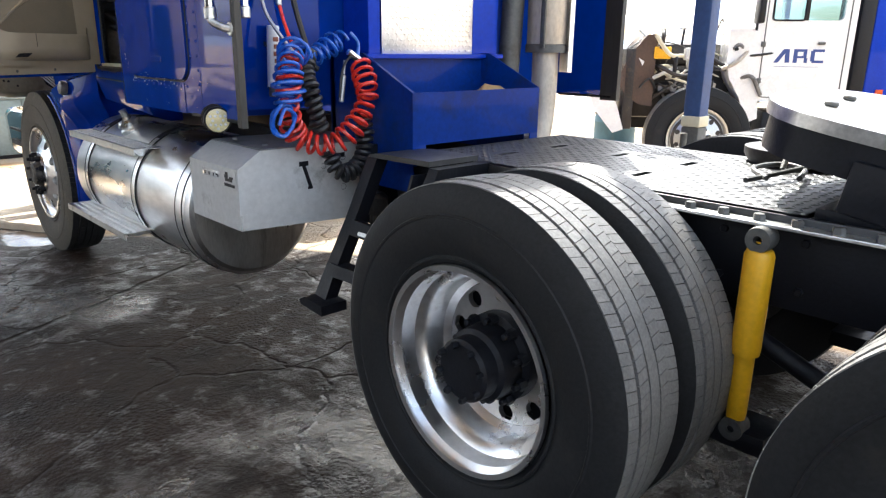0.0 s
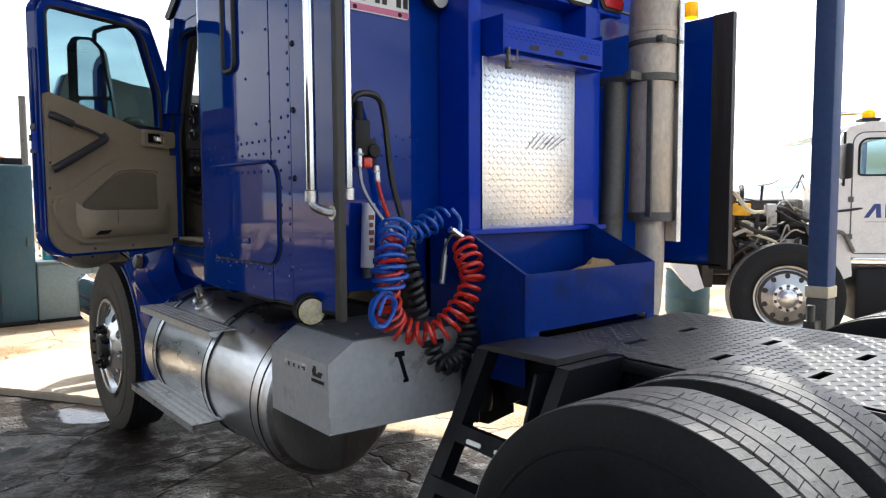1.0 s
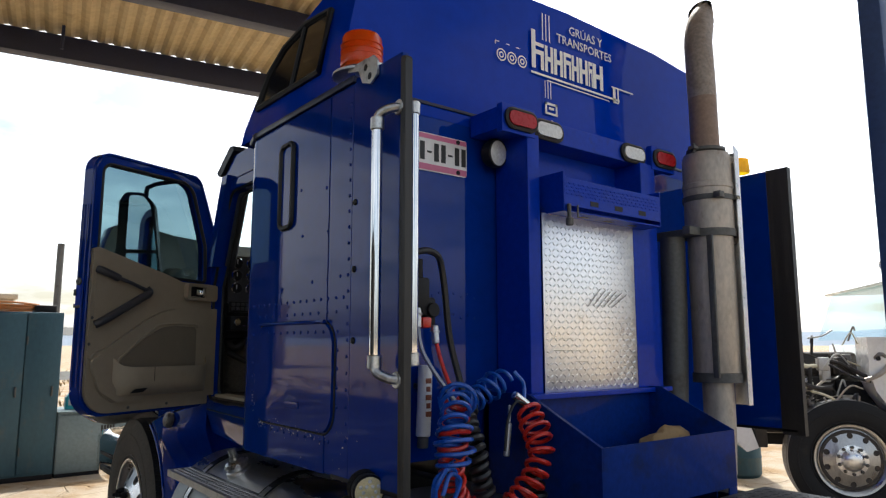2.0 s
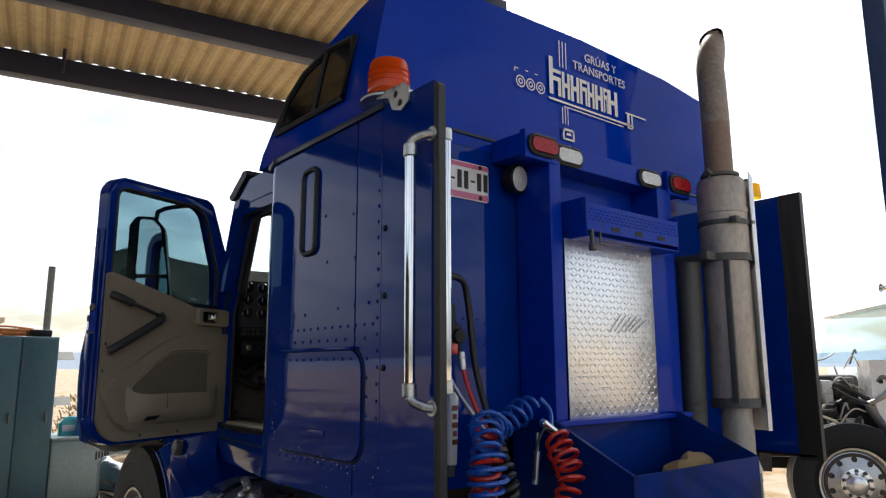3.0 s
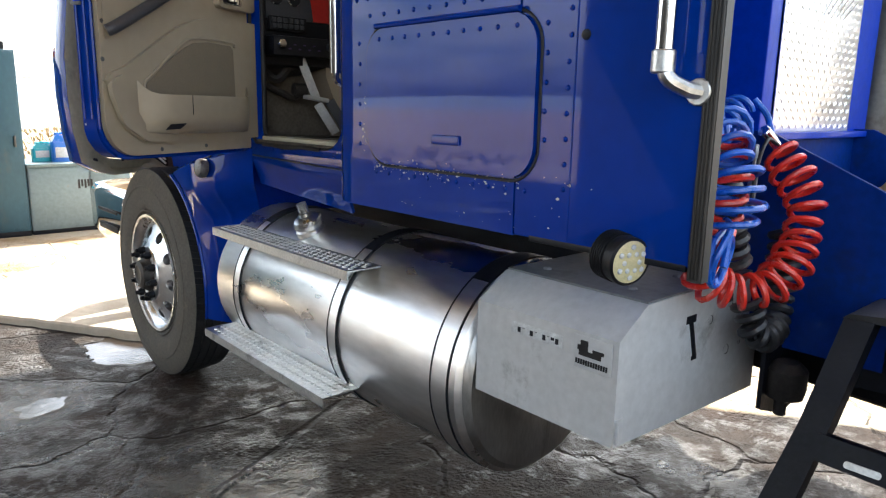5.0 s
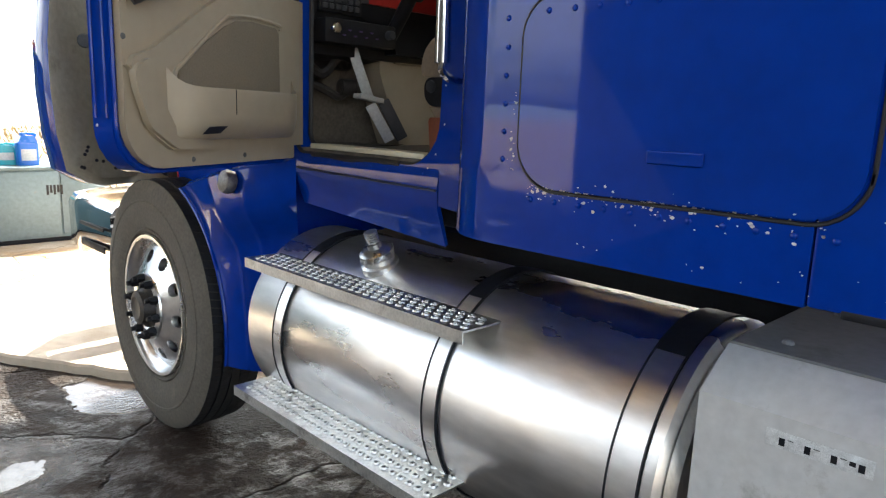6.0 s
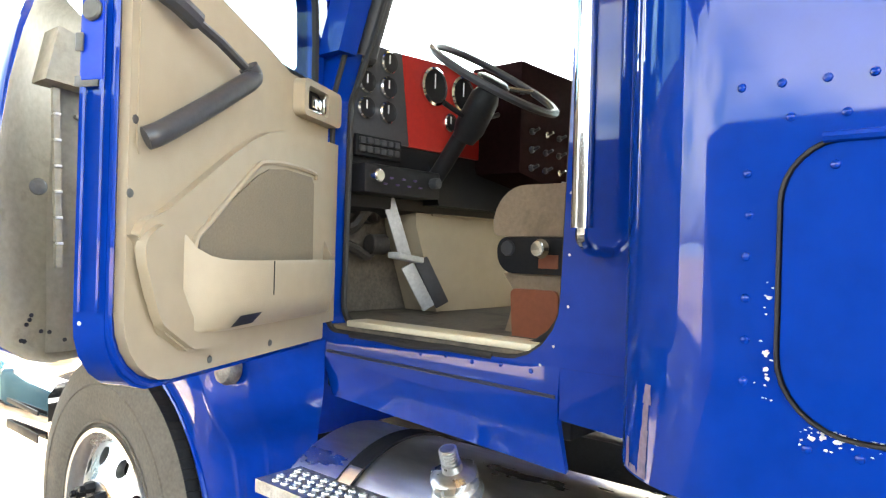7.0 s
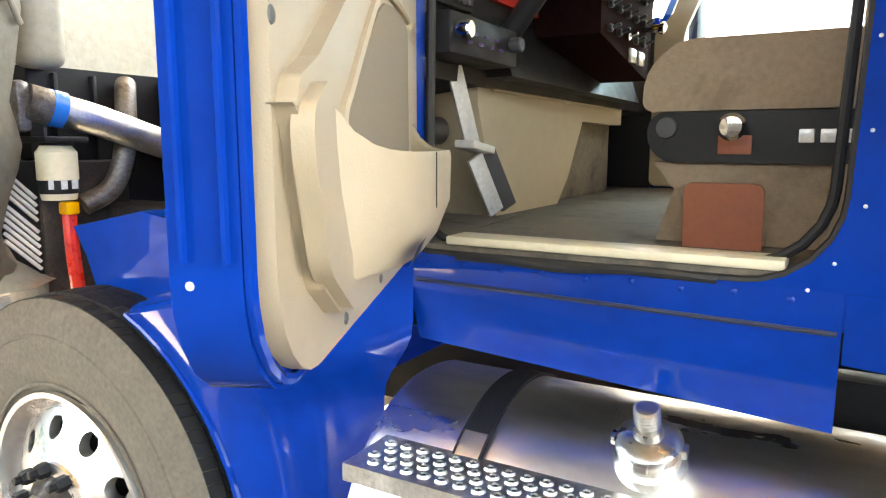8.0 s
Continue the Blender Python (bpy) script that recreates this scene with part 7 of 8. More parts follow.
def quarter_fender():
    # blue splash panel behind the front wheel: a curved side skin, a lip round the tyre and a top
    def lip(v):
        z = 0.45 + 0.66 * v
        return Vector((-1.115, 4.12 - math.sqrt(max(0.0, 0.60 ** 2 - (z - 0.555) ** 2)), z))
    def skin(s, v):
        a = lip(v)
        k = min(1.0, max(0.0, (v - 0.62) / 0.25))
        k = k * k * (3 - 2 * k)
        b = Vector((-0.94 - 0.095 * k, 3.285 - 0.135 * k, 0.45 + 0.83 * v))
        p = a.lerp(b, s)
        p.x -= math.sin(math.pi * s) ** 0.9 * (0.030 + 0.045 * k)
        p.x -= (0.011 * math.exp(-((s - 0.42) / 0.035) ** 2) + 0.009 * math.exp(-((s - 0.68) / 0.03) ** 2)) * math.sin(math.pi * min(1, v * 1.05)) ** 0.6
        return p
    bm = bmesh.new()
    ns, nv = 44, 24
    g = [[bm.verts.new(skin(i / ns, j / nv)) for i in range(ns + 1)] for j in range(nv + 1)]
    for a, b in zip(g, g[1:]):
        for i in range(ns):
            bm.faces.new((a[i], a[i + 1], b[i + 1], b[i]))
    f = part("splash_panel", bm, blue, truck, "curved blue splash panel behind the front wheel", angle=80)
    edge = [lip(j / 24) for j in range(25)]
    part("lip", tube(edge, 0.009, 8), blue, f)
    bm = bmesh.new()
    rows_ = [[bm.verts.new((x, p.y - 0.03 * (x > -1.1), p.z)) for x in (-1.11, -1.06, -0.6)] for p in edge]
    for a, b in zip(rows_, rows_[1:]):
        for i in range(2):
            bm.faces.new((a[i], a[i + 1], b[i + 1], b[i]))
    part("wheel_well", bm, black, f, "black wheel well")
    bm = bmesh.new()
    rows_ = []
    for i in range(ns + 1):
        p = skin(i / ns, 1.0)
        rows_.append([bm.verts.new(p), bm.verts.new((p.x + 0.02, p.y, p.z + 0.018)), bm.verts.new((p.x + 0.12, p.y, p.z + 0.035)), bm.verts.new((-0.55, p.y, p.z + 0.05))])
    for a, b in zip(rows_, rows_[1:]):
        for i in range(3):
            bm.faces.new((a[i], a[i + 1], b[i + 1], b[i]))
    part("fender_top", bm, blue, f, angle=80)
    m = part("marker_lamp", lathe((-1.155, 3.41, 1.185), (-1, 0, 0.15), [(0.04, -0.02), (0.044, 0.0), (0.038, 0.016), (0.02, 0.024), (0, 0.025)], 22), engine_grey, f, "dull round side marker lamp")
    part("inner_ledge", prism([(3.75, 1.10), (4.20, 1.10), (4.24, 1.20), (4.29, 1.28), (4.0, 1.335), (3.75, 1.30)], "x", -0.98, -0.80, 0.012), blue, f)


quarter_fender()


def hood():
    # tilted forward: its pale bare inside faces the cab
    h = new("hood")
    h.parent = truck
    h["label"] = "tilted-forward hood showing its bare pale fibreglass inside"
    zs = [1.065, 1.085, 1.14, 1.30, 1.5, 1.7, 1.9, 2.1, 2.3, 2.42, 2.47]
    left = [-1.20, -1.28, -1.365, -1.39, -1.398, -1.392, -1.365, -1.335, -1.29, -1.25, -1.15]
    ts = [0, 0.02, 0.06, 0.12, 0.2, 0.32, 0.45, 0.6, 0.8, 1.0]
    bm = bmesh.new()
    rows_ = []
    for z, e in zip(zs, left):
        f = (z - 1.06) / 1.4
        ring = []
        for t in ts:
            x = e + t * 2 * abs(e)
            belly = 0.55 * math.sin(math.pi * t) ** 0.8 * (0.75 + 0.5 * f)
            ridge = 0.06 * math.exp(-((t - 0.115) / 0.03) ** 2)
            y = 4.50 + 0.12 * f + belly - ridge + 0.02 * math.sin(t * 14 + z * 3.0) * (t > 0.05)
            ring.append(bm.verts.new((x, y, z)))
        rows_.append(ring)
    for a, b in zip(rows_, rows_[1:]):
        for i in range(len(ts) - 1):
            bm.faces.new((a[i], a[i + 1], b[i + 1], b[i]))
    part("inner_skin", bm, fibreglass, h, "bare pale fibreglass", angle=60)
    bm = bmesh.new()
    rows_ = []
    for z, e in zip(zs, left):
        f = (z - 1.06) / 1.4
        y = 4.50 + 0.12 * f
        rows_.append([bm.verts.new(p) for p in ((e - 0.003, y - 0.006, z), (e - 0.022, y + 0.03, z), (e - 0.02, y + 0.16, z), (e + 0.06, y + 0.45, z), (e + 0.4, y + 0.75, z), (0.0, y + 0.95, z))])
    for a, b in zip(rows_, rows_[1:]):
        for i in range(5):
            bm.faces.new((a[i], a[i + 1], b[i + 1], b[i]))
    part("outer_skin", bm, blue, h, "blue painted outside", angle=60)
    part("flange", prism([(-1.26, 2.10), (-1.06, 2.08), (-1.03, 2.24), (-1.22, 2.30)], "y", 4.46, 4.60, 0.025, 3), fibreglass, h)
    part("stiffener", tube(spline([(-1.10, 4.62, 1.12), (-1.11, 4.58, 1.5), (-1.10, 4.57, 1.85), (-1.09, 4.58, 2.1)], 6), 0.014, 8), fibreglass, h)
    part("bolt", dome((-1.245, 4.545, 1.715), (0, -1, 0), 0.032, 0.3, 16), dull_steel, h)
    wing = bmesh.new()
    rows_ = []
    for z, e in ((1.10, -0.965), (1.14, -0.945), (1.17, -0.976), (1.24, -0.990), (1.36, -0.956), (1.43, -0.925), (1.50, -0.905), (1.56, -0.912), (1.63, -0.925), (1.75, -0.895), (1.91, -0.872), (2.10, -0.895), (2.25, -0.92)):
        ring = []
        for k in range(8):
            f = k / 7
            ring.append(wing.verts.new((-1.21 + (e + 1.21) * f, 4.545 + 0.10 * f - 0.035 * math.sin(math.pi * f) + 0.012 * math.sin(9 * z + 5 * f), z)))
        rows_.append(ring)
    for p, q in zip(rows_, rows_[1:]):
        for k in range(7):
            wing.faces.new((p[k], p[k + 1], q[k + 1], q[k]))
    bmesh.ops.solidify(wing, geom=wing.faces[:], thickness=0.008)
    part("inner_wing", wing, fibreglass, h, "pale moulded inner wing with a wavy edge", angle=60)
    for k in range(15):
        part("rib", tube([(-1.045 + 0.0085 * k, 4.585, 2.20 - 0.0135 * k), (-1.015 + 0.0085 * k, 4.585, 2.203 - 0.0135 * k)], 0.0035, 5), fibreglass, h)
    part("crease", tube(spline([(-1.13, 4.535, 1.99), (-1.03, 4.555, 1.985), (-0.955, 4.585, 1.955), (-0.885, 4.63, 1.86)], 5), 0.009, 8), fibreglass, h)
    part("duct", box(-0.85, -0.70, 4.68, 4.80, 1.745, 2.175, 0.045, 5), fibreglass, h, "pale moulded duct")
    con = part("conduit", join(*[prism([(-1.198 - 0.004 * k, 1.42 + 0.095 * k), (-1.176 - 0.004 * k, 1.42 + 0.095 * k), (-1.180 - 0.004 * k, 1.505 + 0.095 * k), (-1.202 - 0.004 * k, 1.505 + 0.095 * k)], "y", 4.485, 4.51, 0.004) for k in range(7)]), fibreglass, h, "grey flat wiring conduit")
    for k in range(6):
        part("clip", box(-1.201 - 0.004 * k, -1.177 - 0.004 * k, 4.478, 4.492, 1.503 + 0.095 * k, 1.513 + 0.095 * k, 0.002), dull_alu, con)
    rng = random.Random(8)
    for i in range(9):
        part("hole", lathe((rng.uniform(-1.30, -1.15), 4.515, rng.uniform(1.12, 1.25)), (0, -1, 0), [(0.008, 0), (0, 0.001)], 10), black, h, smooth=False)
    return h


hood()


def engine_bay():
    e = new("engine")
    e.parent = truck
    e["label"] = "dark engine with aluminium charge pipe, seen past the open door"
    part("block", join(box(-0.34, 0.34, 3.46, 4.75, 0.80, 1.62, 0.05), box(-0.28, 0.28, 3.50, 4.65, 1.62, 1.86, 0.04)), engine_dark, e)
    part("radiator", box(-0.50, 0.50, 5.00, 5.10, 0.70, 1.75, 0.02), engine_dark, e)
    sh = part("fan_shroud", prism([(-0.72, 1.00), (0.60, 1.00), (0.60, 1.76), (-0.80, 1.76), (-0.80, 1.46), (-0.72, 1.44)], "y", 4.78, 4.95, 0.05, 3), dark_plastic, e, "black ribbed shroud")
    for i in range(8):
        part("rib", box(-0.72 + i * 0.14, -0.705 + i * 0.14, 4.76, 4.79, 1.40, 1.74, 0.003), dark_plastic, sh)
    part("charge_pipe", tube(spline([(-0.78, 4.66, 1.615), (-0.66, 4.62, 1.58), (-0.42, 4.58, 1.50), (-0.20, 4.50, 1.44)], 8), 0.052, 20), step_metal, e, "aluminium charge air pipe")
    part("hose_joint", join(tube([(-0.86, 4.68, 1.635), (-0.76, 4.655, 1.61)], 0.058, 20), box(-0.90, -0.85, 4.66, 4.80, 1.54, 1.70, 0.02)), engine_grey, e, "grey hose joint")
    part("blue_band", tube([(-0.80, 4.664, 1.62), (-0.76, 4.655, 1.61)], 0.0595, 20), jug_blue, e, "blue silicone band")
    part("water_pipe", tube(spline([(-0.46, 4.75, 1.72), (-0.50, 4.70, 1.66), (-0.54, 4.66, 1.50), (-0.60, 4.66, 1.36), (-0.70, 4.68, 1.30)], 8), 0.036, 16), engine_grey, e)
    f = part("filter_bowl", lathe((-0.815, 4.62, 1.33), (0, 0, 1), [(0, 0), (0.05, 0.0), (0.055, 0.02), (0.055, 0.06), (0.06, 0.065), (0.06, 0.15), (0.055, 0.155), (0.045, 0.17), (0, 0.175)], 26), cream, e, "cream fuel filter bowl")
    part("band", lathe((-0.815, 4.62, 1.35), (0, 0, 1), [(0.0565, 0), (0.0575, 0.005), (0.0575, 0.055), (0.0565, 0.06)], 26), dark_plastic, f)
    part("window", join(*[box(-0.815 + 0.058 * math.sin(a) - 0.010, -0.815 + 0.058 * math.sin(a) + 0.010, 4.62 - 0.06 * math.cos(a) - 0.004, 4.62 - 0.06 * math.cos(a), 1.365, 1.395, 0.001) for a in (-0.9, -0.3, 0.3)]), white_lens, f)
    part("head", join(box(-0.885, -0.745, 4.55, 4.70, 1.508, 1.528, 0.006), cyl((-0.815, 4.62, 1.50), (-0.815, 4.62, 1.512), 0.05, 20), tube([(-0.88, 4.56, 1.525), (-0.88, 4.56, 1.555)], 0.006, 6)), dark_plastic, f, "black filter head")
    part("tag", box(-0.835, -0.79, 4.555, 4.60, 1.285, 1.325, 0.006), yellow_lens, f, "yellow drain tag")
    part("red_hose", tube(spline([(-0.80, 4.60, 1.31), (-0.81, 4.58, 1.16), (-0.80, 4.58, 1.04), (-0.76, 4.62, 0.92)], 6), 0.022, 10), hose_red, e, "red rubber hose")
    # Dark boxes added to fill the dark depth of the engine bay.
    part("bracket_box", join(box(-0.83, -0.50, 4.70, 4.95, 0.92, 1.45, 0.02), box(-0.60, -0.42, 4.3, 4.9, 0.85, 1.3, 0.03)), engine_dark, e)
    g = part("grille_grid", box(-1.03, -0.78, 4.715, 4.73, 1.08, 1.45, 0.004), dark_plastic, e, "slatted bright grille")
    for i in range(10):
        part("slat", moved(box(-0.075, 0.075, -0.008, 0.004, -0.0055, 0.0055, 0.002), Matrix.Translation((-0.895, 4.708, 1.155 + i * 0.024 + (0.014 if i > 5 else 0))) @ Matrix.Rotation(radians(45), 4, "Y")), logo_white, g)


engine_bay()


def bumper():
    b = new("bumper")
    b.parent = truck
    b["label"] = "chrome front bumper with dark inside"
    bm = bmesh.new()
    prof = [(0.0, 0.56), (0.03, 0.60), (0.035, 0.85), (0.0, 0.90), (-0.05, 0.905)]
    path = [(-1.01, 4.95), (-1.03, 5.40), (-0.98, 5.75), (-0.82, 5.92), (-0.4, 5.97), (0.4, 5.97), (0.9, 5.92), (1.10, 5.80), (1.17, 5.55), (1.16, 5.25)]
    rows_ = []
    for i, (x, y) in enumerate(path):
        a = Vector(path[min(i + 1, 9)]) - Vector(path[max(i - 1, 0)])
        nrm = Vector((-a.y, a.x)).normalized()
        rows_.append([bm.verts.new((x + nrm.x * d, y + nrm.y * d, z)) for d, z in prof])
    for a, c in zip(rows_, rows_[1:]):
        for i in range(4):
            bm.faces.new((a[i], a[i + 1], c[i + 1], c[i]))
    part("face", bm, chrome, b, angle=50)
    part("stripe", join(box(-1.066, -1.058, 5.0, 5.38, 0.64, 0.68, 0.002), box(-1.068, -1.060, 5.0, 5.38, 0.76, 0.78, 0.002)), dark_plastic, b)
    part("stay", box(-0.95, 1.0, 5.5, 5.62, 0.60, 0.70, 0.01), black, b)


bumper()


def rear_rack():
    # black steel catwalk step in front of the drive wheels
    r = new("catwalk_step")
    r.parent = truck
    r["label"] = "black steel catwalk step on slotted legs"
    part("top", prism([(0.54, 1.052), (0.80, 1.048), (0.885, 1.04), (0.90, 1.028), (0.54, 1.032)], "x", -0.765, -0.512, 0.004), deck_black, r)
    def splay(bm):
        for v in bm.verts:
            v.co.x += -0.735 - (1.04 - v.co.z) * 0.36
        return bm
    for leg in ([(0.835, 1.03), (0.895, 1.03), (0.93, 0.80), (0.985, 0.56), (1.01, 0.44), (0.93, 0.43), (0.915, 0.56), (0.87, 0.80)], [(0.485, 1.03), (0.535, 1.03), (0.57, 0.80), (0.61, 0.56), (0.63, 0.44), (0.55, 0.43), (0.54, 0.56), (0.515, 0.80)]):
        part("leg", splay(prism(leg, "x", -0.03, 0.03 if leg[0][0] > 0.8 else 0.26, 0.006)), black, r)
    part("apron", prism([(0.50, 1.03), (0.94, 1.03), (1.00, 0.90), (0.985, 0.76), (0.91, 0.80), (0.50, 0.80)], "x", -0.535, -0.520, 0.004), black, r, "black plate hanging under the step")
    rung = part("rung", splay(prism([(0.56, 0.725), (0.89, 0.735), (0.885, 0.79), (0.555, 0.785)], "x", -0.035, -0.015, 0.003)), black, r)
    # Bright metal ovals stand in for light seen through the rung's slots.
    for y in (0.66, 0.79):
        part("slot", splay(prism(rounded(y - 0.035, y + 0.035, 0.742, 0.756, 0.006, 3), "x", -0.0375, -0.0355, 0)), step_metal, rung, smooth=False)
    part("rung", splay(prism([(0.60, 0.575), (0.95, 0.565), (0.945, 0.61), (0.595, 0.62)], "x", -0.04, 0.02, 0.004)), black, r)
    part("inner_leg", box(-0.56, -0.50, 0.62, 0.72, 0.72, 1.02, 0.006), black, r)
    # Added to block bright ground behind, so the gap stays dark.
    part("mud_flap", prism([(-0.80, 1.00), (-0.44, 1.00), (-0.44, 0.36), (-1.0, 0.40)], "y", 0.585, 0.597, 0.004), black, r, "black sheet added behind the step to keep the gap dark")
    mount = part("mounting_plate", prism([(-0.655, 1.04), (-0.40, 1.04), (-0.38, 0.68), (-0.52, 0.66), (-0.655, 0.71)], "y", 1.095, 1.107, 0.004), black, r, "black mounting plate beside the chassis rail")
    part("bolt", hex_nut((-0.60, 1.095, 0.94), 0.014, 0.014, (0, -1, 0)), step_metal, mount)
    part("valve", join(lathe((-0.60, 1.06, 0.74), (0, 0, 1), [(0, 0), (0.045, 0.005), (0.05, 0.03), (0.05, 0.08), (0.03, 0.10), (0, 0.10)], 18), cyl((-0.62, 1.06, 0.70), (-0.62, 1.06, 0.75), 0.016, 10)), engine_dark, mount, "dark round air valve")
    part("foot", prism([(0.88, 0.425), (1.03, 0.435), (1.04, 0.455), (1.0, 0.475), (0.88, 0.465)], "x", -1.02, -0.90, 0.01), black, r)


rear_rack()
LAMP_AT, LAMP_WAY = Vector((-1.268, 1.135, 1.184)), Vector((-0.28, -1.0, -0.08)).normalized()
fl = part("work_lamp", lathe(LAMP_AT, LAMP_WAY, [(0, -0.040), (0.030, -0.040), (0.044, -0.02), (0.048, 0.0), (0.048, 0.018), (0.044, 0.023), (0.042, 0.020)], 28), dark_plastic, truck, "round work lamp at the sleeper corner")
part("lens", lathe(LAMP_AT, LAMP_WAY, [(0.042, 0.020), (0.025, 0.024), (0, 0.025)], 28), amber_grey, fl, "ribbed yellowish lens")
_, lu, lv = frame_of(LAMP_WAY)
for i in range(12):
    a = 2 * math.pi * i / 12
    part("led", dome(LAMP_AT + LAMP_WAY * 0.023 + (lu * math.cos(a) + lv * math.sin(a)) * (0.030 if i % 2 else 0.018), LAMP_WAY, 0.006, 0.6), white_lens, fl)
for i in range(6):
    part("fin", lathe(LAMP_AT - LAMP_WAY * (0.012 + 0.006 * i), LAMP_WAY, [(0.03, 0), (0.050, 0.0), (0.050, 0.002), (0.03, 0.002)], 24), dark_plastic, fl)
part("mount", box(-1.275, -1.235, 1.145, 1.165, 1.175, 1.195, 0.004), dark_plastic, fl)


# ---- hoses on the sleeper's back ----
def coil(path, radius, turns, wire, n=14, k=7, wob=0.07):
    """A helix round a smooth path."""
    pts = spline(path, 24)
    lens = [0.0]
    for a, b in zip(pts, pts[1:]):
        lens.append(lens[-1] + (b - a).length)
    total = lens[-1]
    out = []
    steps = turns * n
    u = None
    for i in range(steps + 1):
        s = total * i / steps
        j = max(q for q in range(len(lens)) if lens[q] <= s + 1e-9)
        j = min(j, len(pts) - 2)
        f = (s - lens[j]) / max(1e-9, lens[j + 1] - lens[j])
        p = pts[j].lerp(pts[j + 1], f)
        t = (pts[j + 1] - pts[j]).normalized()
        if u is None:
            u = frame_of(t)[1]
        u = (u - t * u.dot(t)).normalized()
        w = t.cross(u)
        a = 2 * math.pi * i / n
        rr = radius * (1 + wob * math.sin(i * 0.071 + turns) + 0.5 * wob * math.sin(i * 0.23))
        out.append(p + (u * math.cos(a) + w * math.sin(a)) * rr)
    return tube(out, wire, k)


valve = thing("gladhand_holder", "black and red hose coupling holder on the sleeper back", "hose coupling", (-0.92, 1.42, 1.7))
part("body", join(box(-0.955, -0.885, 1.345, 1.44, 1.70, 1.835, 0.010), box(-0.900, -0.855, 1.35, 1.44, 1.665, 1.765, 0.010), cyl((-0.925, 1.37, 1.82), (-0.935, 1.36, 1.90), 0.020), cyl((-0.875, 1.352, 1.72), (-0.875, 1.335, 1.72), 0.026, 18)), dark_plastic, valve)
part("fitting", join(cyl((-0.945, 1.34, 1.725), (-0.952, 1.33, 1.655), 0.013), cyl((-0.945, 1.34, 1.70), (-0.945, 1.338, 1.71), 0.019, 6)), step_metal, valve, "bare metal hose fitting")
part("fitting", join(cyl((-0.870, 1.34, 1.665), (-0.872, 1.33, 1.60), 0.013), cyl((-0.870, 1.34, 1.64), (-0.870, 1.338, 1.65), 0.018, 6)), step_metal, valve, "bare metal hose fitting")
part("red_cap", box(-0.925, -0.885, 1.335, 1.36, 1.655, 1.695, 0.008), hose_red, valve, "red coupling seal")
part("loop", tube(spline([(-0.96, 1.40, 1.82), (-0.94, 1.36, 1.92), (-0.84, 1.37, 1.925), (-0.80, 1.38, 1.84), (-0.77, 1.38, 1.62), (-0.73, 1.36, 1.44), (-0.75, 1.32, 1.38), (-0.71, 1.31, 1.35)], 8), 0.0125, 8), hose_black, valve, "black rubber hose loop")
part("feed", tube(spline([(-0.952, 1.33, 1.66), (-0.950, 1.30, 1.57), (-0.90, 1.25, 1.46), (-0.84, 1.20, 1.36)], 8), 0.0075, 8), silver_hose, valve, "braided feed hose")
part("feed", tube(spline([(-0.872, 1.33, 1.61), (-0.868, 1.30, 1.53), (-0.86, 1.25, 1.44), (-0.83, 1.20, 1.36)], 8), 0.0075, 8), hose_red, valve, "red feed hose")

ext = thing("sleeve", "worn white sleeve with a faded label on the sleeper back", "sleeve", (-0.872, 1.41, 1.25))
part("tube", cyl((-0.872, 1.405, 1.275), (-0.862, 1.405, 1.525), 0.026, 20), logo_white, ext)
for k in range(5):
    part("print", box(-0.880 + 0.003 * (k % 2), -0.856 - 0.004 * ((k * 3) % 2), 1.3765, 1.3795, 1.345 + 0.029 * k, 1.363 + 0.029 * k, 0.001), red_board, ext, "faded red print")
part("end", cyl((-0.874, 1.405, 1.235), (-0.872, 1.405, 1.275), 0.020, 16), dull_steel, ext)
part("clip", box(-0.885, -0.845, 1.41, 1.449, 1.44, 1.46, 0.003), dull_steel, ext)

hb = thing("air_hose", "coiled bright blue air hose hanging behind the sleeper", "hose", (-1.0, 1.05, 1.3), group="trailer hoses")
part("coil", coil([(-0.93, 1.14, 1.43), (-0.985, 1.085, 1.39), (-1.012, 1.055, 1.32), (-1.018, 1.05, 1.235)], 0.050, 8, 0.0072, wob=0.18), hose_blue, hb)
part("loop", tube(spline([(-1.0, 1.07, 1.245), (-1.06, 1.03, 1.235), (-1.095, 1.04, 1.17), (-1.05, 1.06, 1.115), (-0.99, 1.07, 1.15), (-1.01, 1.06, 1.225), (-1.085, 1.05, 1.205), (-1.09, 1.05, 1.135), (-1.03, 1.06, 1.115), (-0.985, 1.06, 1.185), (-1.04, 1.04, 1.215), (-1.075, 1.03, 1.16)], 8), 0.0072, 8), hose_blue, hb)
part("upper_coil", coil([(-0.90, 1.17, 1.43), (-0.83, 1.22, 1.405), (-0.752, 1.25, 1.412), (-0.68, 1.255, 1.45), (-0.616, 1.25, 1.475)], 0.037, 8, 0.0070, wob=0.2), hose_blue, hb)
part("tail", tube(spline([(-0.60, 1.22, 1.50), (-0.585, 1.19, 1.46), (-0.61, 1.16, 1.405)], 6), 0.008, 8), hose_blue, hb)
part("coupling", cyl((-0.655, 1.165, 1.425), (-0.60, 1.155, 1.385), 0.016, 14), chrome, hb)

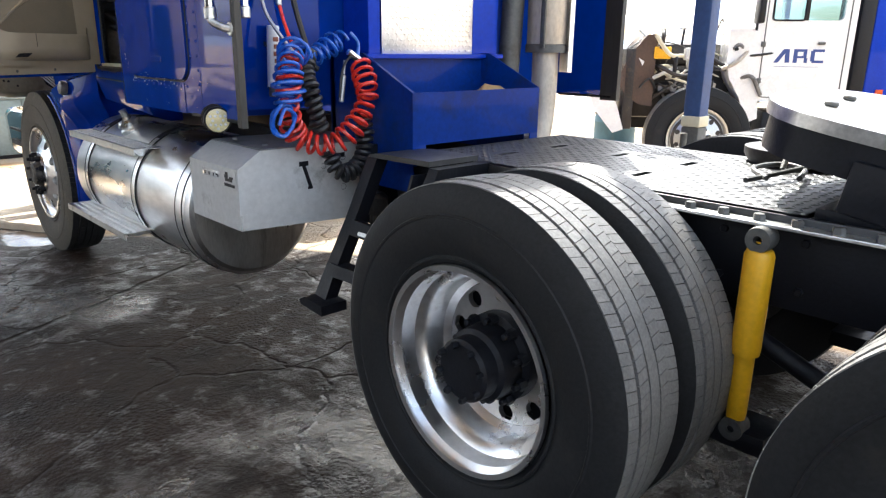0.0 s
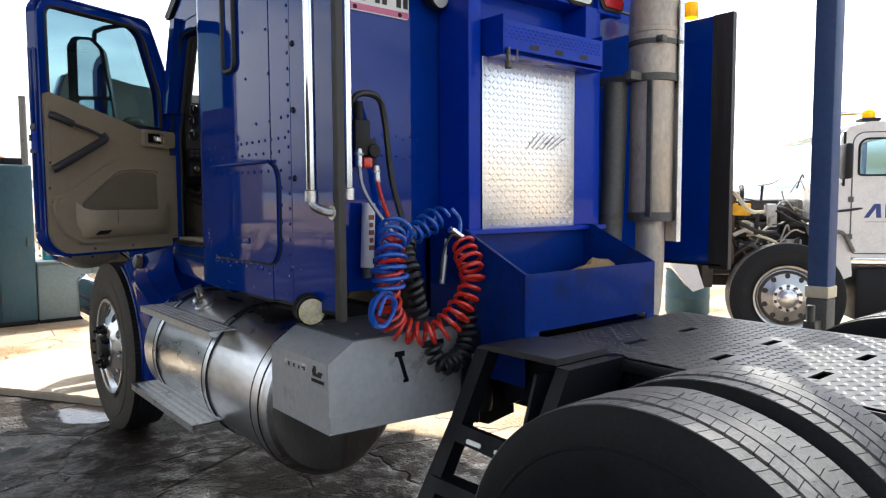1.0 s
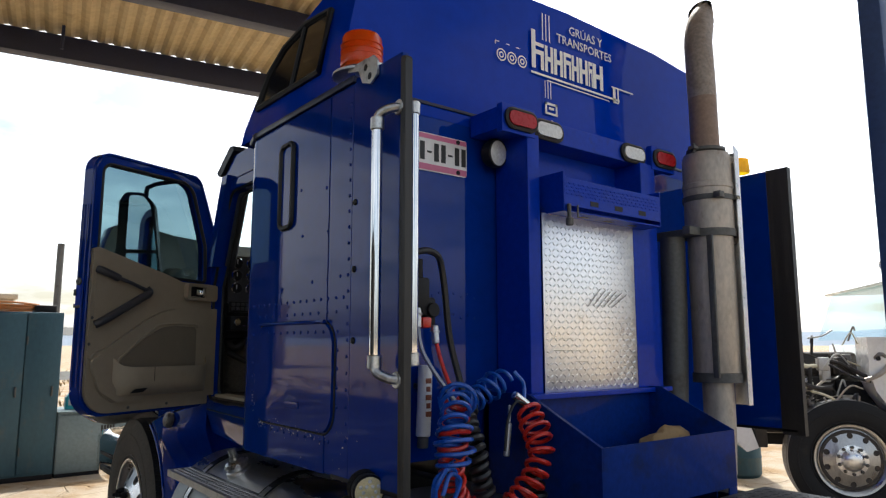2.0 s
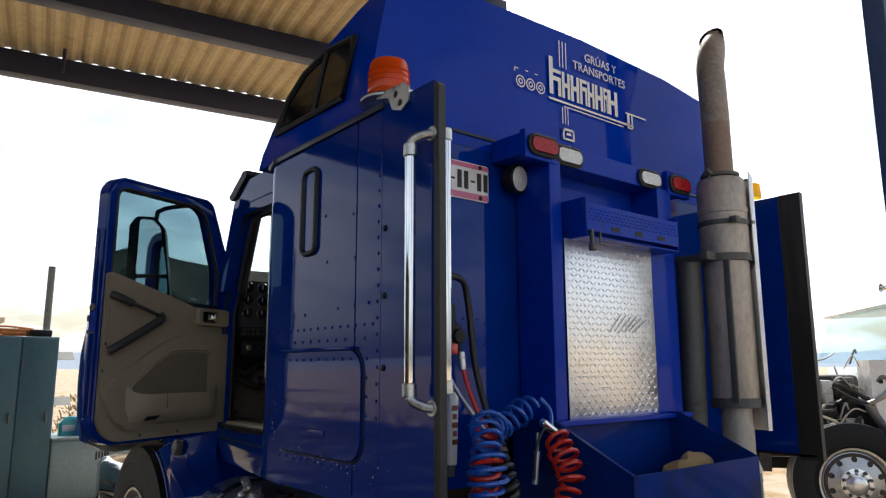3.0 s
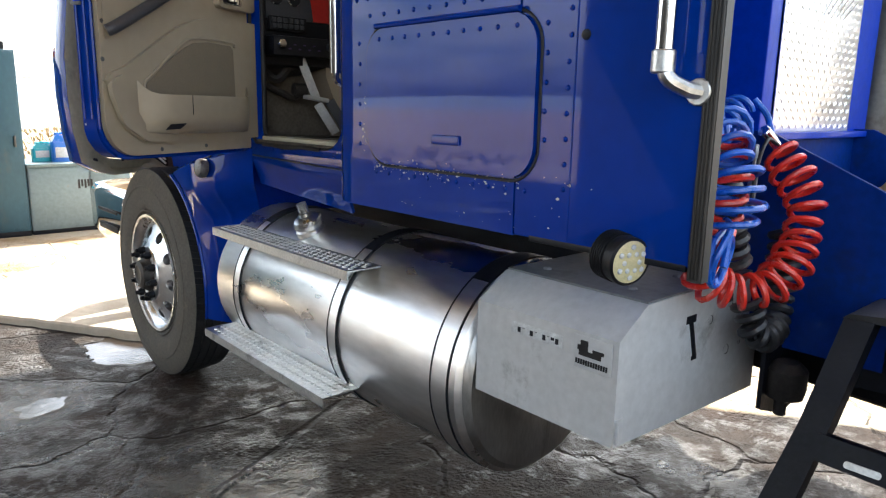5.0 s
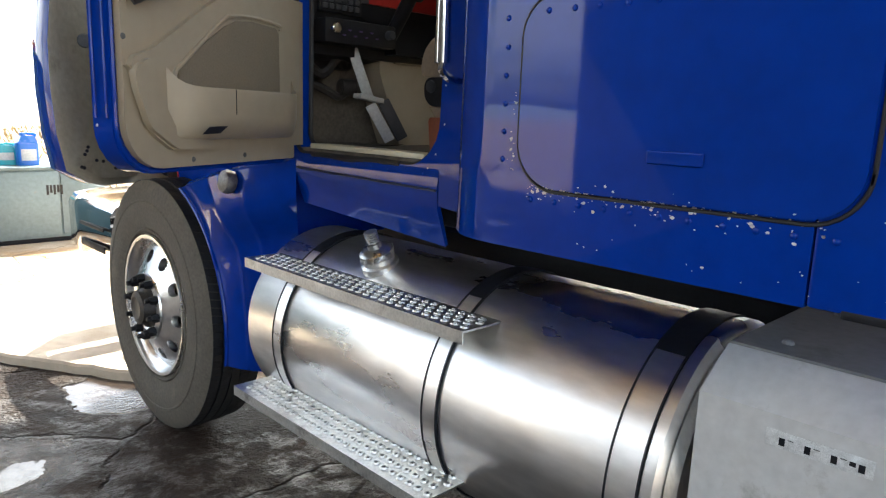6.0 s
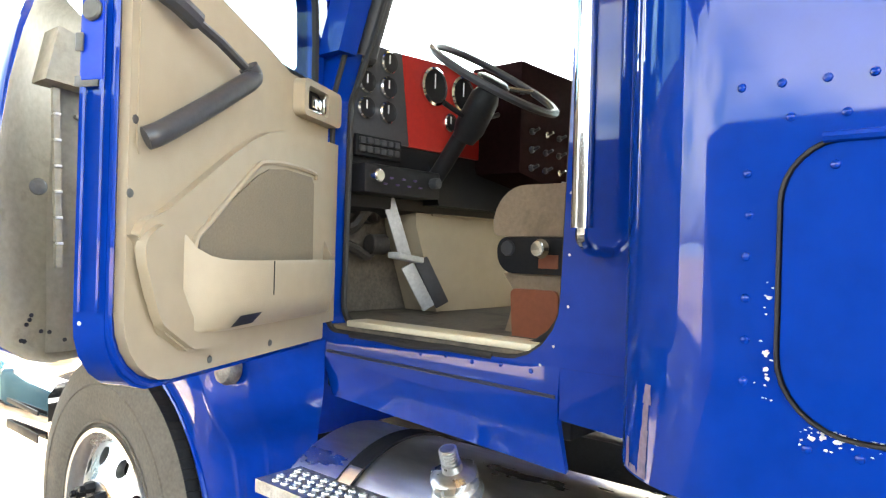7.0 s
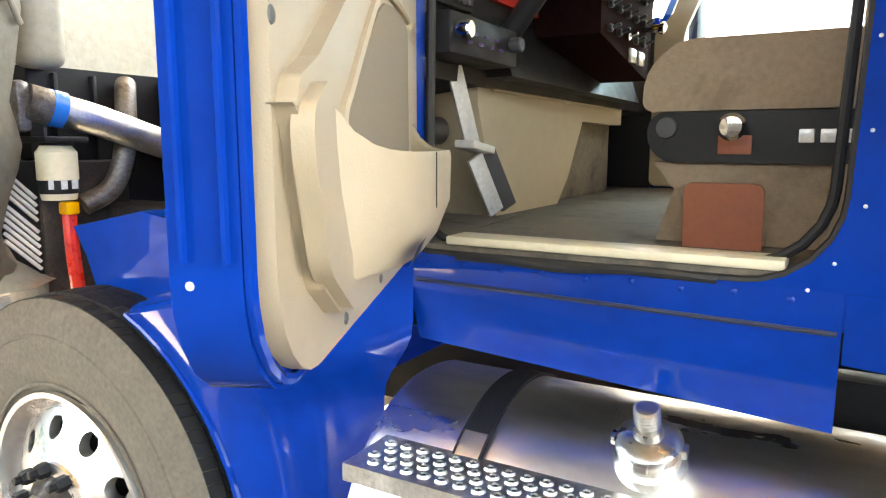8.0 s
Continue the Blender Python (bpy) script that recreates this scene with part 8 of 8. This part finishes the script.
hr = thing("air_hose", "coiled bright red air hose looped in a deep U", "hose", (-0.8, 1.05, 1.2), group="trailer hoses")
part("coil", coil([(-0.955, 1.11, 1.42), (-0.995, 1.08, 1.32), (-0.985, 1.10, 1.20), (-0.945, 1.14, 1.115), (-0.895, 1.12, 1.072), (-0.842, 1.068, 1.064), (-0.785, 1.04, 1.085), (-0.728, 1.03, 1.135), (-0.675, 1.038, 1.20), (-0.645, 1.051, 1.26), (-0.625, 1.10, 1.325), (-0.612, 1.145, 1.378)], 0.041, 24, 0.0078, wob=0.12), hose_red, hr)
part("strap_end", tube(spline([(-0.612, 1.145, 1.39), (-0.66, 1.15, 1.40), (-0.70, 1.15, 1.34), (-0.715, 1.15, 1.24)], 6), 0.005, 8), hose_black, hr, "black end loop")

hk = thing("power_cable", "coiled black electric cable with heavy turns", "cable", (-0.82, 1.15, 1.2), group="trailer hoses")
part("coil", coil([(-0.80, 1.25, 1.42), (-0.84, 1.20, 1.36), (-0.865, 1.14, 1.28), (-0.855, 1.12, 1.20), (-0.835, 1.12, 1.12)], 0.027, 13, 0.012, wob=0.15), hose_black, hk)
part("lower_coil", coil([(-0.81, 1.09, 1.03), (-0.80, 1.075, 0.965), (-0.765, 1.065, 0.94), (-0.70, 1.07, 0.955), (-0.65, 1.08, 1.02), (-0.635, 1.09, 1.10), (-0.63, 1.10, 1.18)], 0.028, 15, 0.011, wob=0.12), hose_black, hk)
part("plug", join(cyl((-0.70, 1.16, 1.22), (-0.68, 1.165, 1.33), 0.011, 12), cyl((-0.68, 1.165, 1.33), (-0.67, 1.17, 1.39), 0.006, 10)), silver_hose, hk)

# ---- in the bin ----
bm = bmesh.new()
bmesh.ops.create_icosphere(bm, subdivisions=3, radius=1)
for v in bm.verts:
    q = v.co.copy()
    k = 1 + 0.25 * noise.noise(q * 1.7) + 0.10 * noise.noise(q * 4.1)
    v.co = Vector((0.10 + q.x * 0.155 * k, 1.07 + q.y * 0.085 * k, max(1.0635, 1.16 + q.z * 0.115 * k)))
thing_mesh("brown_cloth", bm, brown_card, "crumpled brown cloth bundle in the blue bin", "rag")
thing_mesh("rod", join(tube([(-0.43, 1.20, 1.335), (-0.30, 1.00, 1.075)], 0.007, 8), tube([(-0.40, 1.21, 1.315), (-0.31, 1.03, 1.075)], 0.006, 8)), dull_steel, "thin steel rods leaning in the bin", "rod")


# ---- the yard ----
def white_truck():
    F, N = Vector((-0.62, 0.78, 0)).normalized(), Vector((-0.78, -0.62, 0)).normalized()
    t = thing("semi_truck", "white bonneted truck parked with its hood tilted open", "truck", (0, 0, 0))
    M = Matrix(((F.x, N.x, 0, 4.63), (F.y, N.y, 0, 2.23), (0, 0, 1, 0), (0, 0, 0, 1)))
    W = M @ Matrix.Diagonal((1.1, 1.1, 1.03, 1))

    def add(name, bm, mat, label="", parent=None, **kw):
        return part(name, moved(bm, W), mat, parent or t, label, **kw)

    # cab: side skin with window, roof, back
    side = plate_with_hole(rounded(-1.275, -0.40, 0.93, 2.16, (0.02, 0.02, 0.14, 0.06), 6), rounded(-1.165, -0.55, 1.70, 2.04, (0.05, 0.05, 0.12, 0.06), 6), "y", -0.06, 0.0, 0.008)
    add("cab_side", side, white_paint)
    add("side_glass", box(-1.19, -0.5, -0.04, -0.035, 1.66, 2.08, 0), tinted_glass)
    add("cab_body", join(box(-1.275, -0.44, -2.0, -0.07, 0.93, 1.55, 0.03), box(-1.275, -1.215, -2.0, -1.86, 1.5, 2.16, 0.01), box(-1.275, -1.215, -0.20, -0.07, 1.5, 2.16, 0.01)), white_paint)
    add("cab_roof", prism([(-1.29, 2.15), (-0.47, 2.13), (-0.45, 2.15), (-0.62, 2.195), (-1.29, 2.21)], "y", -2.05, 0.01, 0.03), white_paint)
    add("windscreen", prism([(-0.40, 1.62), (-0.33, 1.60), (-0.50, 2.13), (-0.56, 2.13)], "y", -1.95, -0.08, 0.004), glass)
    add("door_line", join(ring_of(rounded(-1.215, -0.50, 0.965, 2.10, (0.05, 0.05, 0.10, 0.05), 6), "y", 0.0, 0.006)), dull_steel)
    add("window_bar", box(-0.86, -0.83, -0.045, 0.006, 1.70, 2.04, 0.004), dark_plastic)
    add("window_frame", ring_of(rounded(-0.83, -0.55, 1.70, 2.04, (0.03, 0.03, 0.08, 0.03), 5), "y", 0.002, 0.010), dark_plastic)
    add("fender", prism([(-0.19, 1.62), (-0.44, 1.62), (-0.50, 1.10), (-0.525, 0.75), (-0.42, 0.70), (-0.34, 0.95), (-0.23, 1.14), (-0.19, 1.30)], "y", -0.30, 0.004, 0.015), white_paint, "white cab corner panel")
    add("wheel_arch", prism([(-0.02, 1.22), (-0.23, 1.20), (-0.33, 1.02), (-0.42, 0.74), (-0.50, 0.60), (-0.02, 0.75)], "y", -0.70, -0.28, 0.01), black, "black inner wheel arch")
    add("door_handle", box(-1.03, -0.97, 0.0, 0.025, 1.475, 1.50, 0.006), dull_steel)
    for hz in (1.10, 1.45):
        add("hinge", box(-0.515, -0.475, 0.0, 0.014, hz, hz + 0.05, 0.004), dull_steel)
    add("side_rail", box(-1.28, -0.52, -0.10, 0.015, 0.90, 0.93, 0.01), chrome)
    add("chassis", join(box(-3.5, 0.55, -0.80, -0.70, 0.55, 0.80, 0.01), box(-3.2, -0.6, -0.45, -0.12, 0.30, 0.82, 0.03)), black)
    # barred mark on the door
    bm = prism([(-0.735, 1.265), (-0.775, 1.265), (-0.83, 1.355), (-0.835, 1.265), (-0.875, 1.265), (-0.865, 1.395), (-0.815, 1.395)], "y", 0.0, 0.003, 0)
    bm2 = join(box(-0.94, -0.905, 0.0, 0.003, 1.265, 1.395, 0), box(-1.02, -0.94, 0.0, 0.003, 1.37, 1.395, 0), box(-1.02, -0.99, 0.0, 0.003, 1.32, 1.37, 0), box(-1.02, -0.94, 0.0, 0.003, 1.31, 1.33, 0), box(-1.03, -1.0, 0.0, 0.003, 1.265, 1.31, 0))
    bm3 = join(box(-1.09, -1.055, 0.0, 0.003, 1.28, 1.38, 0), box(-1.17, -1.07, 0.0, 0.003, 1.37, 1.395, 0), box(-1.17, -1.07, 0.0, 0.003, 1.265, 1.29, 0))
    slide = Matrix.Translation((0.132, 0, 0.037))
    add("door_mark", moved(join(bm, bm2, bm3), slide), sign_blue, "blue drawn door mark", smooth=False)
    add("mark_line", box(-1.0, -0.62, 0.0, 0.002, 1.262, 1.266, 0), sign_blue, smooth=False)
    # wheel
    w = new("front_wheel")
    w.parent = t
    w.matrix_basis = M @ Matrix.Translation((0, -0.10, 0.546)) @ Matrix.Rotation(-math.pi / 2, 4, "Z")
    build_tyre(0.546, 0.316, 0.135, False, w, rubber)
    r = part("rim", lathe((0, 0, 0), (1, 0, 0), [(0.301, -0.120), (0.320, -0.124), (0.323, -0.110), (0.30, -0.092), (0.282, -0.08)], 48), alu_end, w)
    disc_with_holes(-0.132, 0.138, 0.282, 0.218, 0.027, 10, r, alu_end, 0.02, 0.045)
    part("hub", lathe((0, 0, 0), (1, 0, 0), [(0.138, -0.132), (0.10, -0.138), (0.07, -0.17), (0.035, -0.18), (0, -0.18)], 28), alu_rim, w)
    for i in range(10):
        a = 2 * math.pi * i / 10
        part("lug_nut", hex_nut((-0.135, 0.12 * math.sin(a), 0.12 * math.cos(a)), 0.016, 0.028), dull_steel, w)
    part("brake_drum", lathe((0, 0, 0), (1, 0, 0), [(0, -0.10), (0.266, -0.10), (0.272, -0.092), (0.272, 0.06), (0, 0.06)], 32), engine_dark, w)
    w2 = copy_part(w, M @ Matrix.Translation((-4.6, -0.10, 0.546)) @ Matrix.Rotation(-math.pi / 2, 4, "Z"))
    # open engine
    rng = random.Random(21)
    add("engine_block", join(box(-0.30, 0.62, -0.95, -0.35, 0.70, 1.25, 0.04), box(-0.25, 0.50, -0.85, -0.45, 1.25, 1.48, 0.04)), engine_dark)
    add("radiator", box(0.62, 0.72, -1.3, -0.10, 0.60, 1.42, 0.01), engine_dark)
    for i in range(70):
        p = Vector((rng.uniform(-0.42, 0.5), rng.uniform(-0.32, -0.02), rng.uniform(0.85, 1.62)))
        q = p + Vector((rng.uniform(-0.3, 0.3), rng.uniform(-0.1, 0.1), rng.uniform(-0.2, 0.2)))
        k = p.lerp(q, 0.5) + Vector((0, 0.05, rng.uniform(-0.1, 0.12)))
        add("engine_hose", tube(spline([p, k, q], 5), rng.choice((0.006, 0.008, 0.012, 0.02)), 7), rng.choice((engine_dark, engine_grey, dull_alu, hose_black, cream, rusty_steel)))
    for i in range(12):
        p = Vector((rng.uniform(-0.25, 0.55), rng.uniform(-0.35, -0.15), rng.uniform(0.8, 1.45)))
        a, b, c = (rng.uniform(0.03, 0.09) for _ in range(3))
        add("engine_unit", box(p.x - a, p.x + a, p.y - b, p.y + b, p.z - c, p.z + c, 0.012), rng.choice((engine_grey, engine_dark, dull_alu, rusty_steel, shock_yellow if i == 5 else engine_grey)))
    brown = material("brown_hood_liner", (0.075, 0.045, 0.03), 0.7, vary=0.3)
    add("hood_liner", prism(round_poly([(0.44, 1.56), (0.53, 1.56), (0.67, 1.37), (0.76, 1.18), (0.765, 1.05), (0.69, 0.94), (0.57, 0.86), (0.44, 0.84)], (0.01, 0.03, 0.06, 0.06, 0.06, 0.06, 0.06, 0.01), 3), "y", -1.0, -0.10, 0.02), brown, "brown inside of the tilted hood")
    add("liner_gap", prism([(0.545, 1.29), (0.60, 1.33), (0.56, 1.25)], "y", -0.10, -0.096, 0), white_paint, smooth=False)
    add("hood_flange", prism([(0.84, 1.02), (0.92, 1.14), (1.06, 1.02), (1.0, 0.82), (0.80, 0.56), (0.70, 0.60), (0.76, 0.80)], "y", -0.6, -0.06, 0.02), white_paint)
    # tilted hood, standing nose down ahead of the engine
    bm = bmesh.new()
    rows_ = []
    for i in range(9):
        f = i / 8
        u, z = 0.70 + 0.42 * f ** 1.5 - 0.05 * math.sin(f * 3), 2.35 - 1.55 * f
        rows_.append([bm.verts.new((u + dx, v, z)) for v, dx in ((0.05, 0.05), (-0.05, 0.0), (-0.3, -0.02), (-1.0, 0.05), (-1.7, -0.02), (-2.0, 0.05))])
    for a, b in zip(rows_, rows_[1:]):
        for i in range(5):
            bm.faces.new((a[i], a[i + 1], b[i + 1], b[i]))
    bmesh.ops.solidify(bm, geom=bm.faces[:], thickness=0.03)
    add("hood", bm, white_paint, "white hood tilted forward")
    add("marker_lamp", box(0.86, 0.93, 0.055, 0.075, 0.98, 1.05, 0.008), orange_lens, "orange marker lamp")
    add("beacon", lathe((-0.70, -0.25, 2.25), (0, 0, 1), [(0.05, 0), (0.055, 0.01), (0.048, 0.07), (0.02, 0.085), (0, 0.085)], 20), yellow_lens, "yellow roof beacon")
    add("beacon_base", box(-0.78, -0.62, -0.33, -0.17, 2.22, 2.252, 0.01), dark_plastic)
    add("air_horn", lathe((-0.85, -0.35, 2.31), (1, 0, 0), [(0.012, -0.1), (0.014, 0.2), (0.035, 0.36), (0.05, 0.38)], 18), chrome)
    add("mirror", join(tube([(-0.42, 0.01, 2.1), (-0.36, 0.22, 2.08), (-0.36, 0.22, 1.6), (-0.42, 0.01, 1.62)], 0.011), box(-0.40, -0.34, 0.15, 0.31, 1.66, 1.98, 0.02)), dark_plastic)
    add("side_lamp", join(cyl((-0.262, 0.0, 1.427), (-0.262, 0.02, 1.427), 0.018)), dark_plastic)
    add("air_tank", lathe((-1.9, -0.25, 0.62), (1, 0, 0), [(0, 0), (0.15, 0.02), (0.17, 0.06), (0.17, 0.6), (0.15, 0.64), (0, 0.66)], 24), alu_end)


white_truck()


def blue_trailer():
    # blue truck body standing behind the white truck's cab
    F, N = Vector((-0.62, 0.78, 0)).normalized(), Vector((-0.78, -0.62, 0)).normalized()
    M = Matrix(((F.x, N.x, 0, 4.63), (F.y, N.y, 0, 2.23), (0, 0, 1, 0), (0, 0, 0, 1))) @ Matrix.Diagonal((1.1, 1.1, 1.03, 1))
    t = thing("truck_body", "dark blue truck body with amber side lamp", "truck body")
    part("front_edge", moved(box(-1.42, -1.295, -0.5, 0.02, 0.90, 2.6, 0.02), M), black, t)
    part("side_panel", moved(box(-3.6, -1.421, -0.6, 0.0, 0.92, 2.6, 0.02), M), blue_flat, t)
    part("side_lamp", moved(box(-1.59, -1.525, 0.0, 0.02, 1.0, 1.06, 0.006), M), orange_lens, t)
    part("support", moved(join(box(-3.5, -1.7, -0.5, -0.1, 0.45, 0.92, 0.02), box(-2.0, -1.8, -0.4, -0.2, 0.0, 0.5, 0.01), box(-3.4, -3.2, -0.4, -0.2, 0.0, 0.5, 0.01)), M), black, t)


blue_trailer()


def barrel():
    b = thing("barrel", "dull teal-blue steel barrel standing on the yard", "barrel", (5.95, 4.1, 0))
    part("shell", lathe((5.95, 4.1, 0), (0, 0, 1), [(0, 0), (0.25, 0), (0.28, 0.04), (0.28, 0.22), (0.288, 0.24), (0.28, 0.26), (0.28, 0.48), (0.288, 0.50), (0.28, 0.52), (0.275, 0.57), (0.25, 0.62), (0, 0.62)], 32), locker_blue, b)
    part("lid_ring", lathe((5.95, 4.1, 0.595), (0, 0, 1), [(0.262, 0), (0.282, 0), (0.282, 0.03), (0.262, 0.03)], 32), dull_steel, b)


barrel()


def lockers():
    Y = 9.0
    t = thing("locker", "tall teal-blue steel cabinet, worn and dusty", "cabinet", (-2.6, Y, 0))
    part("body", box(-4.41, -0.80, Y + 0.02, Y + 0.7, 0.06, 1.99, 0.01), locker_blue, t)
    for x0, x1 in ((-4.17, -3.19), (-3.17, -2.21), (-2.18, -1.20), (-1.185, -0.82)):
        d = part("door", box(x0, x1, Y, Y + 0.02, 0.09, 1.97, 0.004), locker_blue, t)
        part("handle", join(box(x1 - 0.07, x1 - 0.05, Y - 0.025, Y, 0.98, 1.10, 0.004)), dull_steel, d)
        for hz in (0.3, 1.6):
            part("hinge", cyl((x0 + 0.01, Y - 0.006, hz), (x0 + 0.01, Y - 0.006, hz + 0.1), 0.009, 8), dull_steel, d)
    part("plinth", box(-4.41, -0.80, Y + 0.04, Y + 0.7, 0.0, 0.06, 0.004), black, t)
    for z in (1.16, 1.72):
        part("side_shelf", prism([(Y + 0.25, z), (Y + 0.6, z), (Y + 0.6, z + 0.08), (Y + 0.42, z + 0.10)], "x", -0.80, -0.57, 0.006), dull_steel, t)
    b = thing("workbench", "low pale blue-green steel bench cabinet with rust stains", "bench", (-0.8, Y, 0))
    part("body", box(-0.79, 0.28, Y + 0.02, Y + 0.75, 0.05, 0.76, 0.008), locker_pale, b)
    part("top", box(-0.795, 0.30, Y - 0.03, Y + 0.76, 0.76, 0.79, 0.006), locker_pale, b)
    for x0, x1 in ((-0.78, -0.18), (-0.16, 0.26)):
        part("door", box(x0, x1, Y + 0.002, Y + 0.02, 0.08, 0.74, 0.004), locker_pale, b)
    part("plinth", box(-0.78, 0.26, Y + 0.05, Y + 0.72, 0.0, 0.05, 0.004), black, b)
    part("bar_marks", join(*[box(-0.30 + 0.033 * i, -0.278 + 0.033 * i, Y + 0.000, Y + 0.002, 0.50 + 0.02 * (i % 2), 0.60, 0) for i in range(5)]), logo_black, b, smooth=False)
    for x, y, mat, lab in ((-0.39, Y + 0.25, jug_blue, "blue plastic coolant jug with pale label on the bench"), (-0.57, Y + 0.35, jug_teal, "teal plastic jug on the bench")):
        j = thing("jug", lab, "jug", (x, y, 0.79), group="jugs on the bench")
        h = 0.33 if mat is jug_blue else 0.22
        part("body", join(prism(rounded(x - 0.10, x + 0.10, y - 0.07, y + 0.07, 0.03, 4), "z", 0.791, 0.791 + h * 0.68, 0.012), prism([(x - 0.095, 0.791 + h * 0.66), (x + 0.095, 0.791 + h * 0.66), (x + 0.07, 0.791 + h * 0.9), (x - 0.05, 0.791 + h * 0.92)], "y", y - 0.05, y + 0.05, 0.015)), mat, j)
        part("cap", cyl((x - 0.03, y, 0.791 + h * 0.9), (x - 0.03, y, 0.791 + h), 0.03, 16), mat, j)
        part("label", box(x - 0.07, x + 0.07, y - 0.0725, y - 0.0705, 0.84, 0.84 + h * 0.35, 0.001), white_lens, j, "pale printed label")
        part("handle", tube(spline([(x + 0.06, y, 0.791 + h * 0.86), (x + 0.085, y, 0.791 + h * 0.95), (x + 0.0, y, 0.791 + h * 0.98)], 5), 0.014, 8), mat, j)
    c = thing("cable_coil", "orange cable coil lying on top of the cabinet", "cable", (-1.45, Y + 0.3, 1.99))
    part("loop", tube([(-1.45 + (0.40 + 0.02 * math.sin(i * 0.7)) * math.cos(i * 0.35), Y + 0.32 + 0.22 * math.sin(i * 0.35), 2.012 + 0.0045 * (i / 18.0) * 4 + 0.01 * math.sin(i * 0.9)) for i in range(90)], 0.013, 7), cord_orange, c)
    thing_mesh("black_case", box(-1.10, -0.87, Y + 0.1, Y + 0.5, 1.991, 2.08, 0.02), dark_plastic, "dark flat case on the cabinet top", "case")
    r = thing("red_canister", "small red fuel canister behind the bumper on the ground", "canister", (-0.05, 7.6, 0))
    part("body", prism(rounded(-0.03, 0.20, 7.5, 7.7, 0.03, 4), "z", 0.0, 0.40, 0.015), dash_red, r)
    part("cap", cyl((0.08, 7.6, 0.40), (0.08, 7.6, 0.45), 0.03), dark_plastic, r)


lockers()


def far_things():
    p = thing_mesh("utility_pole", join(cyl((0.77, 20.0, 0), (0.77, 20.0, 4.27), 0.085, 14)), dull_steel, "plain grey steel pole far behind the cabinets", "pole")
    lamp = thing("street_lamp", "bent street lamp in the distance", "lamp", (-0.9, 34, 0))
    part("pole", cyl((-2.0, 34, 0), (-2.0, 34, 6.2), 0.08, 10), dull_steel, lamp)
    part("arm", tube(spline([(-2.0, 34, 6.2), (-2.4, 34, 6.5), (-3.4, 34, 6.7), (-4.4, 34, 6.75)], 6), 0.06, 8), dull_steel, lamp)
    part("head", box(-4.9, -4.2, 33.85, 34.15, 6.62, 6.78, 0.04), dull_steel, lamp)
    house = thing("building", "low sandy plastered building in the distance", "building", (-9, 46, 0))
    part("wall", box(-22, 2.5, 46, 54, 0, 4.2, 0.05), plaster, house)
    part("roof", box(-22.2, 2.7, 45.8, 54.2, 4.2, 4.5, 0.05), plaster, house)
    for x in (-14, -9.5, -5.0):
        w = part("window", box(x, x + 1.2, 45.93, 46.02, 1.2, 2.6, 0.03), dark_glass_solid, house)
    part("door", box(-1.6, -0.6, 45.93, 46.02, 0, 2.2, 0.03), dull_steel, house)
    # dry grass and scrub beyond the cabinets
    rng = random.Random(11)
    verts, faces = [], []
    for i in range(2600):
        x, y = rng.uniform(-16, 12), rng.uniform(13, 44)
        h = rng.uniform(0.08, 0.34)
        a = rng.uniform(0, math.pi)
        for k in range(3):
            b = len(verts)
            aa = a + k * 1.05
            dx, dy = 0.10 * math.cos(aa), 0.10 * math.sin(aa)
            lx, ly = rng.uniform(-.08, .08), rng.uniform(-.08, .08)
            verts += [(x - dx * .3, y - dy * .3, 0), (x + dx * .3, y + dy * .3, 0), (x + dx + lx, y + dy + ly, h)]
            faces.append((b, b + 1, b + 2))
    me = bpy.data.meshes.new("scrub")
    me.from_pydata(verts, [], faces)
    me.materials.append(scrub)
    tagged(new("dry_grass", me), "dry yellow grass on open ground", "grass", kind="stuff")
    for (x, y, l) in ((-1.5, 15.5, 2.2), (-2.6, 17.0, 1.6)):
        thing_mesh("plank", moved(box(-l / 2, l / 2, -0.08, 0.08, 0.0, 0.09, 0.01), Matrix.Translation((x, y, 0.0)) @ Matrix.Rotation(rng.uniform(0.3, 1.2), 4, "Z")), dull_steel, "weathered plank lying on dry ground", "plank", group="planks on the ground")
    # odds and ends past the deck, beside the white truck
    for (x, y, w, h, mat, nm, lab) in ((2.9, 3.4, 0.34, 0.42, jug_blue, "blue_drum", "blue plastic drum standing in the yard"), (2.55, 3.1, 0.20, 0.34, dull_steel, "metal_crate", "small grey metal crate in the yard"), (2.35, 2.75, 0.14, 0.30, cream, "bucket", "cream plastic bucket in the yard")):
        thing_mesh(nm, lathe((x, y, 0), (0, 0, 1), [(0, 0), (w * 0.46, 0), (w * 0.5, 0.02), (w * 0.48, h * 0.3), (w * 0.5, h * 0.33), (w * 0.48, h * 0.66), (w * 0.5, h * 0.7), (w * 0.5, h), (w * 0.44, h + 0.01), (w * 0.42, h * 0.9), (0, h * 0.9)], 24), mat, lab, nm.split("_")[-1])


far_things()
